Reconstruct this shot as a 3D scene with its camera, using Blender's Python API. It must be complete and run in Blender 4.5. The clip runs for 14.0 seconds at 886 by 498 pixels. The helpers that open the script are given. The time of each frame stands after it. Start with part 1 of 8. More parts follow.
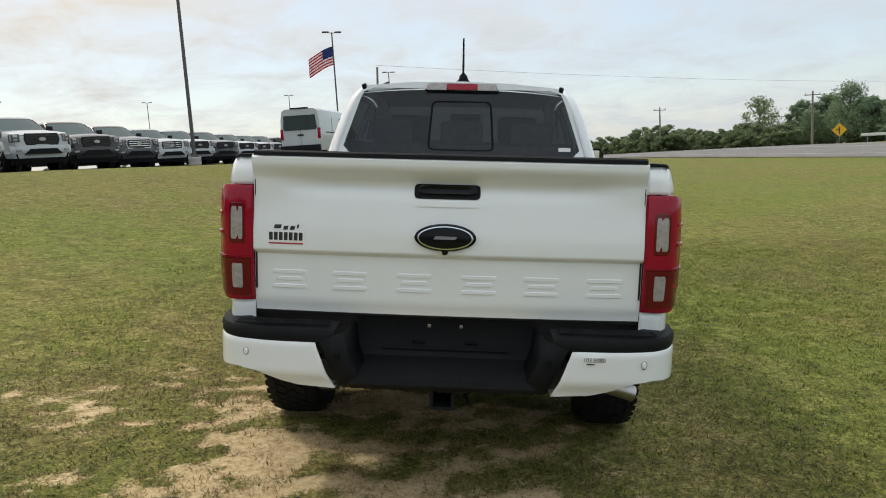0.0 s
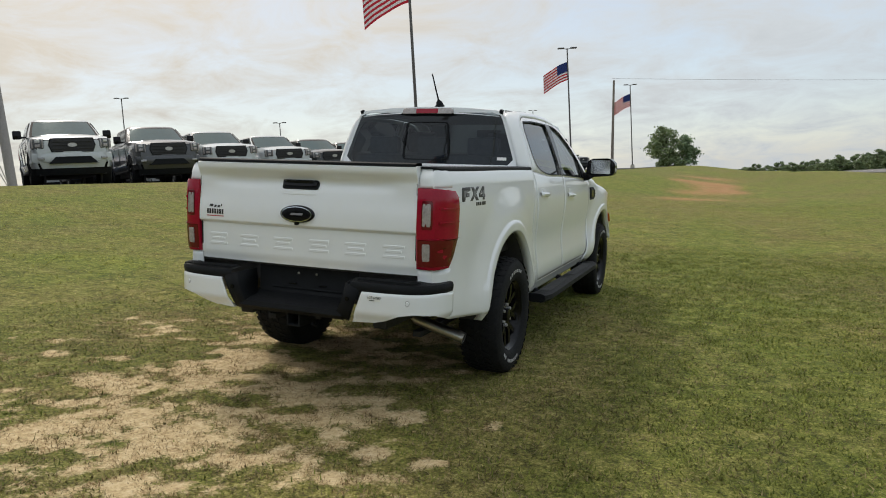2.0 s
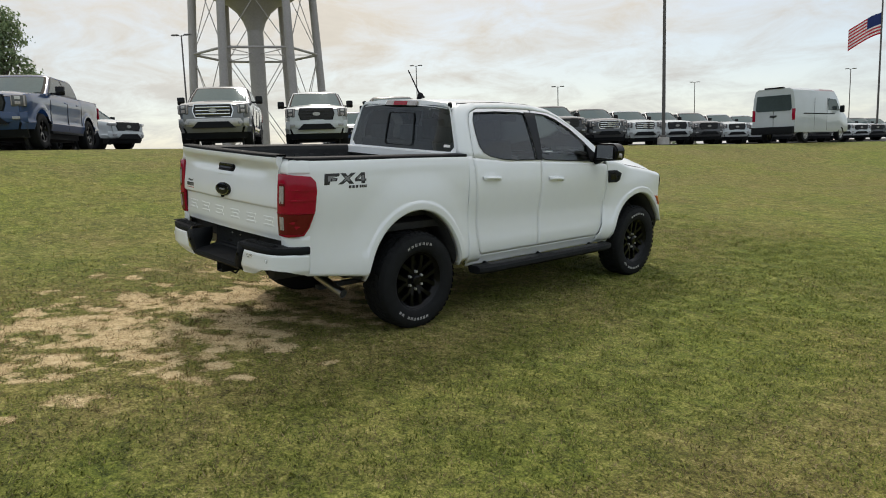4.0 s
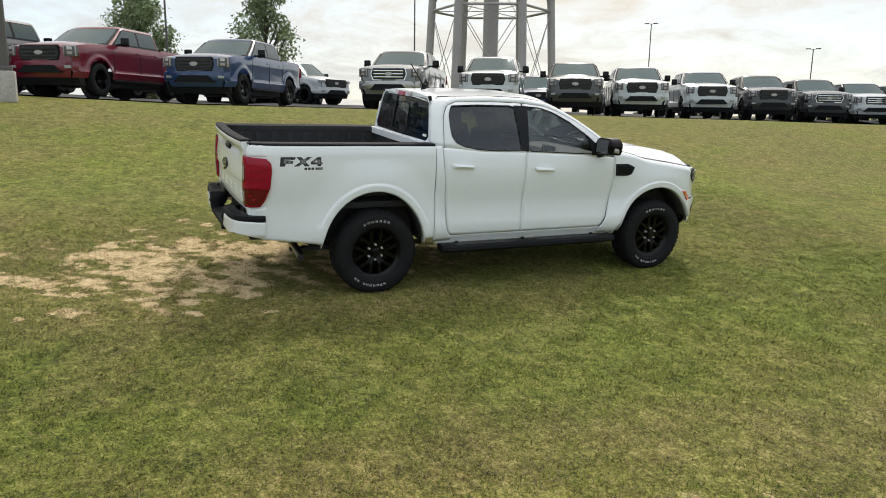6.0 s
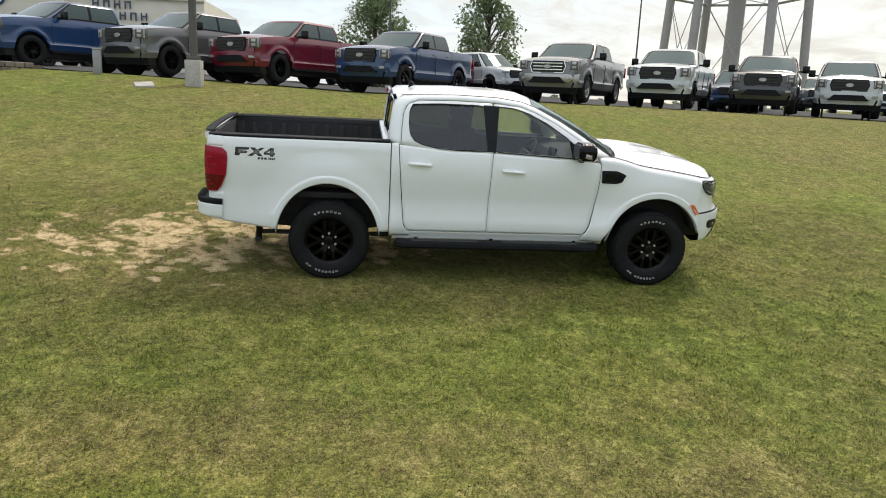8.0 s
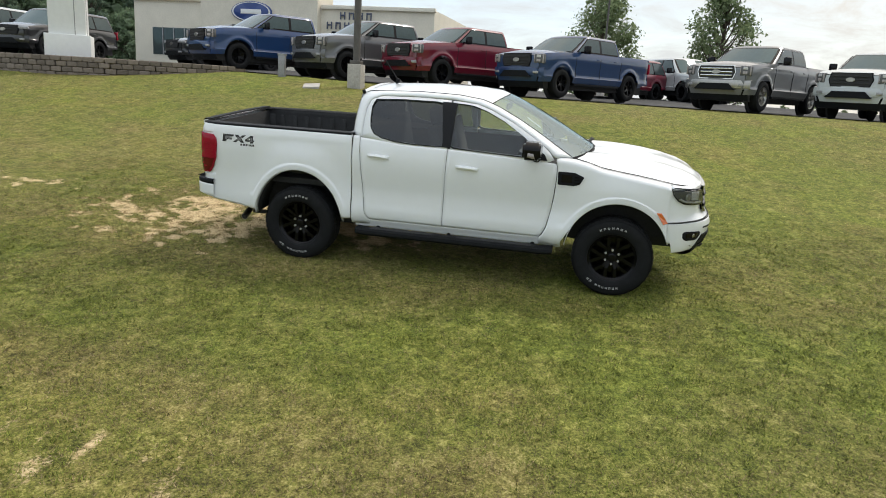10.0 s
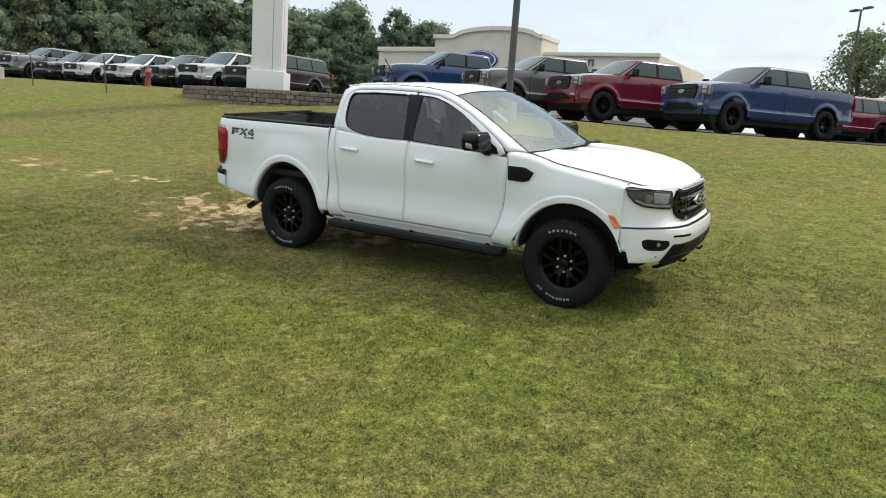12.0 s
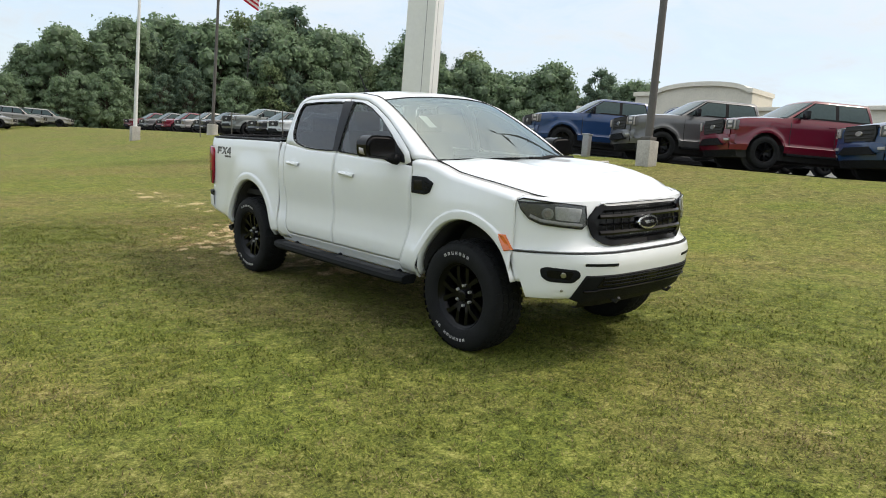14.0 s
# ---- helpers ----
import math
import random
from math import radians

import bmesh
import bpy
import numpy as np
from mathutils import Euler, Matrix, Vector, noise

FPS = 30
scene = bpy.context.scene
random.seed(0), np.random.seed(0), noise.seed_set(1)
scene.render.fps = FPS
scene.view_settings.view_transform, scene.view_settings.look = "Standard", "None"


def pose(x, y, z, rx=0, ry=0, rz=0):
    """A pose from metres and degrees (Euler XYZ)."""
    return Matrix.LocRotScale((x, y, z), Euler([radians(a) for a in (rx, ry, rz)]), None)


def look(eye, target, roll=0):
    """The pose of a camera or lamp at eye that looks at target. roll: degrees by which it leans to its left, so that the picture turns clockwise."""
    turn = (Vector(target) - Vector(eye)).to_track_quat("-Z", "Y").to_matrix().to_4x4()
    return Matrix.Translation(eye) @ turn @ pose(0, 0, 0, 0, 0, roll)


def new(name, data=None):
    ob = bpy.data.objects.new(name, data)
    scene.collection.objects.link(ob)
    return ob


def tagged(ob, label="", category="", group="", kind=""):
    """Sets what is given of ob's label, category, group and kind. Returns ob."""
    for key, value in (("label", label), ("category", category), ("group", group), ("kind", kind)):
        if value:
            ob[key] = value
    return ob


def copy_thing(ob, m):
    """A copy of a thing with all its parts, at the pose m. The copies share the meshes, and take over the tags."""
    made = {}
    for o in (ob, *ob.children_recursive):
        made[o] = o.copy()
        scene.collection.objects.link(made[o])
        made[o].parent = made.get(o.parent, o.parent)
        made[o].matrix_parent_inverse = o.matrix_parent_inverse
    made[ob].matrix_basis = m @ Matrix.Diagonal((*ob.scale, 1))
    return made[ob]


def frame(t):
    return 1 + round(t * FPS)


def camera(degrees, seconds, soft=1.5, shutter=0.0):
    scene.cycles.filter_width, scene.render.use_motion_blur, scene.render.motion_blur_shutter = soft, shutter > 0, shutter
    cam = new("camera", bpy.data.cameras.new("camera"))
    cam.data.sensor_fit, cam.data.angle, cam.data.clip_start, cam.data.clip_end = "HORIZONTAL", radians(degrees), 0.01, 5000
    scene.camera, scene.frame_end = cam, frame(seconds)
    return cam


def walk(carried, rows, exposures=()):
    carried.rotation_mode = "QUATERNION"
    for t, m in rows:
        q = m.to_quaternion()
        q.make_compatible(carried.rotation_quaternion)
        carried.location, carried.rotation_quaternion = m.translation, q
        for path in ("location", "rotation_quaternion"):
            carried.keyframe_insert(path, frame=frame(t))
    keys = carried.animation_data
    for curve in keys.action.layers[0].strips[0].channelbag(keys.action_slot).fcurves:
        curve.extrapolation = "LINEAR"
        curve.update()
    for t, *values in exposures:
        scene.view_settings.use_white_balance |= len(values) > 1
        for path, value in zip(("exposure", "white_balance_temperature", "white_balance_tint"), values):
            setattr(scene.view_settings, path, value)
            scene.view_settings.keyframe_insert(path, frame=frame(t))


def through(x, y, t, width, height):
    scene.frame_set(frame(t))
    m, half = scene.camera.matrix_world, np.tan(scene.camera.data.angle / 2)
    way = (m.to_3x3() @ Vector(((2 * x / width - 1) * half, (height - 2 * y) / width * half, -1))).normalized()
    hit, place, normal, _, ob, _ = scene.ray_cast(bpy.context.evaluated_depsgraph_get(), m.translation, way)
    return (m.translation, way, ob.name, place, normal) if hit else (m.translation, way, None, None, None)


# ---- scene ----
cam = camera(63.9, 14.0, soft=1.0)
PATH = [
    (0, look((0.218, -3.673, 1.402), (0.106, -1.696, 1.123), -3.4)),
    (0.5, look((0.472, -4.125, 1.393), (0.251, -2.155, 1.131), -3.4)),
    (1, look((0.969, -4.355, 1.347), (0.575, -2.407, 1.12), -3.4)),
    (1.5, look((1.638, -4.488, 1.311), (1.049, -2.588, 1.103), -3.4)),
    (2, look((2.346, -4.468, 1.247), (1.57, -2.635, 1.045), -3.2)),
    (2.5, look((3.059, -4.379, 1.243), (2.102, -2.637, 1.026), -3.1)),
    (3, look((3.715, -4.195, 1.248), (2.581, -2.563, 1.024), -2.5)),
    (3.2, look((3.973, -4.109, 1.234), (2.773, -2.525, 1.005), -2.4)),
    (5.3, look((6.451, -2.821, 1.506), (4.778, -1.784, 1.152), -0.1)),
    (5.5, look((6.594, -2.673, 1.527), (4.893, -1.686, 1.163), 0.3)),
    (6, look((6.892, -2.191, 1.571), (5.122, -1.341, 1.192), 0.8)),
    (6.5, look((7.177, -1.642, 1.632), (5.349, -0.935, 1.238), 1.3)),
    (7, look((7.392, -1.024, 1.669), (5.515, -0.464, 1.265), 1.9)),
    (7.5, look((7.571, -0.384, 1.711), (5.657, 0.021, 1.297), 2.2)),
    (8, look((7.688, 0.275, 1.728), (5.748, 0.516, 1.303), 2.4)),
    (8.5, look((7.778, 0.956, 1.734), (5.827, 1.028, 1.3), 2.5)),
    (9, look((7.861, 1.681, 1.73), (5.913, 1.587, 1.289), 2.5)),
    (9.2, look((7.871, 1.957, 1.762), (5.927, 1.8, 1.319), 2.7)),
    (11.3, look((7.155, 4.67, 1.589), (5.369, 3.856, 1.203), 3.7)),
    (11.5, look((7.0, 4.906, 1.498), (5.242, 4.03, 1.122), 3.8)),
    (12, look((6.564, 5.457, 1.372), (4.881, 4.433, 1.029), 4.1)),
    (12.5, look((6.046, 5.927, 1.268), (4.448, 4.764, 0.962), 4.2)),
    (13, look((5.497, 6.336, 1.189), (3.994, 5.043, 0.923), 4.3)),
    (13.5, look((4.847, 6.599, 1.143), (3.442, 5.195, 0.907), 4.5)),
    (14, look((4.203, 6.774, 1.115), (2.894, 5.277, 0.897), 4.7)),
]
EXPOSURES = ((0, 1.03), (1.5, 0.90), (3.0, 0.82), (5.3, 1.11), (7.5, 1.25), (9.2, 1.23), (11.3, 1.28), (14.0, 1.28))
walk(cam, PATH, EXPOSURES)

# ---- sky and sun: hazy bright overcast, the sun behind thin cloud ahead of the pickup and to its left
SUN_AZ, SUN_EL = 52.0, 52.0   # degrees to the left of +y, above the horizon
world = bpy.data.worlds.new("world")
scene.world = world
world.use_nodes = True
wn, wl = world.node_tree.nodes, world.node_tree.links
wn.clear()
w_out = wn.new("ShaderNodeOutputWorld")
w_bg = wn.new("ShaderNodeBackground")
w_bg.inputs["Strength"].default_value = 0.1
w_sky = wn.new("ShaderNodeTexSky")
w_sky.sky_type = "NISHITA"
w_sky.sun_disc = False
w_sky.sun_elevation = radians(SUN_EL)
w_sky.sun_rotation = radians(-SUN_AZ)
w_sky.dust_density = 0.7
w_co = wn.new("ShaderNodeTexCoord")
w_sep = wn.new("ShaderNodeSeparateXYZ")
wl.new(w_co.outputs["Generated"], w_sep.inputs[0])


def wmath(op, a, b=None, clamp=False):
    n = wn.new("ShaderNodeMath")
    n.operation, n.use_clamp = op, clamp
    for i, v in enumerate((a, b)):
        if v is None:
            continue
        if isinstance(v, (int, float)):
            n.inputs[i].default_value = v
        else:
            wl.new(v, n.inputs[i])
    return n.outputs[0]


# clouds on a plane far overhead: direction divided by its height
w_h = wmath("ADD", wmath("MAXIMUM", w_sep.outputs["Z"], 0.0), 0.22)
w_flat = wn.new("ShaderNodeCombineXYZ")
wl.new(wmath("DIVIDE", w_sep.outputs["X"], w_h), w_flat.inputs[0])
wl.new(wmath("DIVIDE", w_sep.outputs["Y"], w_h), w_flat.inputs[1])
w_n1 = wn.new("ShaderNodeTexNoise")
w_n1.inputs["Scale"].default_value, w_n1.inputs["Detail"].default_value = 3.0, 9.0
w_n1.inputs["Roughness"].default_value, w_n1.inputs["Distortion"].default_value = 0.66, 0.5
wl.new(w_flat.outputs[0], w_n1.inputs["Vector"])
w_n2 = wn.new("ShaderNodeTexNoise")
w_n2.inputs["Scale"].default_value, w_n2.inputs["Detail"].default_value = 0.55, 5.0
wl.new(w_flat.outputs[0], w_n2.inputs["Vector"])
w_cov = wn.new("ShaderNodeMapRange")
w_cov.inputs["From Min"].default_value, w_cov.inputs["From Max"].default_value = 0.42, 0.58
wl.new(wmath("ADD", wmath("MULTIPLY", w_n1.outputs["Fac"], 0.6), wmath("MULTIPLY", w_n2.outputs["Fac"], 0.4)), w_cov.inputs["Value"])
# glow of the veiled sun, and the overcast sky's rise to the zenith
sun_dir = Vector((-math.sin(radians(SUN_AZ)) * math.cos(radians(SUN_EL)), math.cos(radians(SUN_AZ)) * math.cos(radians(SUN_EL)), math.sin(radians(SUN_EL))))
w_dot = wn.new("ShaderNodeVectorMath")
w_dot.operation = "DOT_PRODUCT"
wl.new(w_co.outputs["Generated"], w_dot.inputs[0])
w_dot.inputs[1].default_value = sun_dir
w_glow = wmath("POWER", wmath("MAXIMUM", w_dot.outputs["Value"], 0.0), 3.0)
w_up = wmath("MAXIMUM", w_sep.outputs["Z"], 0.0)
w_lum = wmath("ADD", wmath("ADD", wmath("ADD", wmath("MULTIPLY", w_up, 2.2), 3.62), wmath("MULTIPLY", wmath("POWER", w_up, 2.0), 2.4)), wmath("MULTIPLY", w_glow, 0.25))
w_shade = wn.new("ShaderNodeMapRange")
w_shade.inputs["From Min"].default_value, w_shade.inputs["From Max"].default_value = 0.3, 0.7
w_shade.inputs["To Min"].default_value, w_shade.inputs["To Max"].default_value = 1.09, 0.91
wl.new(w_n1.outputs["Fac"], w_shade.inputs["Value"])
w_tint = wn.new("ShaderNodeMix")
w_tint.data_type = "RGBA"
w_tint.inputs[6].default_value, w_tint.inputs[7].default_value = (0.88, 0.95, 1.01, 1), (1.0, 0.912, 0.775, 1)
wl.new(wmath("MULTIPLY", wmath("POWER", w_glow, 1.5), 4.2, True), w_tint.inputs[0])
w_cl = wn.new("ShaderNodeVectorMath")
w_cl.operation = "SCALE"
wl.new(w_tint.outputs[2], w_cl.inputs[0])
wl.new(wmath("MULTIPLY", w_lum, w_shade.outputs[0]), w_cl.inputs["Scale"])
w_blue = wn.new("ShaderNodeVectorMath")
w_blue.operation = "SCALE"
w_blue.inputs["Scale"].default_value = 0.75
wl.new(w_sky.outputs[0], w_blue.inputs[0])
w_mix = wn.new("ShaderNodeMix")
w_mix.data_type = "RGBA"
wl.new(wmath("ADD", wmath("MULTIPLY", w_cov.outputs[0], 0.40), 0.55, True), w_mix.inputs[0])
wl.new(w_blue.outputs[0], w_mix.inputs[6])
wl.new(w_cl.outputs[0], w_mix.inputs[7])
wl.new(w_mix.outputs[2], w_bg.inputs["Color"])
wl.new(w_bg.outputs[0], w_out.inputs["Surface"])

sun = new("sun", bpy.data.lights.new("sun", "SUN"))
sun.data.energy, sun.data.angle, sun.data.color = 0.92, radians(8), (1.0, 0.94, 0.86)
sun.matrix_world = look(sun_dir * 50, (0, 0, 0))

# ---- materials


def material(name, color, rough=0.5, metal=0.0, coat=0.0, vary=0.0, scale=6.0, bump=0.0, bump_scale=60.0, spec=0.5, rand=0.0, emit=0.0, rvary=0.0):
    """Principled surface with grain and stains at two scales, fine relief, and a shift from thing to thing."""
    m = bpy.data.materials.new(name)
    m.use_nodes = True
    n, l = m.node_tree.nodes, m.node_tree.links
    p = n["Principled BSDF"]
    p.inputs["Base Color"].default_value = (*color, 1)
    p.inputs["Roughness"].default_value, p.inputs["Metallic"].default_value = rough, metal
    p.inputs["Specular IOR Level"].default_value = spec
    p.inputs["Coat Weight"].default_value, p.inputs["Coat Roughness"].default_value = coat, 0.04
    if emit:
        p.inputs["Emission Color"].default_value, p.inputs["Emission Strength"].default_value = (*color, 1), emit
    co = n.new("ShaderNodeTexCoord")
    if vary or rand:
        a, b = n.new("ShaderNodeTexNoise"), n.new("ShaderNodeTexNoise")
        a.inputs["Scale"].default_value, a.inputs["Detail"].default_value = scale, 6
        b.inputs["Scale"].default_value, b.inputs["Detail"].default_value = scale * 9, 3
        l.new(co.outputs["Object"], a.inputs["Vector"]), l.new(co.outputs["Object"], b.inputs["Vector"])
        s = n.new("ShaderNodeMath")
        s.operation = "ADD"
        l.new(a.outputs["Fac"], s.inputs[0]), l.new(b.outputs["Fac"], s.inputs[1])
        r = n.new("ShaderNodeMapRange")
        r.inputs["From Min"].default_value, r.inputs["From Max"].default_value = 0.65, 1.35
        r.inputs["To Min"].default_value, r.inputs["To Max"].default_value = 1 - vary, 1 + vary
        l.new(s.outputs[0], r.inputs["Value"])
        last = r.outputs[0]
        if rand:
            o = n.new("ShaderNodeObjectInfo")
            q = n.new("ShaderNodeMapRange")
            q.inputs["To Min"].default_value, q.inputs["To Max"].default_value = 1 - rand, 1 + rand
            l.new(o.outputs["Random"], q.inputs["Value"])
            k = n.new("ShaderNodeMath")
            k.operation = "MULTIPLY"
            l.new(last, k.inputs[0]), l.new(q.outputs[0], k.inputs[1])
            last = k.outputs[0]
        v = n.new("ShaderNodeVectorMath")
        v.operation = "SCALE"
        v.inputs[0].default_value = color
        l.new(last, v.inputs["Scale"])
        l.new(v.outputs[0], p.inputs["Base Color"])
        if rvary:
            rr = n.new("ShaderNodeMapRange")
            rr.inputs["To Min"].default_value, rr.inputs["To Max"].default_value = max(0, rough - rvary), min(1, rough + rvary)
            l.new(a.outputs["Fac"], rr.inputs["Value"])
            l.new(rr.outputs[0], p.inputs["Roughness"])
    if bump:
        t = n.new("ShaderNodeTexNoise")
        t.inputs["Scale"].default_value, t.inputs["Detail"].default_value = bump_scale, 4
        l.new(co.outputs["Object"], t.inputs["Vector"])
        u = n.new("ShaderNodeBump")
        u.inputs["Strength"].default_value, u.inputs["Distance"].default_value = bump, 0.01
        l.new(t.outputs["Fac"], u.inputs["Height"])
        l.new(u.outputs[0], p.inputs["Normal"])
    return m


def glass(name, tint, rough=0.01, gain=1.0, sheen=(1, 1, 1)):
    """Thin pane: tinted see-through with a mirror sheen that grows towards grazing."""
    m = bpy.data.materials.new(name)
    m.use_nodes = True
    n, l = m.node_tree.nodes, m.node_tree.links
    n.remove(n["Principled BSDF"])
    t, g, x, f = (n.new("ShaderNode" + k) for k in ("BsdfTransparent", "BsdfGlossy", "MixShader", "Fresnel"))
    t.inputs["Color"].default_value = (*tint, 1)
    g.inputs["Roughness"].default_value, g.inputs["Color"].default_value = rough, (*sheen, 1)
    f.inputs["IOR"].default_value = 1.5 * gain
    l.new(f.outputs[0], x.inputs[0]), l.new(t.outputs[0], x.inputs[1]), l.new(g.outputs[0], x.inputs[2])
    l.new(x.outputs[0], n["Material Output"].inputs["Surface"])
    return m


WHITE = material("white_paint", (0.785, 0.808, 0.822), 0.30, coat=0.8, vary=0.012, scale=1.5, spec=0.5)
BLACK_PLASTIC = material("black_plastic", (0.0105, 0.0115, 0.013), 0.55, vary=0.2, scale=8, bump=0.2, bump_scale=400, spec=0.10)
GLOSS_BLACK = material("gloss_black", (0.005, 0.005, 0.006), 0.12, spec=0.22, vary=0.1)
LINER = material("bed_liner", (0.028, 0.029, 0.030), 0.75, vary=0.25, scale=12, bump=0.5, bump_scale=220)
DARK = material("underbody_black", (0.024, 0.024, 0.025), 0.8, vary=0.3, scale=10)
RUBBER = material("tyre_rubber", (0.0130, 0.0138, 0.0148), 0.7, vary=0.25, scale=14, bump=0.3, bump_scale=120, spec=0.12)
WHEEL_BLACK = material("wheel_black", (0.003, 0.003, 0.0035), 0.2, spec=0.2, vary=0.15)
LUG = material("lug_nut_silver", (0.60, 0.60, 0.60), 0.25, metal=0.5, vary=0.05)
CHROME = material("chrome", (0.75, 0.76, 0.78), 0.12, metal=1.0, vary=0.03)
STEEL = material("brushed_steel", (0.42, 0.41, 0.39), 0.35, metal=1.0, vary=0.15, scale=20)
RED_LENS = material("red_lens", (0.285, 0.0045, 0.022), 0.12, spec=0.2, coat=0.25, vary=0.12, scale=10)
DARK_RED_LENS = material("dark_red_lens", (0.115, 0.0015, 0.007), 0.14, spec=0.35, coat=0.4, vary=0.12, scale=10)
CLEAR_LENS = material("clear_lens", (0.33, 0.30, 0.29), 0.18, coat=0.6, vary=0.35, scale=60)
LAMP_GLASS = glass("lamp_glass", (0.93, 0.95, 0.96))
LAMP_DARK = material("lamp_dark_housing", (0.10, 0.102, 0.106), 0.25, spec=0.5, vary=0.3, scale=30)
LAMP_GREY = material("lamp_grey_lens", (0.30, 0.30, 0.30), 0.15, coat=1.0, vary=0.35, scale=30)
AMBER = material("amber_lens", (0.60, 0.13, 0.02), 0.2, coat=1.0, vary=0.15, scale=40)
PANE_REAR = glass("rear_tinted_glass", (0.26, 0.31, 0.33))
PANE = glass("window_glass", (0.78, 0.85, 0.82), gain=1.12)
PANE_TINTED = glass("tinted_glass", (0.19, 0.215, 0.22), gain=1.12)
SCREEN_GLASS = glass("windscreen_glass", (0.78, 0.86, 0.84), gain=2.5, sheen=(0.82, 0.97, 1.0))
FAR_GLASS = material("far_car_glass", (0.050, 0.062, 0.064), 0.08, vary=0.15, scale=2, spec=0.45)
# windscreen base raised to teal, which puts sky reflection into the colour
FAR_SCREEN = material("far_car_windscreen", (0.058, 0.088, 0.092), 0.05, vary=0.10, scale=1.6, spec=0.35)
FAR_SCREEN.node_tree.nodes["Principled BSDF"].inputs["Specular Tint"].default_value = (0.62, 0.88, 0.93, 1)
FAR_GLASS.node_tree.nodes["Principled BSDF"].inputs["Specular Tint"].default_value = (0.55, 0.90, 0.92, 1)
LAMP_BRIGHT = material("bright_lamp_lens", (0.54, 0.53, 0.53), 0.2, coat=0.5, vary=0.25, scale=50)
INTERIOR = material("cabin_dark_grey", (0.075, 0.078, 0.082), 0.7, vary=0.2, scale=14)
SEAT = material("seat_cloth", (0.12, 0.122, 0.122), 0.85, vary=0.2, scale=30, bump=0.2, bump_scale=300)
LETTER_WHITE = material("tyre_letter_white", (0.46, 0.46, 0.45), 0.7, vary=0.2, scale=60)
DECAL_BLACK = material("decal_black", (0.02, 0.02, 0.022), 0.4, vary=0.1)
DECAL_GREY = material("decal_grey", (0.20, 0.20, 0.21), 0.4, vary=0.1)
DECAL_PALE = material("pale_paper", (0.46, 0.50, 0.47), 0.6, vary=0.08, scale=20)
STICKER = material("sticker_white", (0.82, 0.82, 0.80), 0.5, vary=0.03)
DECAL_RED = material("decal_red", (0.4, 0.02, 0.03), 0.5, vary=0.1)
CONCRETE = material("concrete", (0.40, 0.38, 0.35), 0.85, vary=0.25, scale=3, bump=0.3, bump_scale=50)
GALV = material("galvanised_steel", (0.30, 0.30, 0.31), 0.5, metal=0.6, vary=0.2, scale=4)
POLE_BRONZE = material("bronze_pole_paint", (0.085, 0.078, 0.072), 0.5, vary=0.15, scale=3)
POLE_WHITE = material("white_pole_paint", (0.62, 0.63, 0.63), 0.4, vary=0.06, scale=3)
WOOD_POLE = material("weathered_wood", (0.20, 0.17, 0.14), 0.85, vary=0.3, scale=5, bump=0.3)
TOWER = material("tower_steel_paint", (0.32, 0.30, 0.285), 0.6, vary=0.12, scale=0.6)
STUCCO = material("cream_stucco", (0.66, 0.62, 0.52), 0.85, vary=0.08, scale=0.8, bump=0.2, bump_scale=30)
STUCCO_TRIM = material("stucco_trim", (0.72, 0.68, 0.58), 0.85, vary=0.08, scale=1.2)
PANEL_WHITE = material("sign_panel_white", (0.74, 0.75, 0.74), 0.45, vary=0.04, scale=1.0)
ASPHALT = material("asphalt", (0.085, 0.085, 0.085), 0.95, vary=0.25, scale=0.7, bump=0.35, bump_scale=40, spec=0.05)
ROAD_GREY = material("road_asphalt", (0.20, 0.195, 0.19), 0.95, vary=0.2, scale=0.5, bump=0.3, bump_scale=40, spec=0.05)
ROAD_PAINT = material("road_paint", (0.70, 0.69, 0.66), 0.7, vary=0.15, scale=3)
SIGN_YELLOW = material("sign_yellow", (0.72, 0.40, 0.01), 0.5, vary=0.05)
HYDRANT_RED = material("hydrant_red", (0.25, 0.06, 0.055), 0.55, vary=0.2, scale=12)
BLOCK = material("retaining_block", (0.170, 0.142, 0.118), 0.9, vary=0.3, scale=8, bump=0.7, bump_scale=45, rand=0.3)
BARK = material("bark", (0.085, 0.068, 0.052), 0.9, vary=0.35, scale=3, bump=0.6, bump_scale=25)
BLUE_SIGN = material("blue_sign", (0.012, 0.045, 0.20), 0.35, coat=0.3, vary=0.05)
LETTER_BLUE = material("sign_letter_blue_grey", (0.06, 0.075, 0.12), 0.5, vary=0.08)


def paint(name, color, flake=0.0):
    return material(name, color, 0.35, metal=flake, coat=1.0, vary=0.05, scale=2.0, spec=0.3)


P_BLUE = paint("blue_car_paint", (0.010, 0.042, 0.135))
P_NAVY = paint("dark_blue_car_paint", (0.009, 0.038, 0.112))
P_RED = paint("red_car_paint", (0.135, 0.004, 0.019))
P_GREY = paint("grey_car_paint", (0.120, 0.122, 0.126), 0.2)
P_BLACK = paint("black_car_paint", (0.020, 0.021, 0.023))
P_SILVER = paint("silver_car_paint", (0.165, 0.172, 0.18), 0.3)
P_WHITE = paint("white_car_paint", (0.47, 0.50, 0.51))
P_GRAPHITE = paint("graphite_car_paint", (0.050, 0.053, 0.058), 0.2)
P_GREYGREEN = paint("grey_green_car_paint", (0.17, 0.19, 0.185), 0.2)
P_TAN = paint("light_grey_car_paint", (0.30, 0.29, 0.27), 0.3)


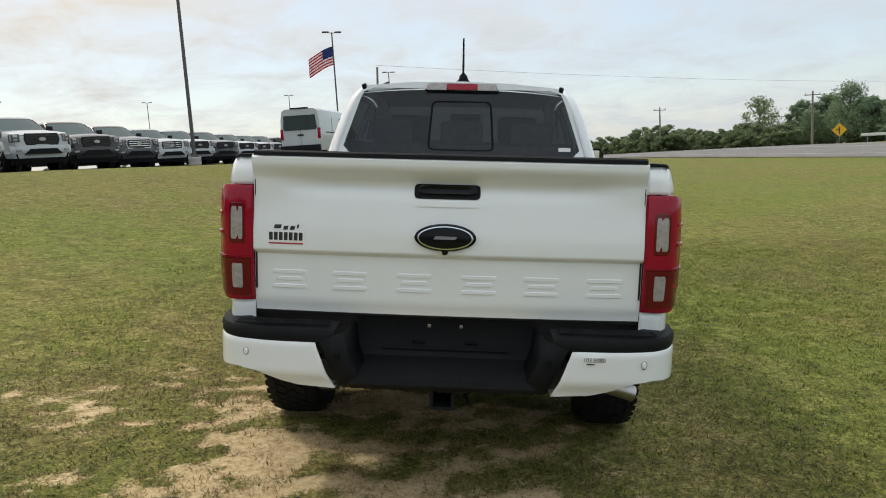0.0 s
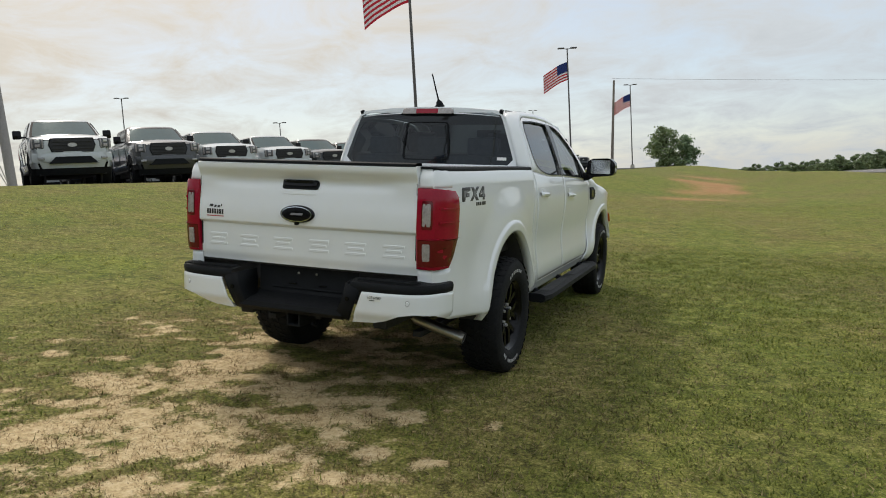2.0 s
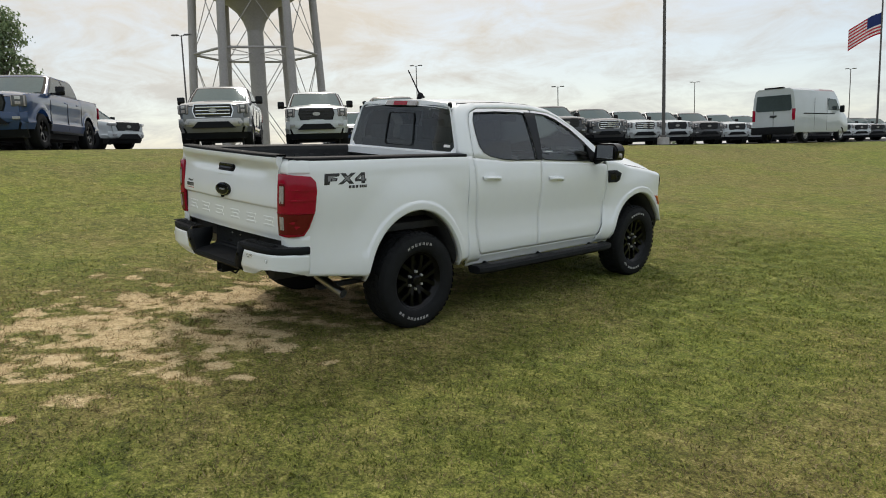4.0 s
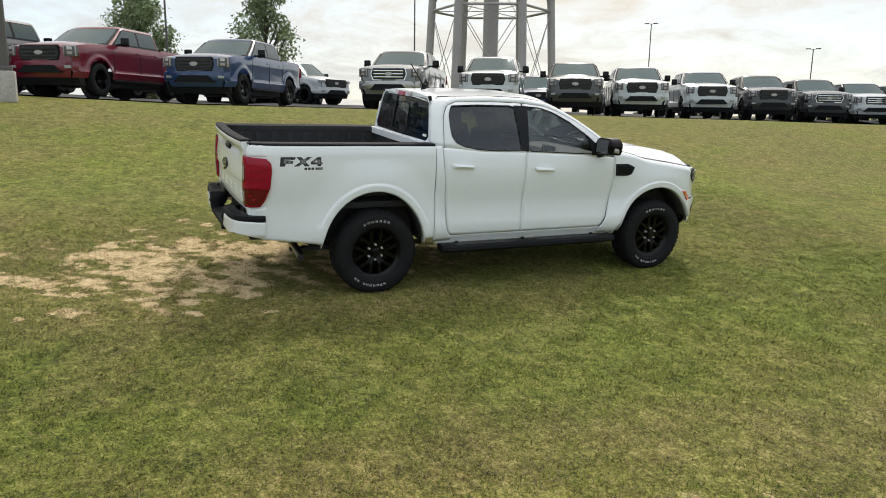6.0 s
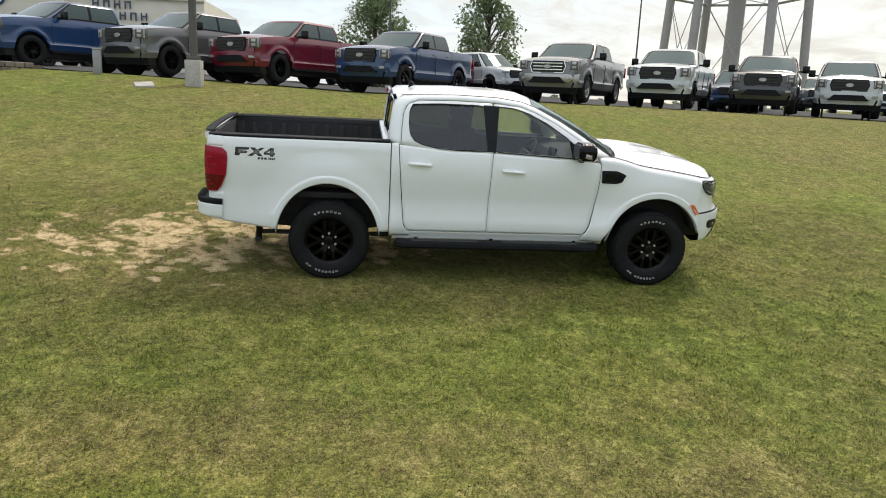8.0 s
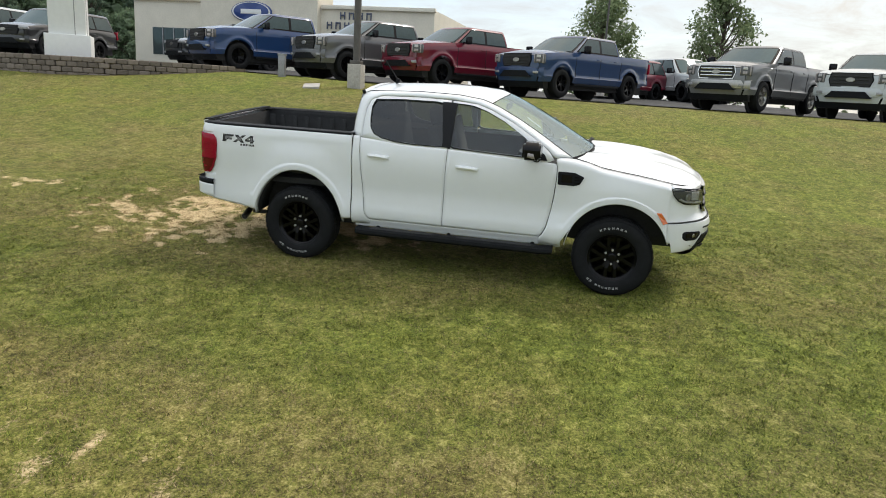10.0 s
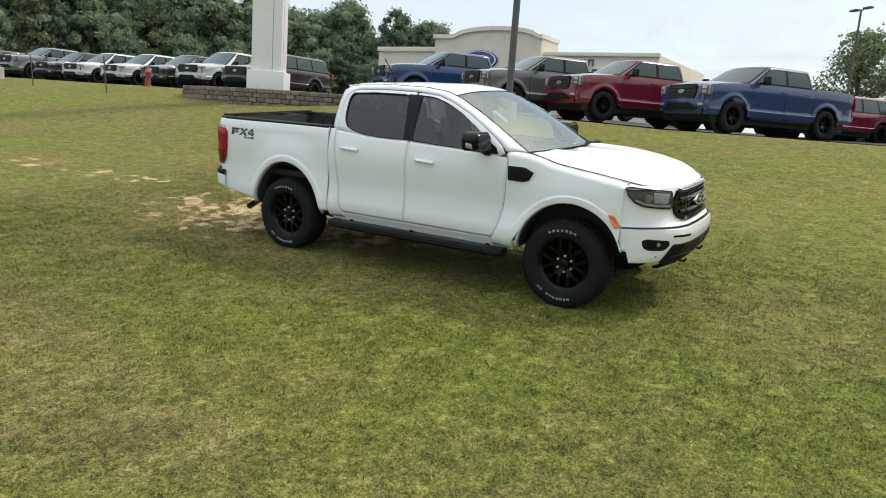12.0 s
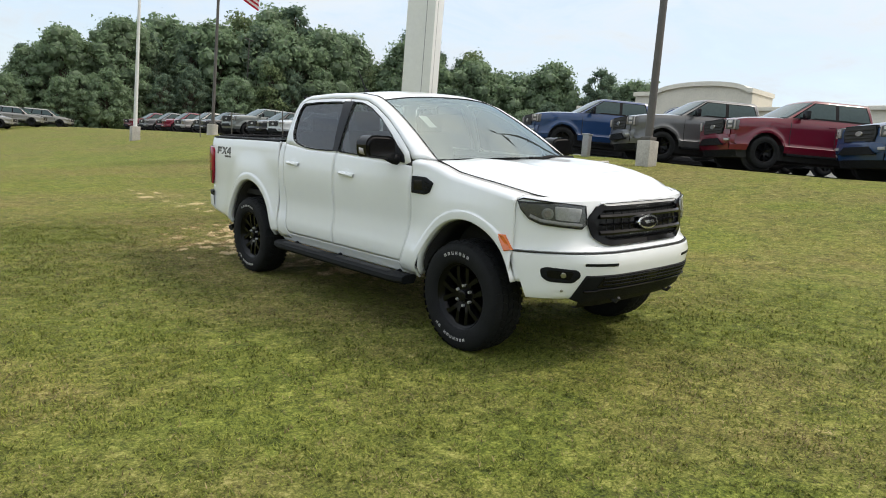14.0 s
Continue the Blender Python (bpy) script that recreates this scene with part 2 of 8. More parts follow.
def leaf_material(name, a, b, patch=0.0, scale=11.0, through=0.35):
    """Leaf colour that shifts from leaf to leaf and from tuft to tuft, with light passing through."""
    m = bpy.data.materials.new(name)
    m.use_nodes = True
    n, l = m.node_tree.nodes, m.node_tree.links
    p = n["Principled BSDF"]
    g = n.new("ShaderNodeNewGeometry")
    x = n.new("ShaderNodeMix")
    x.data_type = "RGBA"
    x.inputs[6].default_value, x.inputs[7].default_value = (*a, 1), (*b, 1)
    l.new(g.outputs["Random Per Island"], x.inputs[0])
    color = x.outputs[2]
    if patch:
        co, v = n.new("ShaderNodeTexCoord"), n.new("ShaderNodeVectorMath")
        v.operation = "SCALE"
        tone = None
        for k, amount in ((scale, patch), (scale * 0.09, patch * 0.55)):
            t, r = n.new("ShaderNodeTexNoise"), n.new("ShaderNodeMapRange")
            t.inputs["Scale"].default_value, t.inputs["Detail"].default_value = k, 4
            l.new(co.outputs["Object"], t.inputs["Vector"])
            r.inputs["From Min"].default_value, r.inputs["From Max"].default_value = 0.3, 0.7
            r.inputs["To Min"].default_value, r.inputs["To Max"].default_value = 1 - amount, 1 + amount
            l.new(t.outputs["Fac"], r.inputs["Value"])
            if tone is None:
                tone = r.outputs[0]
            else:
                mul = n.new("ShaderNodeMath")
                mul.operation = "MULTIPLY"
                l.new(tone, mul.inputs[0]), l.new(r.outputs[0], mul.inputs[1])
                tone = mul.outputs[0]
        l.new(color, v.inputs[0]), l.new(tone, v.inputs["Scale"])
        color = v.outputs[0]
    # blades darken to 0.86 by the shade value painted beside the pickup
    lush_shade, dim = n.new("ShaderNodeAttribute"), n.new("ShaderNodeMapRange")
    lush_shade.attribute_name = "lush_shade"
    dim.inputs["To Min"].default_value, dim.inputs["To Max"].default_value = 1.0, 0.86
    l.new(lush_shade.outputs["Fac"], dim.inputs["Value"])
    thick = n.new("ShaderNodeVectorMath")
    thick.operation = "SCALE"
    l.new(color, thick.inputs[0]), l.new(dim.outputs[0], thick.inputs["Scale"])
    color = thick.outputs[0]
    l.new(color, p.inputs["Base Color"])
    p.inputs["Roughness"].default_value = 0.6
    p.inputs["Specular IOR Level"].default_value = 0.12
    t = n.new("ShaderNodeBsdfTranslucent")
    l.new(color, t.inputs["Color"])
    mx = n.new("ShaderNodeMixShader")
    mx.inputs[0].default_value = through
    l.new(p.outputs[0], mx.inputs[1]), l.new(t.outputs[0], mx.inputs[2])
    l.new(mx.outputs[0], n["Material Output"].inputs["Surface"])
    return m


# tree greens raised and blued, so distance haze sits in the leaf colour
LEAF_OAK = leaf_material("leaf_green", (0.161, 0.234, 0.141), (0.240, 0.321, 0.183), 0.22, 0.6, 0.45)
LEAF_PINE = leaf_material("leaf_dark_green", (0.116, 0.176, 0.128), (0.171, 0.233, 0.162), 0.2, 0.6, 0.45)
LEAF_LIGHT = leaf_material("leaf_light_green", (0.129, 0.182, 0.092), (0.258, 0.314, 0.161), 0.2, 0.9, 0.45)
LEAF_INNER = leaf_material("inner_leaf_green", (0.160, 0.218, 0.141), (0.216, 0.277, 0.182))
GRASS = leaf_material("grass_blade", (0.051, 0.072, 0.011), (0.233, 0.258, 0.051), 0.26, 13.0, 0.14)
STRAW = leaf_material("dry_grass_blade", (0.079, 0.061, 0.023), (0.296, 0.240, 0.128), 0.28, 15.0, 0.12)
# far copies of the same grass, the lighter look of distant turf put into colour
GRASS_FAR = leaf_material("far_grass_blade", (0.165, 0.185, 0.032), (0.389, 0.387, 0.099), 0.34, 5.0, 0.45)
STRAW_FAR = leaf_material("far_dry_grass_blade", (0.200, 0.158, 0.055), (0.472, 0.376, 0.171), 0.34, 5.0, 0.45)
WITHERED = leaf_material("withered_stem", (0.12, 0.078, 0.034), (0.38, 0.27, 0.135), 0.3, 14.0, 0.3)

# ---- mesh helpers


def link(name, verts, faces, mat, parent=None, label="", smooth=True, mirror=False):
    """One mesh object; under a parent it is a part, placed in the parent's own space."""
    V = np.asarray(verts, float).reshape(-1, 3)
    if mirror:
        V = V * np.array((-1.0, 1, 1))
        faces = [tuple(reversed(f)) for f in faces]
    me = bpy.data.meshes.new(name)
    me.from_pydata(V.tolist(), [], [tuple(int(i) for i in f) for f in faces])
    if smooth:
        me.polygons.foreach_set("use_smooth", [True] * len(me.polygons))
        me.set_sharp_from_angle(angle=radians(38))
    me.materials.append(mat)
    me.update()
    ob = new(name, me)
    if parent is not None:
        ob.parent = parent
    if label:
        tagged(ob, label)
    return ob


def part(name, bm, mat, parent=None, label="", smooth=True):
    """A bmesh as ONE mesh object under a thing or a part."""
    me = bpy.data.meshes.new(name)
    bm.to_mesh(me)
    bm.free()
    if smooth:
        me.polygons.foreach_set("use_smooth", [True] * len(me.polygons))
        me.set_sharp_from_angle(angle=radians(38))
    me.materials.append(mat)
    ob = new(name, me)
    if parent is not None:
        ob.parent = parent
    if label:
        tagged(ob, label)
    return ob


def thing(name, m, label, category, group="", kind=""):
    ob = tagged(new(name), label, category, group, kind)
    ob.empty_display_size = 0.1
    ob.matrix_basis = m
    return ob


def sheet(P, out=None, close=False):
    """Vertices and faces of a grid of points (rows x columns x 3), turned to face away from the point out."""
    P = np.asarray(P, float)
    r, c = P.shape[:2]
    idx = np.arange(r * c).reshape(r, c)
    F = [(idx[i, j], idx[i, (j + 1) % c], idx[i + 1, (j + 1) % c], idx[i + 1, j]) for i in range(r - 1) for j in range(c if close else c - 1)]
    V = P.reshape(-1, 3)
    if out is not None:
        q = np.array([V[list(f)] for f in F])
        nrm = np.cross(q[:, 2] - q[:, 0], q[:, 3] - q[:, 1])
        if (nrm * (q.mean(1) - np.asarray(out, float))).sum() < 0:
            F = [tuple(reversed(f)) for f in F]
    return V, F


def merge(*pieces):
    V, F, k = [], [], 0
    for v, f in pieces:
        v = np.asarray(v, float).reshape(-1, 3)
        V.append(v)
        F += [tuple(i + k for i in g) for g in f]
        k += len(v)
    return np.vstack(V), F


def box_bm(bm, c, s, bevel=0.0, rot=None, seg=2):
    """A bevelled block of size s at c in a bmesh."""
    m = Matrix.Translation(c) @ (rot.to_matrix().to_4x4() if rot is not None else Matrix()) @ Matrix.Diagonal((*s, 1))
    made = bmesh.ops.create_cube(bm, size=1.0, matrix=m)
    if bevel:
        es = list({e for v in made["verts"] for e in v.link_edges})
        bmesh.ops.bevel(bm, geom=es, offset=bevel, segments=seg, affect="EDGES", profile=0.6)
    return bm


def block(name, c, s, mat, parent, bevel=0.004, rot=None, label=""):
    return part(name, box_bm(bmesh.new(), c, s, bevel, rot), mat, parent, label)


def tube(points, radii, n=12, cap=True):
    """Vertices and faces of a round tube along points."""
    P = [Vector(p) for p in points]
    if isinstance(radii, (int, float)):
        radii = [radii] * len(P)
    V, F = [], []
    for i, p in enumerate(P):
        d = (P[min(i + 1, len(P) - 1)] - P[max(i - 1, 0)]).normalized()
        a = d.cross(Vector((0, 0, 1)) if abs(d.z) < 0.9 else Vector((1, 0, 0))).normalized()
        b = d.cross(a)
        for k in range(n):
            t = 2 * math.pi * k / n
            V.append(p + (a * math.cos(t) + b * math.sin(t)) * radii[i])
    for i in range(len(P) - 1):
        for k in range(n):
            F.append((i * n + k, i * n + (k + 1) % n, (i + 1) * n + (k + 1) % n, (i + 1) * n + k))
    if cap:
        F.append(tuple(range(n)))
        F.append(tuple(reversed(range((len(P) - 1) * n, len(P) * n))))
    V = np.array([tuple(v) for v in V])
    q = np.array([V[list(f)].mean(0) for f in F[:n]])
    f0 = F[0]
    nr = np.cross(V[f0[2]] - V[f0[0]], V[f0[3]] - V[f0[1]])
    if nr @ (q[0] - np.array(P[0] + P[1]) / 2) < 0:
        F = [tuple(reversed(f)) for f in F]
    return V, F


def revolve(profile, n=32, axis="x"):
    """Profile of (along, radius) turned round an axis."""
    V, F = [], []
    for a, r in profile:
        for k in range(n):
            t = 2 * math.pi * k / n
            u, v = r * math.cos(t), r * math.sin(t)
            V.append((a, u, v) if axis == "x" else (u, v, a))
    for i in range(len(profile) - 1):
        for k in range(n):
            F.append((i * n + k, (i + 1) * n + k, (i + 1) * n + (k + 1) % n, i * n + (k + 1) % n))
    return np.array(V), F


def prism(poly, lo, hi, axis="y"):
    """A flat outline (two coordinates) drawn out along an axis from lo to hi."""
    n = len(poly)
    put = {"x": lambda p, d: (d, p[0], p[1]), "y": lambda p, d: (p[0], d, p[1]), "z": lambda p, d: (p[0], p[1], d)}[axis]
    V = [put(p, lo) for p in poly] + [put(p, hi) for p in poly]
    F = [tuple(range(n)), tuple(reversed(range(n, 2 * n)))] + [(i, i + n, (i + 1) % n + n, (i + 1) % n) for i in range(n)]
    bm = bmesh.new()
    vs = [bm.verts.new(v) for v in V]
    for f in F:
        bm.faces.new([vs[i] for i in f])
    bmesh.ops.recalc_face_normals(bm, faces=bm.faces)
    return bm


def smoothstep(a, b, x):
    t = np.clip((np.asarray(x, float) - a) / (b - a), 0, 1)
    return t * t * (3 - 2 * t)


def lerp(table, x):
    return np.interp(x, [p[0] for p in table], [p[1] for p in table])


def value_noise(x, y, size, seed=0):
    """Smooth random field in 0..1 with cells of a given size."""
    x, y = np.asarray(x, float) / size, np.asarray(y, float) / size
    i, j = np.floor(x).astype(np.int64), np.floor(y).astype(np.int64)
    u, v = x - i, y - j
    u, v = u * u * (3 - 2 * u), v * v * (3 - 2 * v)

    def h(a, b):
        k = (a * 374761393 + b * 668265263 + seed * 1274126177) & 0xFFFFFFFF
        k = ((k ^ (k >> 13)) * 1274126177) & 0xFFFFFFFF
        return ((k ^ (k >> 16)) & 0xFFFF) / 65535.0
    return (h(i, j) * (1 - u) + h(i + 1, j) * u) * (1 - v) + (h(i, j + 1) * (1 - u) + h(i + 1, j + 1) * u) * v


# ---- ground: a lawn that falls from the raised car lot to a shallow swale, and on to the road

LOT_LEVEL = ((-60, 2.35), (-25, 2.15), (-10, 2.0), (-4, 1.83), (0, 1.68), (10, 1.55), (20, 1.40), (30, 1.22), (45, 1.05), (80, 1.0), (140, 0.9))
LOT_EDGE = ((-200, -13.2), (15, -13.2), (24, -10.5), (34, -5.5), (60, -4.0), (110, -3.0), (400, 0.0))
BANK_FOOT = ((-200, 1.0), (-26, 1.0), (-12, -2.4), (-4, -3.0), (8, -3.0), (30, 3.5), (60, 6.0), (400, 10.0))


def lot_height(x, y):
    """The lot's surface: level at its front edge, a little higher behind the first row."""
    back = lerp(LOT_EDGE, y) - 5.5 - np.asarray(x, float)
    return lerp(LOT_LEVEL, y) + 0.03 + 0.24 * smoothstep(0.0, 8.0, back)


def road_mid(y):
    """Middle line of the highway, x for a given y."""
    return 42.0 - 0.27 * (np.asarray(y, float) - 36.0)


def road_fall(y):
    """Fall of the highway and its verges past the crest."""
    t = np.asarray(y, float) - 88.0
    return -0.011 * (t + np.sqrt(t * t + 150.0))


def along_fall(y):
    """Fall of the lawn along the pickup's length."""
    return 0.0077 * np.clip(y, -6, 0) + 0.0125 * np.clip(y, 0, 6)


def ground_height(x, y):
    x, y = np.asarray(x, float), np.asarray(y, float)
    xl = np.clip(x, -40, 5.2)
    slope = np.where(x > 2.6, -0.083 * 2.6 - 0.083 * (1 - np.exp(-(np.clip(x, 2.6, 30) - 2.6) / 2.2)) * 2.2 * 0.85, -0.083 * xl)
    base = np.where(x < -3, 0.249, slope) - along_fall(y)
    lot, edge, foot = lerp(LOT_LEVEL, y), lerp(LOT_EDGE, y), lerp(BANK_FOOT, y)
    t = (foot - x) / (foot - edge)
    t = np.clip(0.5 * (t + np.sqrt(t * t + 0.004)), 0, 1)
    ramp = 0.62 * t + 0.38 * t * t * (3 - 2 * t)
    start = -0.083 * np.clip(foot, -3, 3) - along_fall(y)
    z = np.where(x < foot, start, base) + (lot - start) * ramp
    far = smoothstep(14, 24, road_mid(y) - x)
    z = z * far + (-0.72) * (1 - far) * 1.0
    z = z - 0.25 * np.exp(-((road_mid(y) - x - 19) / 5.0) ** 2)
    rise = smoothstep(12, 60, x - road_mid(y))
    z = z + road_fall(y) * (1 - smoothstep(14, 40, road_mid(y) - x)) - rise * 0.4 + 0.55 * np.exp(-((x - 7.0) / 5.5) ** 2 - ((y - 56.0) / 13.0) ** 2)
    gentle = (value_noise(x, y, 3.1, 3) - 0.5) * 0.05 * smoothstep(1.6, 4.0, np.hypot(x, np.clip(np.abs(y - 1.6) - 2.2, 0, None)))
    lotmask = smoothstep(0.0, 0.6, edge - x)
    return z + gentle * (1 - lotmask) * far


def bare_amount(x, y):
    """How much sandy soil shows through the turf, 0 to 1."""
    x, y = np.asarray(x, float), np.asarray(y, float)
    p, q = 0.60 * (0.85 * x + 0.53 * y), 0.85 * y - 0.53 * x
    n = 0.22 * value_noise(p, q, 0.30, 5) + 0.40 * value_noise(p, q, 0.125, 6) + 0.38 * value_noise(x, y, 0.075, 7)
    a = 1.02 * np.exp(-((((x + 0.42) / 1.18) ** 2 + ((y + 1.25) / 1.95) ** 2) ** 1.7))
    a2 = 0.66 * np.exp(-((x + 0.35) / 0.75) ** 2 - ((y - 0.1) / 0.9) ** 2)
    b = 0.50 * np.exp(-((x + 0.95 + 0.04 * (y + 7)) / 0.35) ** 2 - ((y + 7.2) / 2.6) ** 2)
    c = 0.40 * np.exp(-((x + 1.9) / 0.7) ** 2 - ((y + 0.2) / 1.0) ** 2)
    d = 0.12 * np.exp(-((x - 0.05) / 0.55) ** 2 - ((y - 5.05) / 0.55) ** 2)
    e = 0.22 * np.exp(-((x - 4.75) / 0.28) ** 2 - ((y - 0.2) / 0.9) ** 2)
    f = 1.25 * np.exp(-((x - 0.9) / 3.4) ** 2 - ((y - 32) / 11.0) ** 2)
    s = np.maximum.reduce([a, a2, b, c, d, e])
    near = np.clip((s * 1.0 + (n - 0.5) * 2.9 - 0.31) * 1.3, 0, 1) * (s > 0.06)
    n2 = 0.6 * value_noise(x * 0.5, y, 3.2, 8) + 0.4 * value_noise(x * 0.7, y, 1.3, 9)
    return np.maximum(near, np.clip((f * 1.05 + (n2 - 0.5) * 1.5 - 0.55) * 1.6, 0, 0.85) * (f > 0.06))


def turf_shade_amount(x, y):
    """Shade beside the pickup's rear, put into the turf's colour, 0 to 1."""
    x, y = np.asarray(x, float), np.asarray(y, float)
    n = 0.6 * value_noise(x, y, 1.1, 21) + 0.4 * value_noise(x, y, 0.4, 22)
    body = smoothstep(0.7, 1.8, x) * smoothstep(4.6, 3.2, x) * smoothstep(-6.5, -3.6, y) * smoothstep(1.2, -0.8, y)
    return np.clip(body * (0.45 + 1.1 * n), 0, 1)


def dry_amount(x, y):
    """Straw-coloured thin turf, 0 to 1."""
    x, y = np.asarray(x, float), np.asarray(y, float)
    n = 0.45 * value_noise(x, y, 1.7, 11) + 0.35 * value_noise(x, y, 0.55, 12) + 0.20 * value_noise(x, y, 0.23, 14)
    m = value_noise(x * 0.55, y, 4.0, 13)
    track = 1.15 * np.exp(-((x - 3.92 - 0.16 * (y - 0.3)) / 0.42) ** 2 - ((y - 0.6) / 2.6) ** 4)
    nose = 0.62 * np.exp(-((x - 0.05) / 0.9) ** 2 - ((y - 4.8) / 1.0) ** 2)
    gate = 0.70 * np.exp(-((x + 0.45) / 1.45) ** 2 - ((y + 1.3) / 2.2) ** 2)
    under = 0.45 * np.exp(-((x - 1.2) / 0.55) ** 2 - ((y - 1.6) / 1.9) ** 2)
    # here it only thins the straw, for greener turf beside the pickup
    lush_shade = 1 - 0.5 * smoothstep(0.9, 1.9, x) * smoothstep(3.9, 3.0, x + 0.1 * y) * smoothstep(-7.5, -2.0, y)
    return np.clip((0.85 * n + 0.45 * m - 0.40) * 2.2 * lush_shade + (track + nose + gate + under) * (0.55 + 0.9 * n), 0, 1)


def spread(lo, a, b, hi, fine, grow=1.12, most=40.0):
    """Grid lines: even between a and b, then wider and wider out to lo and hi."""
    mid = list(np.arange(a, b + fine / 2, fine))
    left, s = [], fine
    while (left[-1] if left else a) > lo:
        s = min(s * grow, most)
        left.append((left[-1] if left else a) - s)
    right, s = [], fine
    while (right[-1] if right else b) < hi:
        s = min(s * grow, most)
        right.append((right[-1] if right else b) + s)
    return np.array(left[::-1] + mid + right)


def ground_material():
    """Mown warm-season turf, thin and straw-coloured in places, over pale sandy clay."""
    m = bpy.data.materials.new("lawn")
    m.use_nodes = True
    n, l = m.node_tree.nodes, m.node_tree.links
    p = n["Principled BSDF"]
    p.inputs["Roughness"].default_value, p.inputs["Specular IOR Level"].default_value = 0.9, 0.15
    co = n.new("ShaderNodeTexCoord")

    def noise_node(scale, detail=5.0, rough=0.6):
        t = n.new("ShaderNodeTexNoise")
        t.inputs["Scale"].default_value, t.inputs["Detail"].default_value, t.inputs["Roughness"].default_value = scale, detail, rough
        l.new(co.outputs["Object"], t.inputs["Vector"])
        return t.outputs["Fac"]

    def ramp(fac, stops):
        r = n.new("ShaderNodeValToRGB")
        e = r.color_ramp.elements
        e[0].position, e[0].color = stops[0][0], (*stops[0][1], 1)
        e[1].position, e[1].color = stops[-1][0], (*stops[-1][1], 1)
        for q, c in stops[1:-1]:
            k = e.new(q)
            k.color = (*c, 1)
        l.new(fac, r.inputs[0])
        return r.outputs[0]

    def mix(fac, a, b):
        x = n.new("ShaderNodeMix")
        x.data_type = "RGBA"
        l.new(fac, x.inputs[0]), l.new(a, x.inputs[6]), l.new(b, x.inputs[7])
        return x.outputs[2]
    bare = n.new("ShaderNodeAttribute")
    bare.attribute_name = "bare"
    dry = n.new("ShaderNodeAttribute")
    dry.attribute_name = "dry"
    clay = n.new("ShaderNodeAttribute")
    clay.attribute_name = "clay"
    def add(a, b, ka, kb, k0=0.0):
        """ka * a + kb * b + k0 of two grey values."""
        u, w = n.new("ShaderNodeMath"), n.new("ShaderNodeMath")
        u.operation = w.operation = "MULTIPLY_ADD"
        u.inputs[1].default_value, u.inputs[2].default_value = ka, k0
        w.inputs[1].default_value = kb
        l.new(a, u.inputs[0]), l.new(b, w.inputs[0]), l.new(u.outputs[0], w.inputs[2])
        return w.outputs[0]

    fine, tuft, mat_ = noise_node(62.0, 4.0, 0.7), noise_node(17.0, 5.0, 0.7), noise_node(4.5, 5.0, 0.65)
    grain = add(add(fine, tuft, 0.62, 0.52), mat_, 1.0, 0.30, -0.22)
    # low grain goes near black: shade between tufts put into the turf colours
    green = ramp(grain, ((0.35, (0.031, 0.042, 0.012)), (0.46, (0.097, 0.121, 0.021)), (0.55, (0.177, 0.205, 0.036)), (0.67, (0.334, 0.350, 0.084))))
    straw = ramp(grain, ((0.35, (0.043, 0.033, 0.015)), (0.46, (0.123, 0.101, 0.034)), (0.55, (0.219, 0.183, 0.065)), (0.67, (0.414, 0.344, 0.163))))
    sand = ramp(add(noise_node(23.0, 8.0, 0.72), fine, 0.7, 0.3), ((0.33, (0.27, 0.18, 0.095)), (0.48, (0.52, 0.395, 0.215)), (0.66, (0.72, 0.595, 0.375))))
    red = ramp(noise_node(2.0, 8.0, 0.7), ((0.25, (0.26, 0.125, 0.055)), (0.75, (0.44, 0.26, 0.13))))
    blotch = n.new("ShaderNodeMapRange")
    blotch.inputs["From Min"].default_value, blotch.inputs["From Max"].default_value = 0.35, 0.68
    blotch.inputs["To Min"].default_value, blotch.inputs["To Max"].default_value = -0.36, 0.52
    l.new(add(noise_node(1.1, 7.0, 0.65), noise_node(9.0, 5.0, 0.7), 0.6, 0.4), blotch.inputs["Value"])
    both_dry = n.new("ShaderNodeMath")
    both_dry.operation, both_dry.use_clamp = "MULTIPLY_ADD", True
    both_dry.inputs[1].default_value = 0.60
    l.new(dry.outputs["Fac"], both_dry.inputs[0]), l.new(blotch.outputs[0], both_dry.inputs[2])
    turf = mix(both_dry.outputs[0], green, straw)
    soil = mix(clay.outputs["Fac"], sand, red)
    tone = ramp(noise_node(0.33, 9.0, 0.72), ((0.3, (0.88, 0.92, 0.92)), (0.5, (1.0, 1.0, 1.0)), (0.7, (1.15, 1.10, 1.04))))
    toned = n.new("ShaderNodeMix")
    toned.data_type, toned.blend_type = "RGBA", "MULTIPLY"
    toned.inputs[0].default_value = 1.0
    l.new(turf, toned.inputs[6]), l.new(tone, toned.inputs[7])
    # the same painted shade dims the ground under those blades
    lush_shade, dim = n.new("ShaderNodeAttribute"), n.new("ShaderNodeMapRange")
    lush_shade.attribute_name = "lush_shade"
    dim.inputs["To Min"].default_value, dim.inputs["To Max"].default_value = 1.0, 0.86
    l.new(lush_shade.outputs["Fac"], dim.inputs["Value"])
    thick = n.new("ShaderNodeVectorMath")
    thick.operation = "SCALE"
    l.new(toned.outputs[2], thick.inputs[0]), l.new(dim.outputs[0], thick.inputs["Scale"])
    # crumbs of dead turf break up the sand
    crumbs = add(add(noise_node(13.0, 6.0, 0.75), noise_node(48.0, 4.0, 0.7), 1.5, 1.3), bare.outputs["Fac"], 1.0, 0.80)
    open_soil = n.new("ShaderNodeMapRange")
    open_soil.inputs["From Min"].default_value, open_soil.inputs["From Max"].default_value = 1.66, 2.04
    l.new(crumbs, open_soil.inputs["Value"])
    l.new(mix(open_soil.outputs[0], thick.outputs[0], soil), p.inputs["Base Color"])
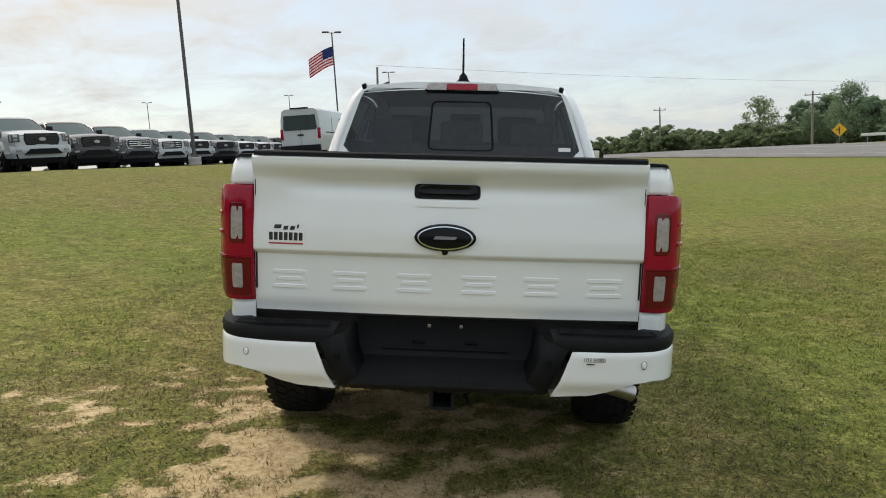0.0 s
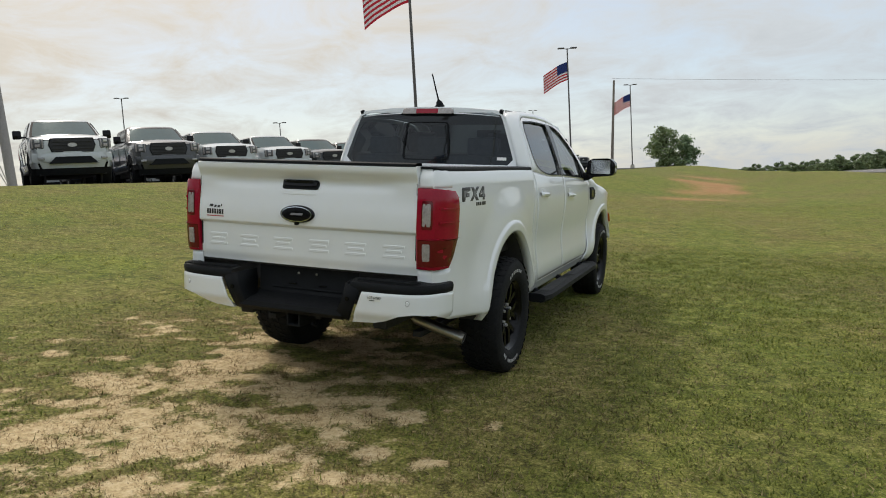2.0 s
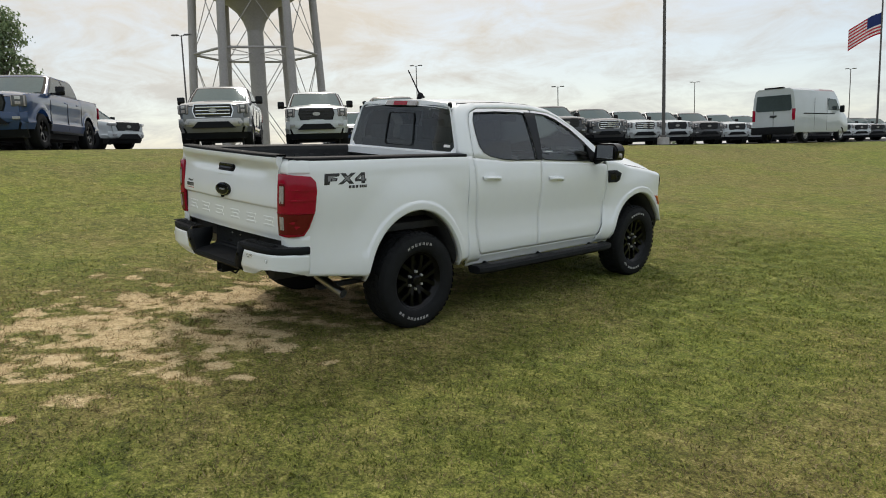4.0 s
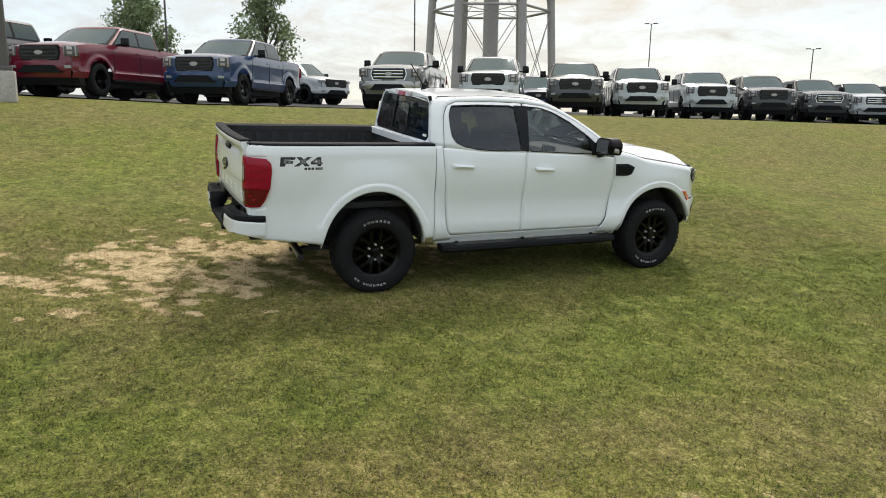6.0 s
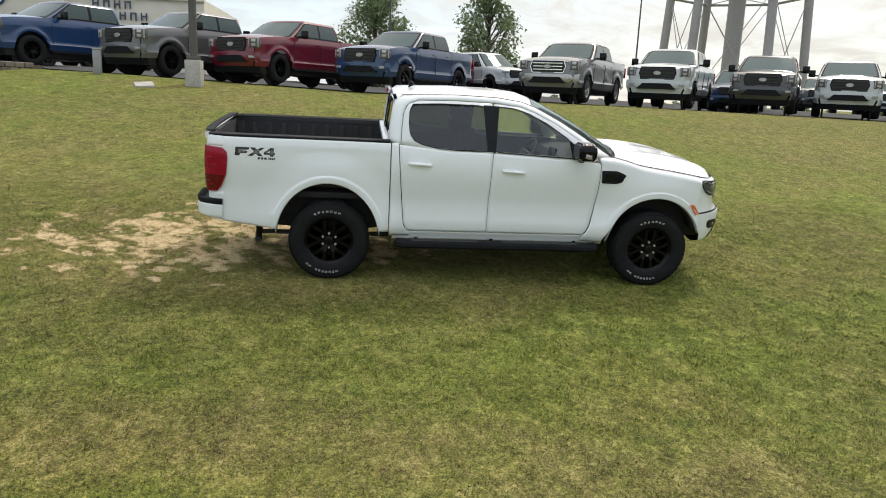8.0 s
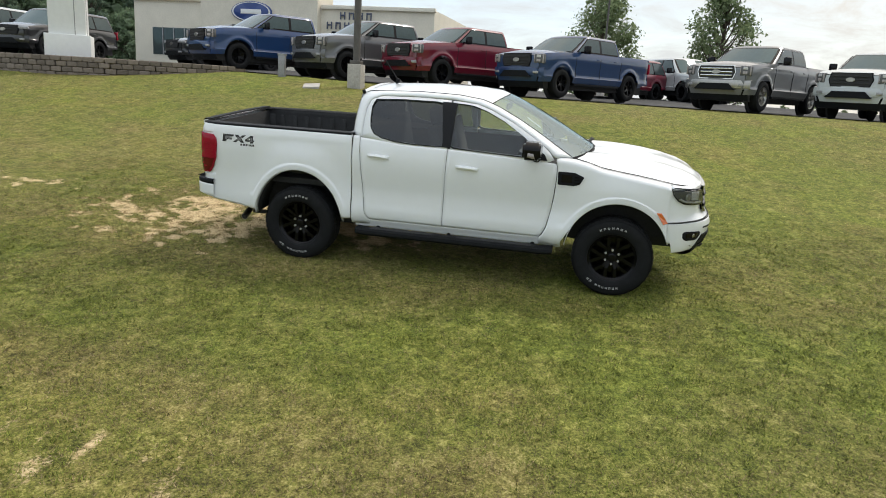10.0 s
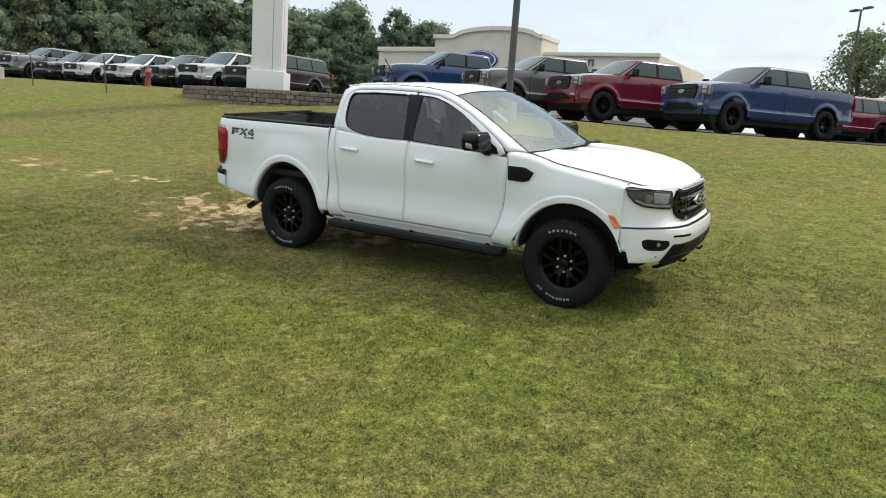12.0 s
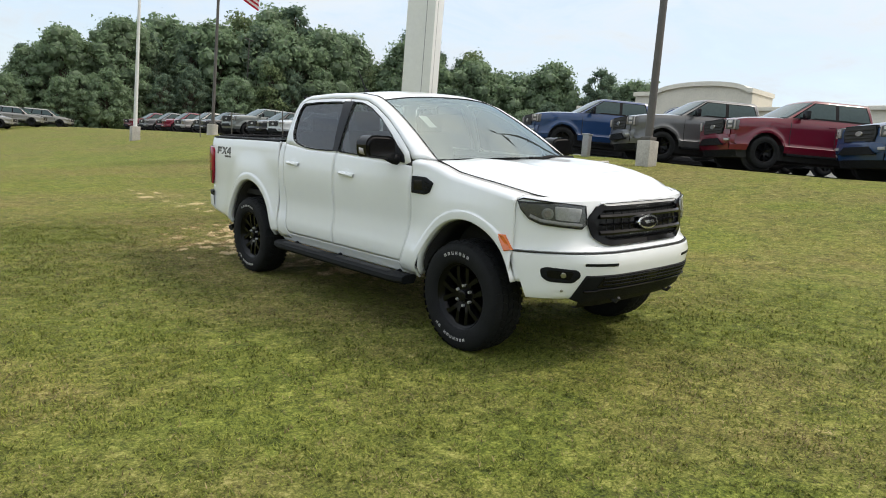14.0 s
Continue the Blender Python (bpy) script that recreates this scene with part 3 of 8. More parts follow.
    b = n.new("ShaderNodeBump")
    b.inputs["Strength"].default_value, b.inputs["Distance"].default_value = 0.8, 0.022
    l.new(grain, b.inputs["Height"])
    l.new(b.outputs[0], p.inputs["Normal"])
    return m


gx, gy = spread(-2500, -3.0, 2.0, 2500, 0.045, 1.085), spread(-2500, -4.2, 1.6, 2500, 0.045, 1.085)
GX, GY = np.meshgrid(gx, gy)
GZ = ground_height(GX, GY)
gv, gf = sheet(np.dstack([GX, GY, GZ]))
ground = link("ground", gv, gf, ground_material())
tagged(ground, "mown green and straw-coloured lawn with sandy bare patches", "lawn", kind="structure")
for key, vals in (("bare", bare_amount(GX, GY)), ("dry", dry_amount(GX, GY)), ("clay", smoothstep(8, 13, GY) * smoothstep(-9, -6, GX)), ("lush_shade", turf_shade_amount(GX, GY))):
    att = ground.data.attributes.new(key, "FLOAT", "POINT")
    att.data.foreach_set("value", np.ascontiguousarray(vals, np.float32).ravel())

# ---- car lot, road

ly = np.concatenate([np.arange(-70, 90, 2.0)])
lx0 = lerp(LOT_EDGE, ly) - 0.9
rows_lot = []
for k in np.linspace(0, 1, 60):
    xx = lx0 - k * 75.0
    rows_lot.append(np.stack([xx, ly, lot_height(xx, ly)], 1))
lot_v, lot_f = sheet(np.array(rows_lot), out=(-40, 0, -50))
tagged(link("car_lot", lot_v, lot_f, ASPHALT), "worn grey asphalt of the raised car lot", "parking lot", kind="structure")
ry = np.arange(-120, 620, 5.0)
rm = road_mid(ry)
rv, rf = sheet(np.array([np.stack([rm + d, ry, z + road_fall(ry)], 1) for d, z in ((-13.5, -0.75), (-13.2, -0.62), (0, -0.50), (13.2, -0.62), (13.5, -0.75))]), out=(40, 0, -60))
tagged(link("road", rv, rf, ROAD_GREY), "wide grey asphalt highway beyond the lawn", "road", kind="structure")
for k, (d, w, z) in enumerate(((-11.9, 0.14, -0.59), (11.9, 0.14, -0.59), (-0.2, 0.12, -0.49), (0.2, 0.12, -0.49))):
    sv, sf = sheet(np.array([np.stack([rm + d - w / 2, ry, z + road_fall(ry)], 1), np.stack([rm + d + w / 2, ry, z + road_fall(ry)], 1)]), out=(40, 0, -60))
    tagged(link("road_line", sv, sf, ROAD_PAINT), "faded white painted road line", "road marking", kind="structure")

# ---- parked vehicles of the lot


def tyre_and_rim(parent, x, y, z, r, width, side, rim_mat, spokes=6, lettered=False):
    """A road wheel standing beside the body: side is +1 or -1, the way its face looks."""
    hub = part("wheel", bmesh.new(), RUBBER, parent)
    h = width / 2
    prof = ((-h * 0.7, r * 0.60), (-h, r * 0.70), (-h, r * 0.88), (-h * 0.86, r * 0.965), (-h * 0.5, r), (h * 0.5, r), (h * 0.86, r * 0.965), (h, r * 0.88), (h * 1.02, r * 0.74), (h * 0.9, r * 0.62))
    v, f = revolve(prof, 28)
    t = link("tyre", v, f, RUBBER, hub)
    prof = ((-h * 0.7, r * 0.60), (h * 0.3, r * 0.56), (h * 0.82, r * 0.585), (h * 0.92, r * 0.62), (h * 0.86, r * 0.56), (h * 0.35, r * 0.50), (h * 0.2, r * 0.10), (h * 0.2, 0.001))
    v, f = revolve(prof, 28)
    pieces = [(v, f)]
    for k in range(spokes):
        a = 2 * math.pi * (k + 0.5) / spokes
        ca, sa = math.cos(a), math.sin(a)
        pts = [(h * 0.55, 0.0, r * 0.08), (h * 0.80, r * 0.30, r * 0.075), (h * 0.80, r * 0.55, r * 0.055)]
        q = []
        for px, rad, w in pts:
            for s in (-1, 1):
                q.append((px, ca * rad - sa * s * w, sa * rad + ca * s * w))
            for s in (1, -1):
                q.append((px - h * 0.5, ca * rad - sa * s * w * 1.2, sa * rad + ca * s * w * 1.2))
        ff = []
        for i in (0, 4):
            ff += [(i, i + 1, i + 5, i + 4), (i + 1, i + 2, i + 6, i + 5), (i + 2, i + 3, i + 7, i + 6), (i + 3, i, i + 4, i + 7)]
        pieces.append((q, ff))
    v, f = merge(*pieces)
    rim = link("rim", v, f, rim_mat, hub)
    hub.location = (x, y, z)
    if side < 0:
        hub.rotation_euler = (0, 0, math.pi)
    return hub


def arch_columns(lo, hi, axles, rad, step=0.12):
    ys = set(np.round(np.arange(lo, hi + 1e-6, step), 3)) | {lo, hi}
    for a in axles:
        ys = {v for v in ys if abs(v - a) > rad + 0.02}
        ys |= {round(a + rad * math.cos(t), 4) for t in np.linspace(0.22, math.pi - 0.22, 17)}
        ys |= {round(a - rad * 1.0, 4), round(a + rad * 1.0, 4)}
    return np.array(sorted(ys))


def vehicle(name, m, paint_mat, label, category, group, spec, rim_mat=WHEEL_BLACK, grille_mat=GLOSS_BLACK, bumper_mat=None):
    """A parked pickup or wagon, nose at its origin, pointing along +y."""
    car = thing(name, m, label, category, group)
    L, W, ax = spec["length"], spec["half"], spec["axles"]
    rt, ra, sill, wind = spec["tyre"], spec["arch"], spec["sill"], spec["windows"]
    cols = np.array(sorted(set(arch_columns(-L, -0.02, ax, ra)) | {-0.05, -0.09, -0.14, -0.2, -0.28}))

    def half(y):
        return W * lerp(((-L, 0.93), (-L + 0.1, 0.97), (-L + 0.3, 0.99), (-L + 0.8, 1.0), (-0.8, 1.0), (-0.4, 0.985), (-0.2, 0.955), (-0.1, 0.92), (-0.04, 0.875), (0, 0.83)), y)

    def bottom(y):
        z = lerp(((-L, sill + 0.16), (-L + 0.6, sill), (-0.6, sill), (0, sill - 0.02)), y)
        for a in ax:
            d = abs(y - a)
            if d < ra:
                z = max(z, rt + math.sqrt(ra * ra - d * d))
        return z

    def side_x(y, u):
        return half(y) * lerp(((0, 0.955), (0.10, 0.985), (0.19, 1.003), (0.24, 0.972), (0.55, 0.978), (0.76, 1.0), (0.90, 0.988), (1.0, 0.952)), u)
    P = []
    for u in (0, 0.05, 0.10, 0.15, 0.19, 0.24, 0.3, 0.45, 0.6, 0.72, 0.78, 0.86, 0.93, 1.0):
        row = []
        for y in cols:
            zb, zt = bottom(y), float(lerp(spec["top"], y))
            z = zb + (zt - zb) * u
            g = max(0.0, max(1 - abs(math.hypot(y - a, z - rt) - ra - 0.03) / 0.09 for a in ax))
            row.append((side_x(y, (z - sill) / (zt - sill)) + 0.03 * min(1, g * 1.6), y, z))
        P.append(row)
    P = np.array(P)
    sv, sf = sheet(P, out=(0, -L / 2, 0.9))
    pieces = [(sv, sf), (sv * np.array((-1, 1, 1)), [tuple(reversed(f)) for f in sf])]
    edge = P[-1]
    # bonnet and everything else that lies flat between the two sides
    hood = []
    i0 = int(np.argmin(abs(cols - spec["cowl"])))
    for q in np.linspace(-1, 1, 13):
        hood.append([(edge[i][0] * q, edge[i][1] + (0.05 * (1 - q * q) if i == len(cols) - 1 else 0), edge[i][2] + 0.085 * (1 - abs(q) ** 2.4) * min(1.0, 0.45 + (abs(edge[i][1]) * 0.8))) for i in range(i0, len(cols))])
    pieces.append(sheet(np.array(hood), out=(0, -1, 0)))
    # nose
    nose = [[(e * q, yy + 0.05 * (1 - q * q), z) for q in np.linspace(-1, 1, 11)] for e, yy, z in ((edge[-1][0], -0.02, edge[-1][2]), (half(0) * 0.99, 0.0, edge[-1][2] - 0.1), (half(0), 0.0, 0.85), (half(0) * 0.98, 0.0, 0.62), (half(0) * 0.9, -0.05, sill - 0.02))]
    pieces.append(sheet(np.array(nose), out=(0, -2, 0.9)))
    tail = [[(half(-L) * 0.99 * q, -L, z) for q in (-1, 0, 1)] for z in (sill + 0.16, 0.9, float(lerp(spec["top"], -L)))]
    pieces.append(sheet(np.array(tail), out=(0, -2, 0.9)))
    # greenhouse: rings that follow the raked, bowed screen, the sides and the back, closed by a crowned roof
    cb, ct = spec["cab_base"], spec["cab_top"]   # (front y, rear y, half width, z)

    def level(t):
        yf, yr, hw, z = (cb[i] + (ct[i] - cb[i]) * t for i in range(4))
        return yf, yr, hw * (1 + 0.020 * (1 - (2 * t - 1) ** 2)), z

    def at_front(q, t, off=0.0):
        yf, yr, hw, z = level(t)
        return (q * (hw - 0.035), yf + 0.11 * (1 - q * q) - 0.06 * abs(q) ** 5 + off * 0.62, z + off * 0.78)

    def at_back(q, t, off=0.0):
        yf, yr, hw, z = level(t)
        return (q * (hw - 0.035), yr - 0.035 * (1 - q * q) + 0.03 * abs(q) ** 5 - off, z)

    def at_side(y, t, s, off=0.0):
        yf, yr, hw, z = level(t)
        return (s * (hw + off), y, z + off * 0.25)
    rings = []
    for t in (0, 0.2, 0.4, 0.6, 0.8, 0.93, 1.0):
        yf, yr, hw, z = level(t)
        tuck = 0.018 * max(0.0, (t - 0.9) / 0.1)
        ring = [at_front(q, t) for q in np.linspace(-1, 1, 13)]
        ring += [at_side(yf - 0.15 + (yr + 0.07 - yf + 0.15) * k, t, 1, -tuck) for k in np.linspace(0, 1, 6)]
        ring += [at_back(q, t) for q in np.linspace(1, -1, 7)]
        ring += [at_side(yr + 0.07 + (yf - 0.15 - yr - 0.07) * k, t, -1, -tuck) for k in np.linspace(0, 1, 6)]
        rings.append(ring)
    top, mid_y = np.array(rings[-1]), (ct[0] + ct[1]) / 2
    for k, dz in ((0.965, 0.022), (0.88, 0.046), (0.68, 0.064), (0.4, 0.074), (0.05, 0.078)):
        rings.append([(p[0] * k, mid_y + (p[1] - mid_y) * (1 - (1 - k) * 0.8), p[2] + dz) for p in top])
    gv_, gf_ = sheet(np.array(rings), out=(0, mid_y, 1.4), close=True)
    gf_ = list(gf_) + [tuple(range(len(gv_) - len(top), len(gv_)))]
    pieces.append((gv_, gf_))
    if spec["bed"]:
        b0, b1 = spec["bed"]
        wb = W * 0.80
        zt = float(lerp(spec["top"], b0))
        for s in (-1, 1):
            rail = [[(s * x, y, z) for y in (b0, b1)] for x, z in ((W * 0.95, zt), (wb, zt + 0.005), (wb, zt - 0.5))]
            pieces.append(sheet(np.array(rail), out=(s * W, (b0 + b1) / 2, zt - 0.8)))
        pieces.append(sheet(np.array([[(-W * 0.93, b0, zt), (W * 0.93, b0, zt)], [(-W * 0.93, b0 + 0.07, zt), (W * 0.93, b0 + 0.07, zt)], [(-wb, b0 + 0.07, zt - 0.5), (wb, b0 + 0.07, zt - 0.5)]]), out=(0, b0, 0)))
    for nm_, pc in zip(["body_side", "body_side", "bonnet", "front_panel", "tailgate", "cab"] + ["bed_rail"] * 3, pieces):
        link(nm_, *pc, paint_mat, car)
    if spec["bed"]:
        b0, b1 = spec["bed"]
        block("bed_floor", (0, (b0 + b1) / 2, float(lerp(spec["top"], b0)) - 0.47), (W * 1.6, abs(b1 - b0), 0.05), LINER, car)
    # underside closes the gap between the wheels
    block("underbody", (0, -L / 2, sill), (W * 1.62, L * 0.94, 0.40), DARK, car)
    block("running_board", (W * 0.93, (ax[0] + ax[1]) / 2, sill - 0.04), (0.14, abs(ax[1] - ax[0]) - 1.2, 0.07), BLACK_PLASTIC, car, 0.015)
    block("running_board", (-W * 0.93, (ax[0] + ax[1]) / 2, sill - 0.04), (0.14, abs(ax[1] - ax[0]) - 1.2, 0.07), BLACK_PLASTIC, car, 0.015)

    for a in ax:
        link("axle", *tube([(-W * 0.85, a, rt), (-0.16, a, rt), (0.0, a, rt - 0.02), (0.16, a, rt), (W * 0.85, a, rt)], [0.05, 0.06, 0.16, 0.06, 0.05], 10), DARK, car)
    link("exhaust", *tube([(0.35, ax[0] - 1.0, sill - 0.06), (0.38, ax[1] + 0.9, sill - 0.09), (0.62, ax[1] - 0.5, sill - 0.04)], 0.06, 8), GALV, car)
    if spec["bed"]:
        link("spare_wheel", *revolve(((0, 0.02), (0.0, 0.36), (0.05, 0.385), (0.17, 0.385), (0.22, 0.34), (0.22, 0.02)), 20, "z"), RUBBER, car).location = (0, -L + 0.75, sill - 0.12)
    # shut lines of doors and bed
    for s in (-1, 1):
        for y_, z_ in [(q, cb[3] - 0.03) for q in spec["seams"]]:
            pts = [(s * (float(side_x(y_, (z - sill) / (z_ - sill))) + 0.002), y_ + 0.03 * math.sin((z - sill) * 2.2), z) for z in np.linspace(sill + 0.06, z_, 7)]
            link("shut_line", *tube(pts, 0.010, 4, False), DARK, car)
    # panes lie on the greenhouse, over a black trim that shows between and round them
    def pane(nm, surf, u_lo, u_hi, t_lo, t_hi, off, mat_):
        P_ = []
        ts = np.linspace(t_lo, t_hi, 6)
        for j, t in enumerate([ts[0]] + list(ts) + [ts[-1]]):
            k = (t - t_lo) / (t_hi - t_lo)
            a_, b_ = u_lo[0] + (u_lo[1] - u_lo[0]) * k, u_hi[0] + (u_hi[1] - u_hi[0]) * k
            us = np.linspace(a_, b_, 9)
            P_.append([surf(u, t, off if 0 < j < 7 and 0 < i < 10 else -0.02) for i, u in enumerate([us[0]] + list(us) + [us[-1]])])
        return link(nm, *sheet(np.array(P_), out=(0, (cb[0] + cb[1]) / 2, 1.4)), mat_, car)
    pane("screen_trim", at_front, (-0.97, -0.97), (0.97, 0.97), 0.0, 0.97, 0.005, GLOSS_BLACK)
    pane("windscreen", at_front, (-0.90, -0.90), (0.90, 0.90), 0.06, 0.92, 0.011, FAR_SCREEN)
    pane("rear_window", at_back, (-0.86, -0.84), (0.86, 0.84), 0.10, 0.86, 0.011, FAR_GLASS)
    for s in (-1, 1):
        side = lambda u, t, off, s=s: at_side(u, t, s, off)
        w0, w1 = wind[0], wind[-1]
        pane("window_trim", side, (w0[0] + 0.05, w0[2] + 0.03), (w1[1] - 0.04, w1[3] - 0.03), 0.05, 0.92, 0.004, GLOSS_BLACK)
        for (a0, a1, t0, t1) in wind:
            step = lambda u, t, off, side=side, a0=a0: side(u, t - 0.075 * float(smoothstep(a0 - 0.62, a0 - 0.42, u)) * (0.88 - t) / 0.75, off)
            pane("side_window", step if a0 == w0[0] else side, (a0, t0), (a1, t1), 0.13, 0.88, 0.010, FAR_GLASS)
        bm = box_bm(bmesh.new(), (s * (W + 0.16), cb[0] - 0.42, cb[3] + 0.10), (0.22, 0.11, 0.24), 0.04)
        box_bm(bm, (s * (W + 0.02), cb[0] - 0.40, cb[3] + 0.03), (0.16, 0.06, 0.05), 0.01)
        part("mirror", bm, GLOSS_BLACK, car)
        for yh in spec["handles"]:
            block("door_handle", (s * (W * 0.99), yh, cb[3] - 0.15), (0.035, 0.2, 0.04), paint_mat, car, 0.01)
        for a in ax:
            tyre_and_rim(car, s * (W - 0.13), a, rt, rt, 0.27, s, rim_mat)
            v, f = revolve(((-0.05, 0.01), (-0.05, ra * 1.0), (0.0, ra * 1.02)), 20)
            link("wheel_well", np.array(v) + np.array((s * (W - 0.3), a, rt)), f, DARK, car)
        hz = spec["lamp_z"]
        if spec["bed"]:
            lamp = part("headlight", box_bm(bmesh.new(), (s * (W * 0.80), -0.088, hz - 0.06), (0.33, 0.18, 0.27), 0.045, Euler((0, 0, s * -0.5))), LAMP_DARK, car)
            for dz, dx, sz in ((0.01, -0.02, (0.12, 0.05, 0.075)), (-0.11, -0.02, (0.12, 0.05, 0.075)), (-0.06, 0.075, (0.04, 0.05, 0.24)), (-0.06, -0.105, (0.02, 0.05, 0.22))):
                block("lamp_unit", (s * (W * 0.80 + 0.035 + dx * 1.3), -0.012 - dx * 0.68, hz + dz), sz, LAMP_BRIGHT if dx > -0.05 and dz > 0 else CLEAR_LENS, lamp, 0.008, Euler((0, 0, s * -0.5)))
        else:
            part("headlight", box_bm(bmesh.new(), (s * (W * 0.80), -0.045, hz), (0.34, 0.16, 0.10), 0.03, Euler((0, 0, s * -0.42))), LAMP_GREY, car)
        part("tail_lamp", box_bm(bmesh.new(), (s * W * 0.90, -L - 0.0, 1.12), (0.16, 0.08, 0.34), 0.015), RED_LENS, car)
    gz, gw, gh = spec["grille"]
    hexa = [(-gw, gz), (-gw * 0.9, gz + gh), (gw * 0.9, gz + gh), (gw, gz), (gw * 0.88, gz - gh), (-gw * 0.88, gz - gh)]
    grille = part("grille", prism(hexa, -0.03, 0.058), DARK, car)
    rim_ = [(p[0] * 1.05, gz + (p[1] - gz) * 1.12) for p in hexa]
    part("grille_surround", prism(rim_, -0.03, 0.046), grille_mat if grille_mat is CHROME else BLACK_PLASTIC, grille)
    for dz in (-0.55, 0.0, 0.55):
        block("grille_bar", (0, 0.060, gz + gh * dz), (gw * 1.72, 0.03, gh * 0.20), grille_mat if grille_mat is CHROME else DARK, grille, 0.006)
    v, f = revolve(((0.0, 0.001), (0.0, 0.075), (-0.02, 0.085)), 24)
    link("emblem", [(p[1] * 1.45, 0.088 + p[0], gz + p[2] * 0.75) for p in v], [tuple(reversed(q)) for q in f], STEEL, grille)
    bmat = bumper_mat or paint_mat
    bz = gz - gh - 0.16
    bow = [[(x, 0.07 - 0.20 * abs(x / W) ** 3 + o, z) for x in np.linspace(-W * 0.97, W * 0.97, 15)] for z, o in ((bz + 0.13, -0.04), (bz + 0.11, 0.02), (bz, 0.04), (bz - 0.11, 0.02), (bz - 0.14, -0.05))]
    bump = link("front_bumper", *sheet(np.array(bow), out=(0, -1, bz)), bmat, car)
    part("intake", prism([(-W * 0.42, bz + 0.02), (W * 0.42, bz + 0.02), (W * 0.60, bz - 0.16), (-W * 0.60, bz - 0.16)], 0.02, 0.114), BLACK_PLASTIC, bump)
    dam = [[(x, 0.02 - 0.2 * abs(x / W) ** 3 + o, z) for x in np.linspace(-W * 0.9, W * 0.9, 11)] for z, o in ((bz - 0.12, 0.0), (bz - 0.2, 0.0), (0.27, -0.10))]
    link("air_dam", *sheet(np.array(dam), out=(0, -1, 0.4)), BLACK_PLASTIC, bump)
    for s in (-1, 1):
        block("fog_lamp", (s * W * 0.76, 0.035, bz - 0.02), (0.16, 0.06, 0.07), LAMP_GREY, bump, 0.01, Euler((0, 0, s * -0.3)))
    part("rear_bumper", box_bm(bmesh.new(), (0, -L - 0.04, 0.66), (W * 1.75, 0.2, 0.2), 0.04), bmat, car)
    return car


PICKUP = dict(length=5.80, half=1.0, axles=(-0.95, -4.60), tyre=0.43, arch=0.52, sill=0.46, cowl=-1.55,
              top=((-5.8, 1.42), (-4.06, 1.42), (-4.0, 1.38), (-1.6, 1.36), (-1.2, 1.345), (-0.5, 1.295), (-0.2, 1.255), (-0.08, 1.215), (0, 1.16)),
              cab_base=(-1.46, -4.02, 0.945, 1.37), cab_top=(-2.30, -3.93, 0.785, 1.885), bed=(-5.72, -4.06),
              windows=((-1.68, -2.85, -2.32, -2.88), (-2.95, -3.85, -2.98, -3.76)), handles=(-2.75, -3.7), seams=(-1.62, -2.9, -4.05), lamp_z=1.15, grille=(1.05, 0.545, 0.17))
WAGON = dict(length=4.75, half=0.95, axles=(-0.92, -3.72), tyre=0.37, arch=0.44, sill=0.42, cowl=-1.25,
             top=((-4.75, 1.05), (-4.2, 1.10), (-1.3, 1.06), (-0.9, 1.03), (-0.4, 0.97), (-0.1, 0.90), (0, 0.86)),
             cab_base=(-1.15, -4.62, 0.90, 1.04), cab_top=(-2.05, -4.35, 0.70, 1.64), bed=None,
             windows=((-1.5, -2.55, -2.1, -2.58), (-2.65, -3.5, -2.68, -3.45), (-3.58, -4.4, -3.55, -4.25)), handles=(-2.45, -3.3), seams=(-1.4, -2.6, -3.5), lamp_z=0.86, grille=(0.78, 0.5, 0.13))
LARGE_WAGON = dict(length=5.3, half=1.0, axles=(-0.95, -4.05), tyre=0.41, arch=0.49, sill=0.48, cowl=-1.45,
                   top=((-5.3, 1.20), (-4.8, 1.25), (-1.5, 1.22), (-1.0, 1.18), (-0.4, 1.12), (-0.1, 1.06), (0, 1.0)),
                   cab_base=(-1.35, -5.2, 0.94, 1.21), cab_top=(-2.2, -5.0, 0.76, 1.85), bed=None,
                   windows=((-1.7, -2.8, -2.25, -2.83), (-2.9, -3.9, -2.93, -3.85), (-3.98, -5.0, -3.95, -4.85)), handles=(-2.7, -3.7), seams=(-1.6, -2.86, -3.92), lamp_z=1.0, grille=(0.92, 0.62, 0.15))

HEADING = -124.0


def parked(x, y, turn=HEADING, dz=0.0):
    return pose(x, y, float(lot_height(x, y)) + 0.015 + dz, 0, 0, turn)


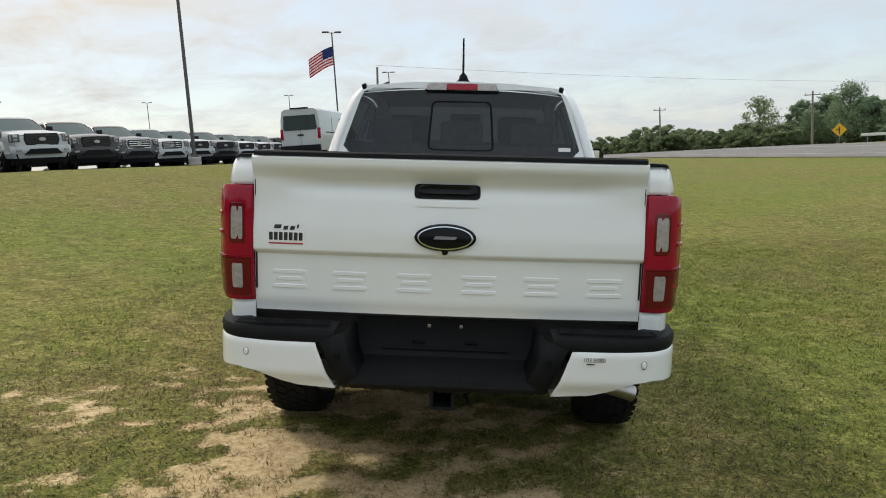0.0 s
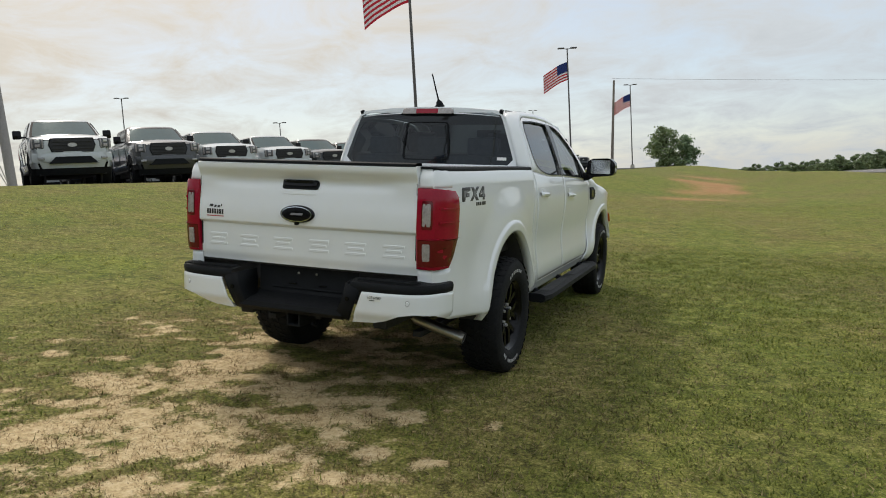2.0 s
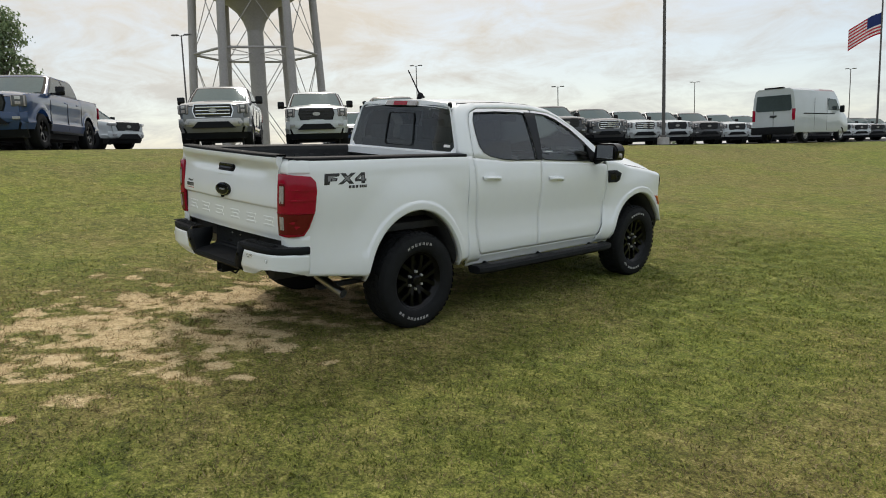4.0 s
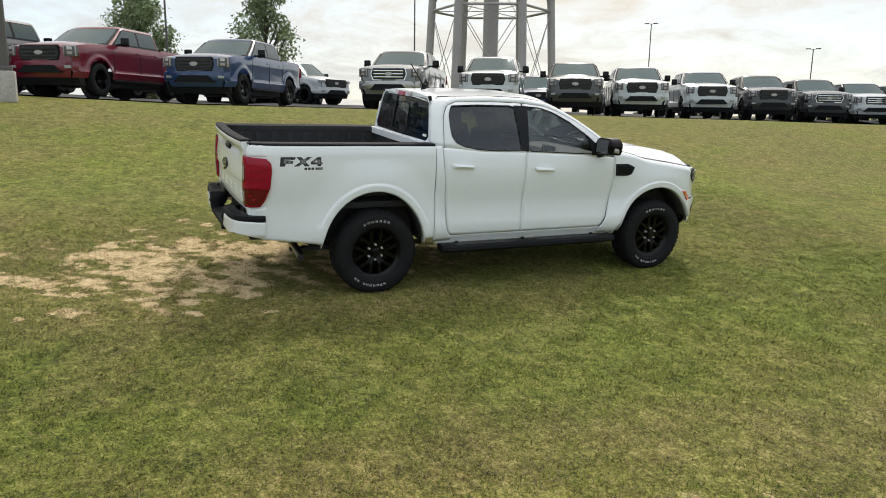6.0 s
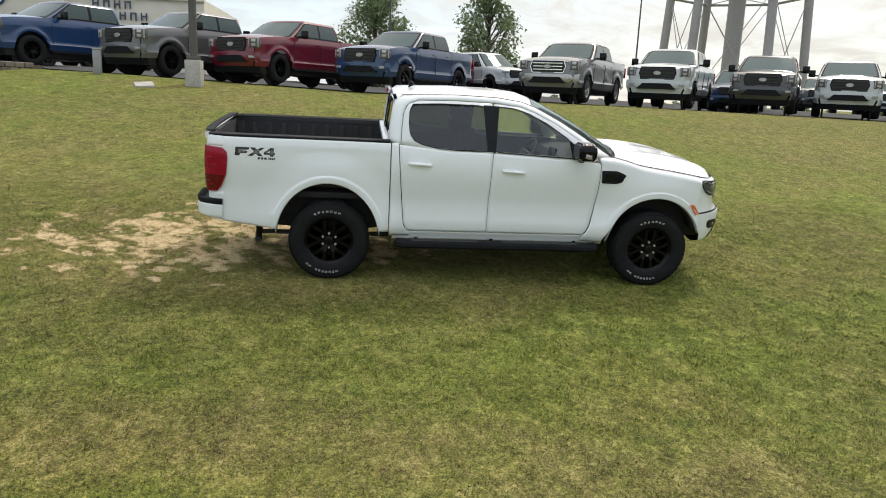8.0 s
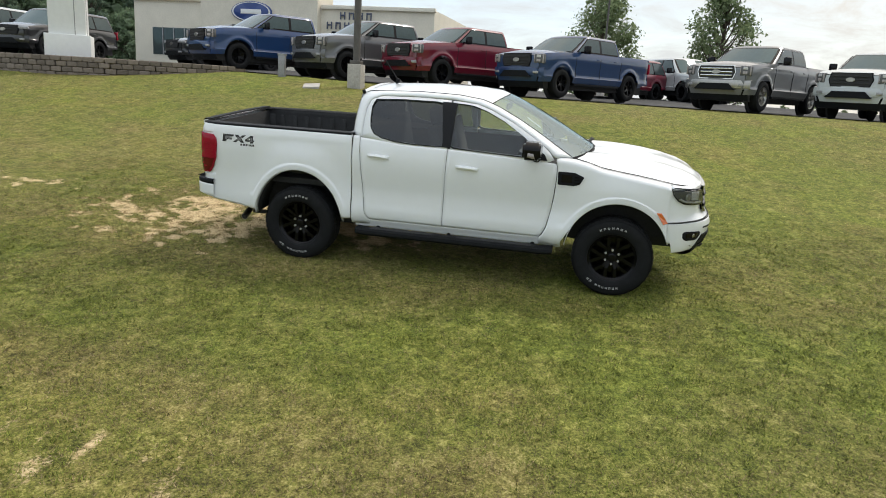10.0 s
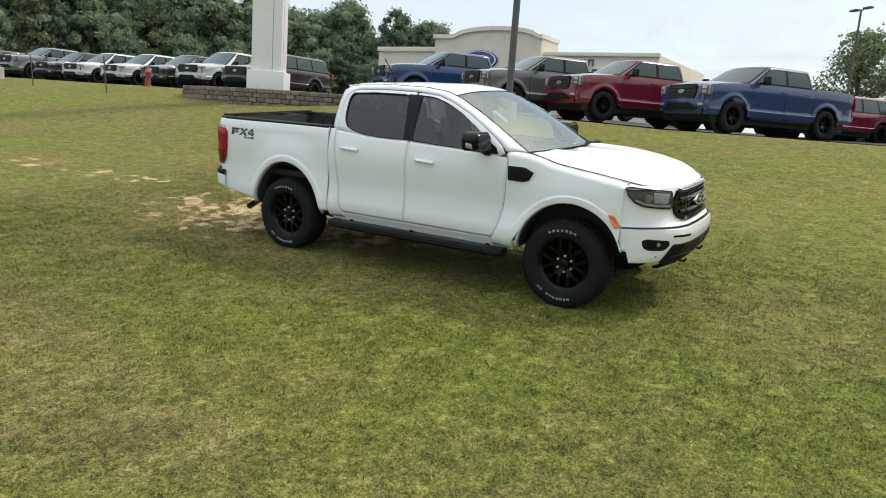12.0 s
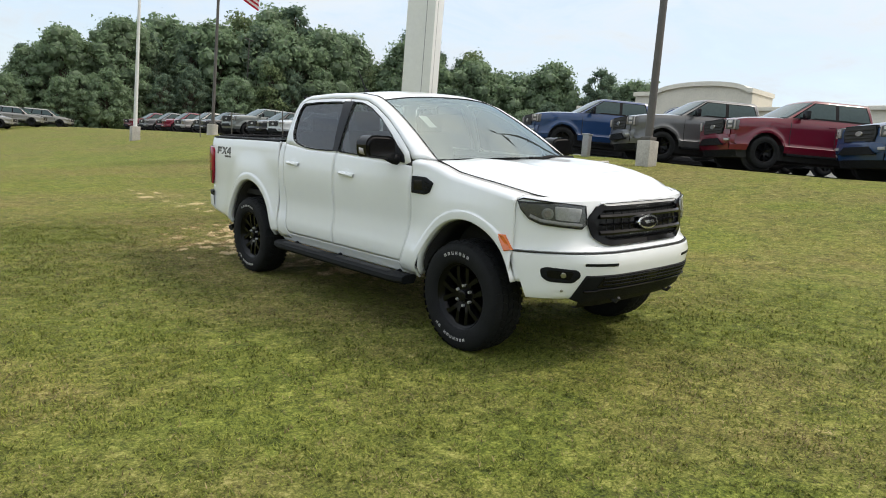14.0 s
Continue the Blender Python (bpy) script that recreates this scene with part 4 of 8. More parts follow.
ROW = "pickups parked along the lot's edge"
FRONT_ROW = (
    (-14.2, -10.3, P_BLUE, "bright blue crew-cab pickup parked at the lot's edge", WHEEL_BLACK, GLOSS_BLACK, None),
    (-14.2, -6.5, P_GREY, "dark grey crew-cab pickup beside a blue one on the lot", WHEEL_BLACK, GLOSS_BLACK, None),
    (-14.2, -3.4, P_RED, "dark red crew-cab pickup with black wheels and grille", WHEEL_BLACK, GLOSS_BLACK, None),
    (-14.2, 0.3, P_NAVY, "dark blue crew-cab pickup parked on the lot", WHEEL_BLACK, GLOSS_BLACK, None),
    (-14.2, 6.0, P_SILVER, "silver crew-cab pickup with a steel bumper and chrome grille", STEEL, CHROME, STEEL),
    (-14.2, 9.5, P_WHITE, "white crew-cab pickup with black grille on the lot", WHEEL_BLACK, GLOSS_BLACK, None),
    (-14.2, 13.0, P_GRAPHITE, "grey crew-cab pickup with dark grille and bumper", WHEEL_BLACK, GLOSS_BLACK, None),
    (-14.2, 16.0, P_WHITE, "white crew-cab pickup with black grille on the lot", WHEEL_BLACK, GLOSS_BLACK, None),
    (-14.2, 19.5, P_WHITE, "white crew-cab pickup with black grille on the lot", WHEEL_BLACK, GLOSS_BLACK, None),
    (-14.2, 22.9, P_BLACK, "black crew-cab pickup with dark wheels on the lot", WHEEL_BLACK, GLOSS_BLACK, None),
    (-14.2, 26.3, P_GRAPHITE, "grey crew-cab pickup with dark grille and bumper", WHEEL_BLACK, CHROME, None),
    (-14.2, 29.6, P_WHITE, "white crew-cab pickup with chrome grille on the lot", STEEL, CHROME, None),
    (-14.2, 33.0, P_WHITE, "white crew-cab pickup with black grille on the lot", WHEEL_BLACK, GLOSS_BLACK, None),
    (-14.2, 36.8, P_GRAPHITE, "grey crew-cab pickup with dark grille and bumper", WHEEL_BLACK, GLOSS_BLACK, None),
    (-14.2, 40.6, P_WHITE, "white crew-cab pickup with black grille on the lot", WHEEL_BLACK, GLOSS_BLACK, None),
    (-14.2, 44.2, P_WHITE, "white crew-cab pickup with black grille on the lot", WHEEL_BLACK, GLOSS_BLACK, None),
    (-14.2, 48.0, P_GRAPHITE, "grey crew-cab pickup with dark grille and bumper", WHEEL_BLACK, GLOSS_BLACK, None),
)
made = {}
for x, y, pm, lab, rim, gm, bm_ in FRONT_ROW:
    key = (pm.name, rim.name, gm.name, bm_.name if bm_ else "")
    if key in made:
        copy_thing(made[key], parked(x, y))
    else:
        made[key] = vehicle("parked_pickup", parked(x, y), pm, lab, "pickup", ROW, PICKUP, rim, gm, bm_)
GREY_PICKUP, WHITE_PICKUP = made[("graphite_car_paint", "wheel_black", "gloss_black", "")], made[("white_car_paint", "wheel_black", "gloss_black", "")]
# second row behind, seen between the first
for x, y in ((-13.0, 52.0), (-12.6, 55.5), (-12.4, 59.0), (-12.2, 62.5), (-12.0, 66.0)):
    copy_thing(WHITE_PICKUP if int(y) % 2 else GREY_PICKUP, parked(x, y))
for k, y in enumerate((22.0, 25.6, 29.2, 33.0, 36.5)):
    copy_thing((WHITE_PICKUP, GREY_PICKUP, WHITE_PICKUP)[k % 3], parked(-30.0, y))

WAGONS = "wagons parked on the far part of the lot"
wag = {}
for x, y, pm, sp, lab, cat in (
        (-24.3, 7.4, P_WHITE, LARGE_WAGON, "large white wagon parked behind the pickups", "suv"),
        (-15.3, -18.9, P_BLACK, LARGE_WAGON, "large black wagon parked behind the tall sign column", "suv"),
        (-15.3, -22.0, P_WHITE, LARGE_WAGON, "large white wagon parked in a row", "suv"),
        (-15.3, -24.6, P_BLACK, WAGON, "black wagon parked in a row", "suv"),
        (-15.3, -27.8, P_WHITE, WAGON, "white wagon parked in a row", "suv"),
        (-15.3, -31.2, P_WHITE, WAGON, "white wagon parked in a row", "suv"),
        (-15.3, -33.9, P_BLACK, WAGON, "black wagon parked in a row", "suv"),
        (-15.3, -37.6, P_GREYGREEN, PICKUP, "grey-green pickup parked in the wagons' row", "pickup"),
        (-15.3, -42.4, P_BLACK, WAGON, "black wagon parked in a row", "suv"),
        (-15.3, -46.0, P_TAN, WAGON, "light grey wagon parked in a row", "suv"),
        (-15.3, -50.0, P_RED, WAGON, "dark red wagon parked in a row", "suv"),
        (-15.3, -54.0, P_GREY, WAGON, "grey wagon parked in a row", "suv"),
        (-15.3, -58.0, P_RED, WAGON, "dark red wagon parked in a row", "suv"),
        (-20.0, -15.0, P_BLACK, LARGE_WAGON, "large black wagon parked behind the tall sign column", "suv"),
        (-30.5, -17.5, P_BLACK, PICKUP, "black pickup parked before the showroom", "pickup"),
        (-36.0, -22.0, P_BLACK, WAGON, "black wagon parked before the showroom", "suv"),
        (-19.0, 14.6, P_NAVY, WAGON, "dark blue wagon parked behind the pickups", "suv"),
        (-22.5, 2.2, P_RED, WAGON, "dark red wagon parked behind the pickups", "suv"),
        (-26.5, 4.0, P_BLACK, WAGON, "black wagon parked behind the pickups", "suv"),
        (-24.0, -2.0, P_SILVER, WAGON, "silver wagon parked behind the pickups", "suv"),
        (-25.0, -6.0, P_WHITE, WAGON, "white wagon parked behind the pickups", "suv"),
        (-25.0, -10.0, P_GREY, WAGON, "grey wagon parked behind the pickups", "suv"),
        (-31.0, 6.5, P_RED, WAGON, "dark red wagon parked behind the pickups", "suv")):
    key = (pm.name, sp["length"], cat)
    spot = parked(x, y, -88.0 if y < -18.5 and x > -20 else (-62.0 if y == 7.4 else HEADING))
    if key in wag:
        copy_thing(wag[key], spot)
    else:
        wag[key] = vehicle("parked_pickup" if cat == "pickup" else "parked_wagon", spot, pm, lab, cat, WAGONS, sp)
for x, y in ((-9.0, -70.0), (-12.0, -72.5), (-15.0, -75.0), (-6.3, -67.5)):
    copy_thing(wag[("light_grey_car_paint", 4.75, "suv")], pose(x, y, float(ground_height(x, y)), 0, 0, 62))


def delivery_van(m):
    van = thing("delivery_van", m, "white high-roofed delivery van parked with its rear to the lawn", "van")
    sec = ((-1.0, 0.45), (-1.03, 0.62), (-1.03, 1.35), (-0.98, 2.05), (-0.90, 2.40), (-0.74, 2.50), (0.74, 2.50), (0.90, 2.40), (0.98, 2.05), (1.03, 1.35), (1.03, 0.62), (1.0, 0.45))
    P = []
    for y, sx, sz, z0 in ((0.0, 0.985, 0.985, 0.02), (0.05, 1, 1, 0), (4.2, 1, 1, 0), (4.75, 0.97, 0.80, 0.0), (5.2, 0.94, 0.53, 0), (5.9, 0.86, 0.42, 0)):
        P.append([(x * sx, y, 0.45 + (z - 0.45) * sz + z0) for x, z in sec])
    v, f = sheet(np.array(P), out=(0, 3, 1.3))
    n = len(sec)
    f = list(f) + [tuple(range(n)), tuple(reversed(range(5 * n, 6 * n)))]
    link("body", v, f, P_WHITE, van)
    part("rear_window", prism([(-0.86, 1.55), (-0.80, 2.18), (0.80, 2.18), (0.86, 1.55), (0.78, 1.46), (-0.78, 1.46)], -0.02, 0.03), FAR_GLASS, van)
    block("door_seam", (0, -0.004, 1.25), (0.012, 0.02, 1.4), DARK, van, 0.001)
    block("roof_lamp", (0, 0.05, 2.52), (0.9, 0.16, 0.07), BLACK_PLASTIC, van, 0.02)
    block("rear_bumper", (0, -0.06, 0.56), (2.0, 0.22, 0.34), BLACK_PLASTIC, van, 0.04)
    block("number_plate", (0, -0.02, 1.22), (0.32, 0.02, 0.09), DECAL_BLACK, van, 0.004)
    for s in (-1, 1):
        block("tail_lamp", (s * 0.95, 0.02, 1.28), (0.14, 0.1, 0.52), RED_LENS, van, 0.02)
        for y in (1.15, 4.9):
            tyre_and_rim(van, s * 0.87, y, 0.36, 0.36, 0.24, s, STEEL)
        part("side_window", prism([(3.35, 1.45), (3.4, 2.05), (4.15, 2.02), (4.65, 1.48)], s * 1.02, s * 0.975, "x"), FAR_GLASS, van)
        block("side_rail", (s * 1.035, 2.4, 1.32), (0.02, 3.2, 0.05), BLACK_PLASTIC, van, 0.005)
        block("mirror", (s * 1.2, 4.45, 1.55), (0.2, 0.12, 0.34), BLACK_PLASTIC, van, 0.04)
        block("door_seam", (s * 1.028, 3.2, 1.3), (0.012, 0.012, 1.5), DARK, van, 0.001)
        block("door_seam", (s * 1.028, 1.9, 1.3), (0.012, 0.012, 1.5), DARK, van, 0.001)
    part("windscreen", prism([(-0.8, 1.5), (-0.72, 2.2), (0.72, 2.2), (0.8, 1.5)], 4.76, 4.95), FAR_GLASS, van)
    return van


delivery_van(pose(-8.4, 31.2, float(lerp(LOT_LEVEL, 31)) + 0.04, 0, 0, -6))

# ---- poles, flags


def lamp_pole(x, y, height, label, base=0.6, flag=False, heads=2, turn=0.0, radius=0.09, mat=POLE_BRONZE, square=False):
    z0 = float(ground_height(x, y)) - 0.05
    pole = thing("lamp_pole", pose(x, y, z0, 0, 0, turn), label, "lamp pole")
    v, f = tube([(0, 0, 0.0), (0, 0, height)], [radius, radius * 0.7], 12)
    link("shaft", v, f, mat, pole)
    if square:
        block("concrete_base", (0, 0, base / 2), (0.40, 0.40, base), CONCRETE, pole, 0.03)
        block("base_cover", (0, 0, base + 0.05), (0.3, 0.3, 0.10), mat, pole, 0.02)
    elif base:
        v, f = revolve(((0, 0.30), (base, 0.29), (base + 0.02, 0.27), (base + 0.02, 0.02)), 20, "z")
        link("concrete_base", v, [tuple(reversed(q)) for q in f], CONCRETE, pole)
        block("base_cover", (0, 0, base + 0.07), (0.3, 0.3, 0.12), mat, pole, 0.02)
    for k in range(heads):
        s = 1 if k == 0 else -1
        arm = link("arm", *tube([(0, 0, height - 0.1), (s * 0.35, 0, height)], 0.035, 8), mat, pole)
        block("lamp_head", (s * 0.62, 0, height + 0.02), (0.62, 0.34, 0.12), mat, pole, 0.03)
    return pole


def flag(x, y, z, turn, size=1.75):
    """Striped flag with a blue canton that streams down from its pole in a light wind."""
    f = thing("flag", pose(x, y, z, 0, 0, turn), "red and white striped flag with a blue canton", "flag")
    nx, nz = 26, 13
    length = size * 1.7

    def at(u, w):
        drop = 0.42 * u * length * (0.5 + 0.5 * u)
        return (0.05 + u * length * 0.80, 0.16 * math.sin(u * 9 + w * 1.4) * u ** 0.7, -w * size - drop + 0.05 * math.sin(u * 7) * u)
    for k in range(nz):
        u0 = 0.42 if k < 7 else 0.0
        P = [[at(u, w) for u in np.linspace(u0, 1, nx)] for w in (k / nz, (k + 1) / nz)]
        v, fc = sheet(np.array(P))
        link("stripe", v, fc, FLAG_RED if k % 2 == 0 else FLAG_WHITE, f)
    P = [[at(u, w) for u in np.linspace(0, 0.42, 12)] for w in np.linspace(0, 7 / nz, 8)]
    v, fc = sheet(np.array(P))
    link("canton", v, fc, FLAG_BLUE, f)
    pts = []
    for i in range(5):
        for j in range(6):
            c = np.array(at(0.035 + 0.07 * j, 0.05 + 0.1 * i))
            pts.append(([c + np.array((dx, -0.012, dz)) for dx, dz in ((-0.04, -0.04), (0.04, -0.04), (0.04, 0.04), (-0.04, 0.04))], [(0, 1, 2, 3)]))
    link("star_dots", *merge(*pts), FLAG_WHITE, f, smooth=False)
    return f


def cloth(name, c):
    m = leaf_material(name, c, c)
    return m


FLAG_RED, FLAG_WHITE, FLAG_BLUE = cloth("flag_red", (0.42, 0.025, 0.04)), cloth("flag_white", (0.62, 0.60, 0.60)), cloth("flag_blue", (0.025, 0.04, 0.14))

lamp_pole(-12.0, -4.0, 11.6, "tall bronze lamp pole on a square concrete base in the lawn", 0.70, square=True, radius=0.105)
FLAG_TURN = 200.0
for x, y, h in ((-13.2, 29.7, 12.1), (-13.2, 66.2, 12.1), (-12.3, 103.0, 12.1)):
    lamp_pole(x, y, h, "tall dark lamp pole that flies a flag", 0.5, turn=25)
    flag(x, y, float(ground_height(x, y)) + h - 1.35, FLAG_TURN)
for x, y, h in ((-74.6, 69.0, 13.2), (-60.0, 26.5, 11.6), (-60.0, 84.0, 9.5), (-62.7, 132.5, 12.6), (-36.9, 139.6, 12.9), (-11.8, -31.5, 11.6), (-48.0, 2.5, 9.0), (-36.2, -79.7, 13.2)):
    lamp_pole(x, y, h, "slim dark lamp pole of the car lot", 0.6, turn=40)


def flag_pole(x, y, height):
    z0 = float(ground_height(x, y)) - 0.05
    p = thing("flag_pole", pose(x, y, z0), "tall white flag pole on a pale concrete block", "flag pole")
    v, f = tube([(0, 0, 0.3), (0, 0, height)], [0.10, 0.05], 14)
    link("shaft", v, f, POLE_WHITE, p)
    block("concrete_base", (0, 0, 0.38), (0.42, 0.42, 0.76), CONCRETE, p, 0.03)
    return p


flag_pole(-7.7, -31.4, 12.0)
flag(-11.8, -31.5, 11.5, 139, 1.6)


def wood_pole(x, y, height, lean=0.0, arms=0):
    z0 = float(ground_height(x, y)) - 0.1
    p = thing("utility_pole", pose(x, y, z0, 0, lean, 0), "weathered wooden utility pole", "utility pole")
    link("shaft", *tube([(0, 0, 0), (0, 0, height)], [0.17, 0.11], 10), WOOD_POLE, p)
    for k in range(arms):
        block("crossarm", (0, 0, height - 0.5 - 1.2 * k), (2.2, 0.12, 0.12), WOOD_POLE, p, 0.01)
        for dx in (-0.95, 0.95):
            link("insulator", *tube([(dx, 0, height - 0.45 - 1.2 * k), (dx, 0, height - 0.22 - 1.2 * k)], 0.05, 8), GALV, p)
    return p


wood_pole(-10.85, 76.0, 9.8, 3.0)
wood_pole(33.2, 128.0, 8.2, 0, 1)
wood_pole(46.5, 98.3, 7.4, 0, 3)
wire_run = [(-10.5 + 80.5 * t, 76 + 41.5 * t, 10.9 - 3.1 * t - 0.5 * 4 * t * (1 - t)) for t in np.linspace(0, 1, 20)]
tagged(link("overhead_wire", *tube(wire_run, 0.014, 5, False), GALV), "thin dark overhead wire between wooden poles", "cable")

# ---- water tower


def water_tower(x, y, z0):
    t = thing("water_tower", pose(x, y, z0) @ Matrix.Scale(1.331, 4), "pale grey steel water tower on splayed tubular legs", "water tower")
    R0, R1, zt = 7.5, 6.3, 24.0
    n = 6
    for k in range(n):
        a = 2 * math.pi * k / n
        link("leg", *tube([(R0 * math.cos(a), R0 * math.sin(a), 0), (R1 * math.cos(a), R1 * math.sin(a), zt)], [0.46, 0.44], 16), TOWER, t)
    link("riser", *tube([(0, 0, 0), (0, 0, 16.5)], 0.88, 24), TOWER, t)
    prof = [(14.6, 0.90), (15.6, 1.25), (16.6, 1.9), (17.4, 2.8)] + [(17.6 + 6.0 * (1 - math.cos(q)), 2.7 + 4.4 * math.sin(q)) for q in np.linspace(0.1, math.pi / 2, 9)] + [(27.0, 7.1), (31.0, 5.6), (33.2, 2.6), (33.8, 0.01)]
    v, f = revolve(prof, 40, "z")
    link("tank", v, [tuple(reversed(q)) for q in f], TOWER, t)

    def legat(k, z):
        a = 2 * math.pi * k / n
        r = R0 + (R1 - R0) * z / zt
        return (r * math.cos(a), r * math.sin(a), z)
    for zr in (12.0,):
        for k in range(n):
            link("ring_strut", *tube([legat(k, zr), legat(k + 1, zr)], 0.14, 8), TOWER, t)
    for k in range(n):
        for z1, z2 in ((0.5, 12.0), (12.0, 22.0)):
            for p, q in ((k, k + 1), (k + 1, k)):
                link("tie_rod", *tube([legat(p, z1), legat(q, z2)], 0.045, 5, False), TOWER, t)
        link("tie_rod", *tube([legat(k, 12.0), (0, 0, 12.0)], 0.05, 5, False), TOWER, t)
    return t


water_tower(-93.5, 53.7, 0.92)

# ---- pylon, planter wall, small fixtures of the bank


def sign_column(x, y):
    z0 = 1.95
    p = thing("sign_column", pose(x, y, z0 - 0.3, 0, 0, 34), "tall square white-clad column of a roadside sign", "sign column")
    part("column", box_bm(bmesh.new(), (0, 0, 6.0), (0.98, 0.98, 12.0), 0.02), PANEL_WHITE, p)
    part("plinth", box_bm(bmesh.new(), (0, 0, 0.68), (1.22, 1.22, 0.8), 0.03), PANEL_WHITE, p)
    for s in (-1, 1):
        block("corner_seam", (0.2, s * 0.492, 6.0), (0.02, 0.01, 11.9), GALV, p, 0.001)
        block("corner_seam", (s * 0.492, 0.2, 6.0), (0.01, 0.02, 11.9), GALV, p, 0.001)
    return p


sign_column(-11.15, -12.67)


WALL_LINE = ((-13.4, -8.6), (-12.4, -9.1), (-11.4, -9.9), (-10.6, -11.0), (-10.2, -12.4), (-10.2, -14.6), (-10.6, -16.2), (-11.6, -17.2))


def block_wall():
    w = thing("retaining_wall", pose(0, 0, 0), "curved low retaining wall of rough brown concrete blocks", "retaining wall")
    pts = np.array(WALL_LINE)
    d = np.r_[0, np.cumsum(np.linalg.norm(np.diff(pts, axis=0), axis=1))]
    bm = box_bm(bmesh.new(), (0, 0, 0), (0.285, 0.24, 0.142), 0.018, seg=1)
    me = bpy.data.meshes.new("block")
    bm.to_mesh(me)
    bm.free()
    me.materials.append(BLOCK)
    rng = random.Random(5)
    for c in range(5):
        s = 0.14 + (c % 2) * 0.15
        while s < d[-1]:
            x, y = np.interp(s, d, pts[:, 0]), np.interp(s, d, pts[:, 1])
            x2, y2 = np.interp(s + 0.1, d, pts[:, 0]), np.interp(s + 0.1, d, pts[:, 1])
            ob = new("block", me)
            ob.parent = w
            ob.matrix_basis = pose(x, y, 1.44 + 0.15 * c, rng.uniform(-1, 1), rng.uniform(-1, 1), math.degrees(math.atan2(y2 - y, x2 - x)) + rng.uniform(-2, 2))
            s += 0.295
    fill = [tuple(p) for p in pts] + [(-14.2, -17.2), (-14.2, -8.6)]
    part("planter_soil", prism(fill, 1.3, 2.06, "z"), BARK, w)
    return w


block_wall()


def hydrant(x, y):
    h = thing("fire_hydrant", pose(x, y, float(ground_height(x, y)) - 0.03), "faded red fire hydrant standing in the lawn", "fire hydrant")
    v, f = revolve(((0.0, 0.17), (0.06, 0.17), (0.07, 0.12), (0.55, 0.11), (0.56, 0.155), (0.62, 0.155), (0.64, 0.13), (0.75, 0.10), (0.82, 0.04), (0.88, 0.035), (0.885, 0.001)), 20, "z")
    link("barrel", v, [tuple(reversed(q)) for q in f], HYDRANT_RED, h)
    for a, b in (((-0.22, 0, 0.46), (0.22, 0, 0.46)), ((0, 0, 0.44), (0, 0.22, 0.44))):
        link("nozzle", *tube([a, b], 0.065, 14), HYDRANT_RED, h)
    return h


hydrant(-13.0, -21.7)
cab_box = thing("utility_cabinet", pose(-12.9, -6.7, float(ground_height(-12.9, -6.7)) - 0.02, 0, 0, 12), "small grey metal utility pedestal in the lawn", "utility box")
block("housing", (0, 0, 0.32), (0.22, 0.20, 0.66), GALV, cab_box, 0.02)
block("cap", (0, 0, 0.66), (0.25, 0.23, 0.05), GALV, cab_box, 0.015)
slab = thing("concrete_slab", pose(-11.4, -5.1, float(ground_height(-11.4, -5.1)), 4, 8, 20), "small pale concrete slab lying in the turf", "slab")
block("slab", (0, 0, 0.01), (0.7, 0.45, 0.06), CONCRETE, slab, 0.01)
for x, y, h in ((-10.3, -29.4, 1.25), (-10.3, -25.6, 1.3), (-10.0, -20.0, 1.4)):
    st = thing("metal_stake", pose(x, y, float(ground_height(x, y)) - 0.05, 2, 3, 0), "thin dark metal stake driven into the lawn", "stake", "stakes along the lawn")
    link("rod", *tube([(0, 0, 0), (0, 0, h)], 0.025, 8), POLE_BRONZE, st)

# ---- showroom behind the lot


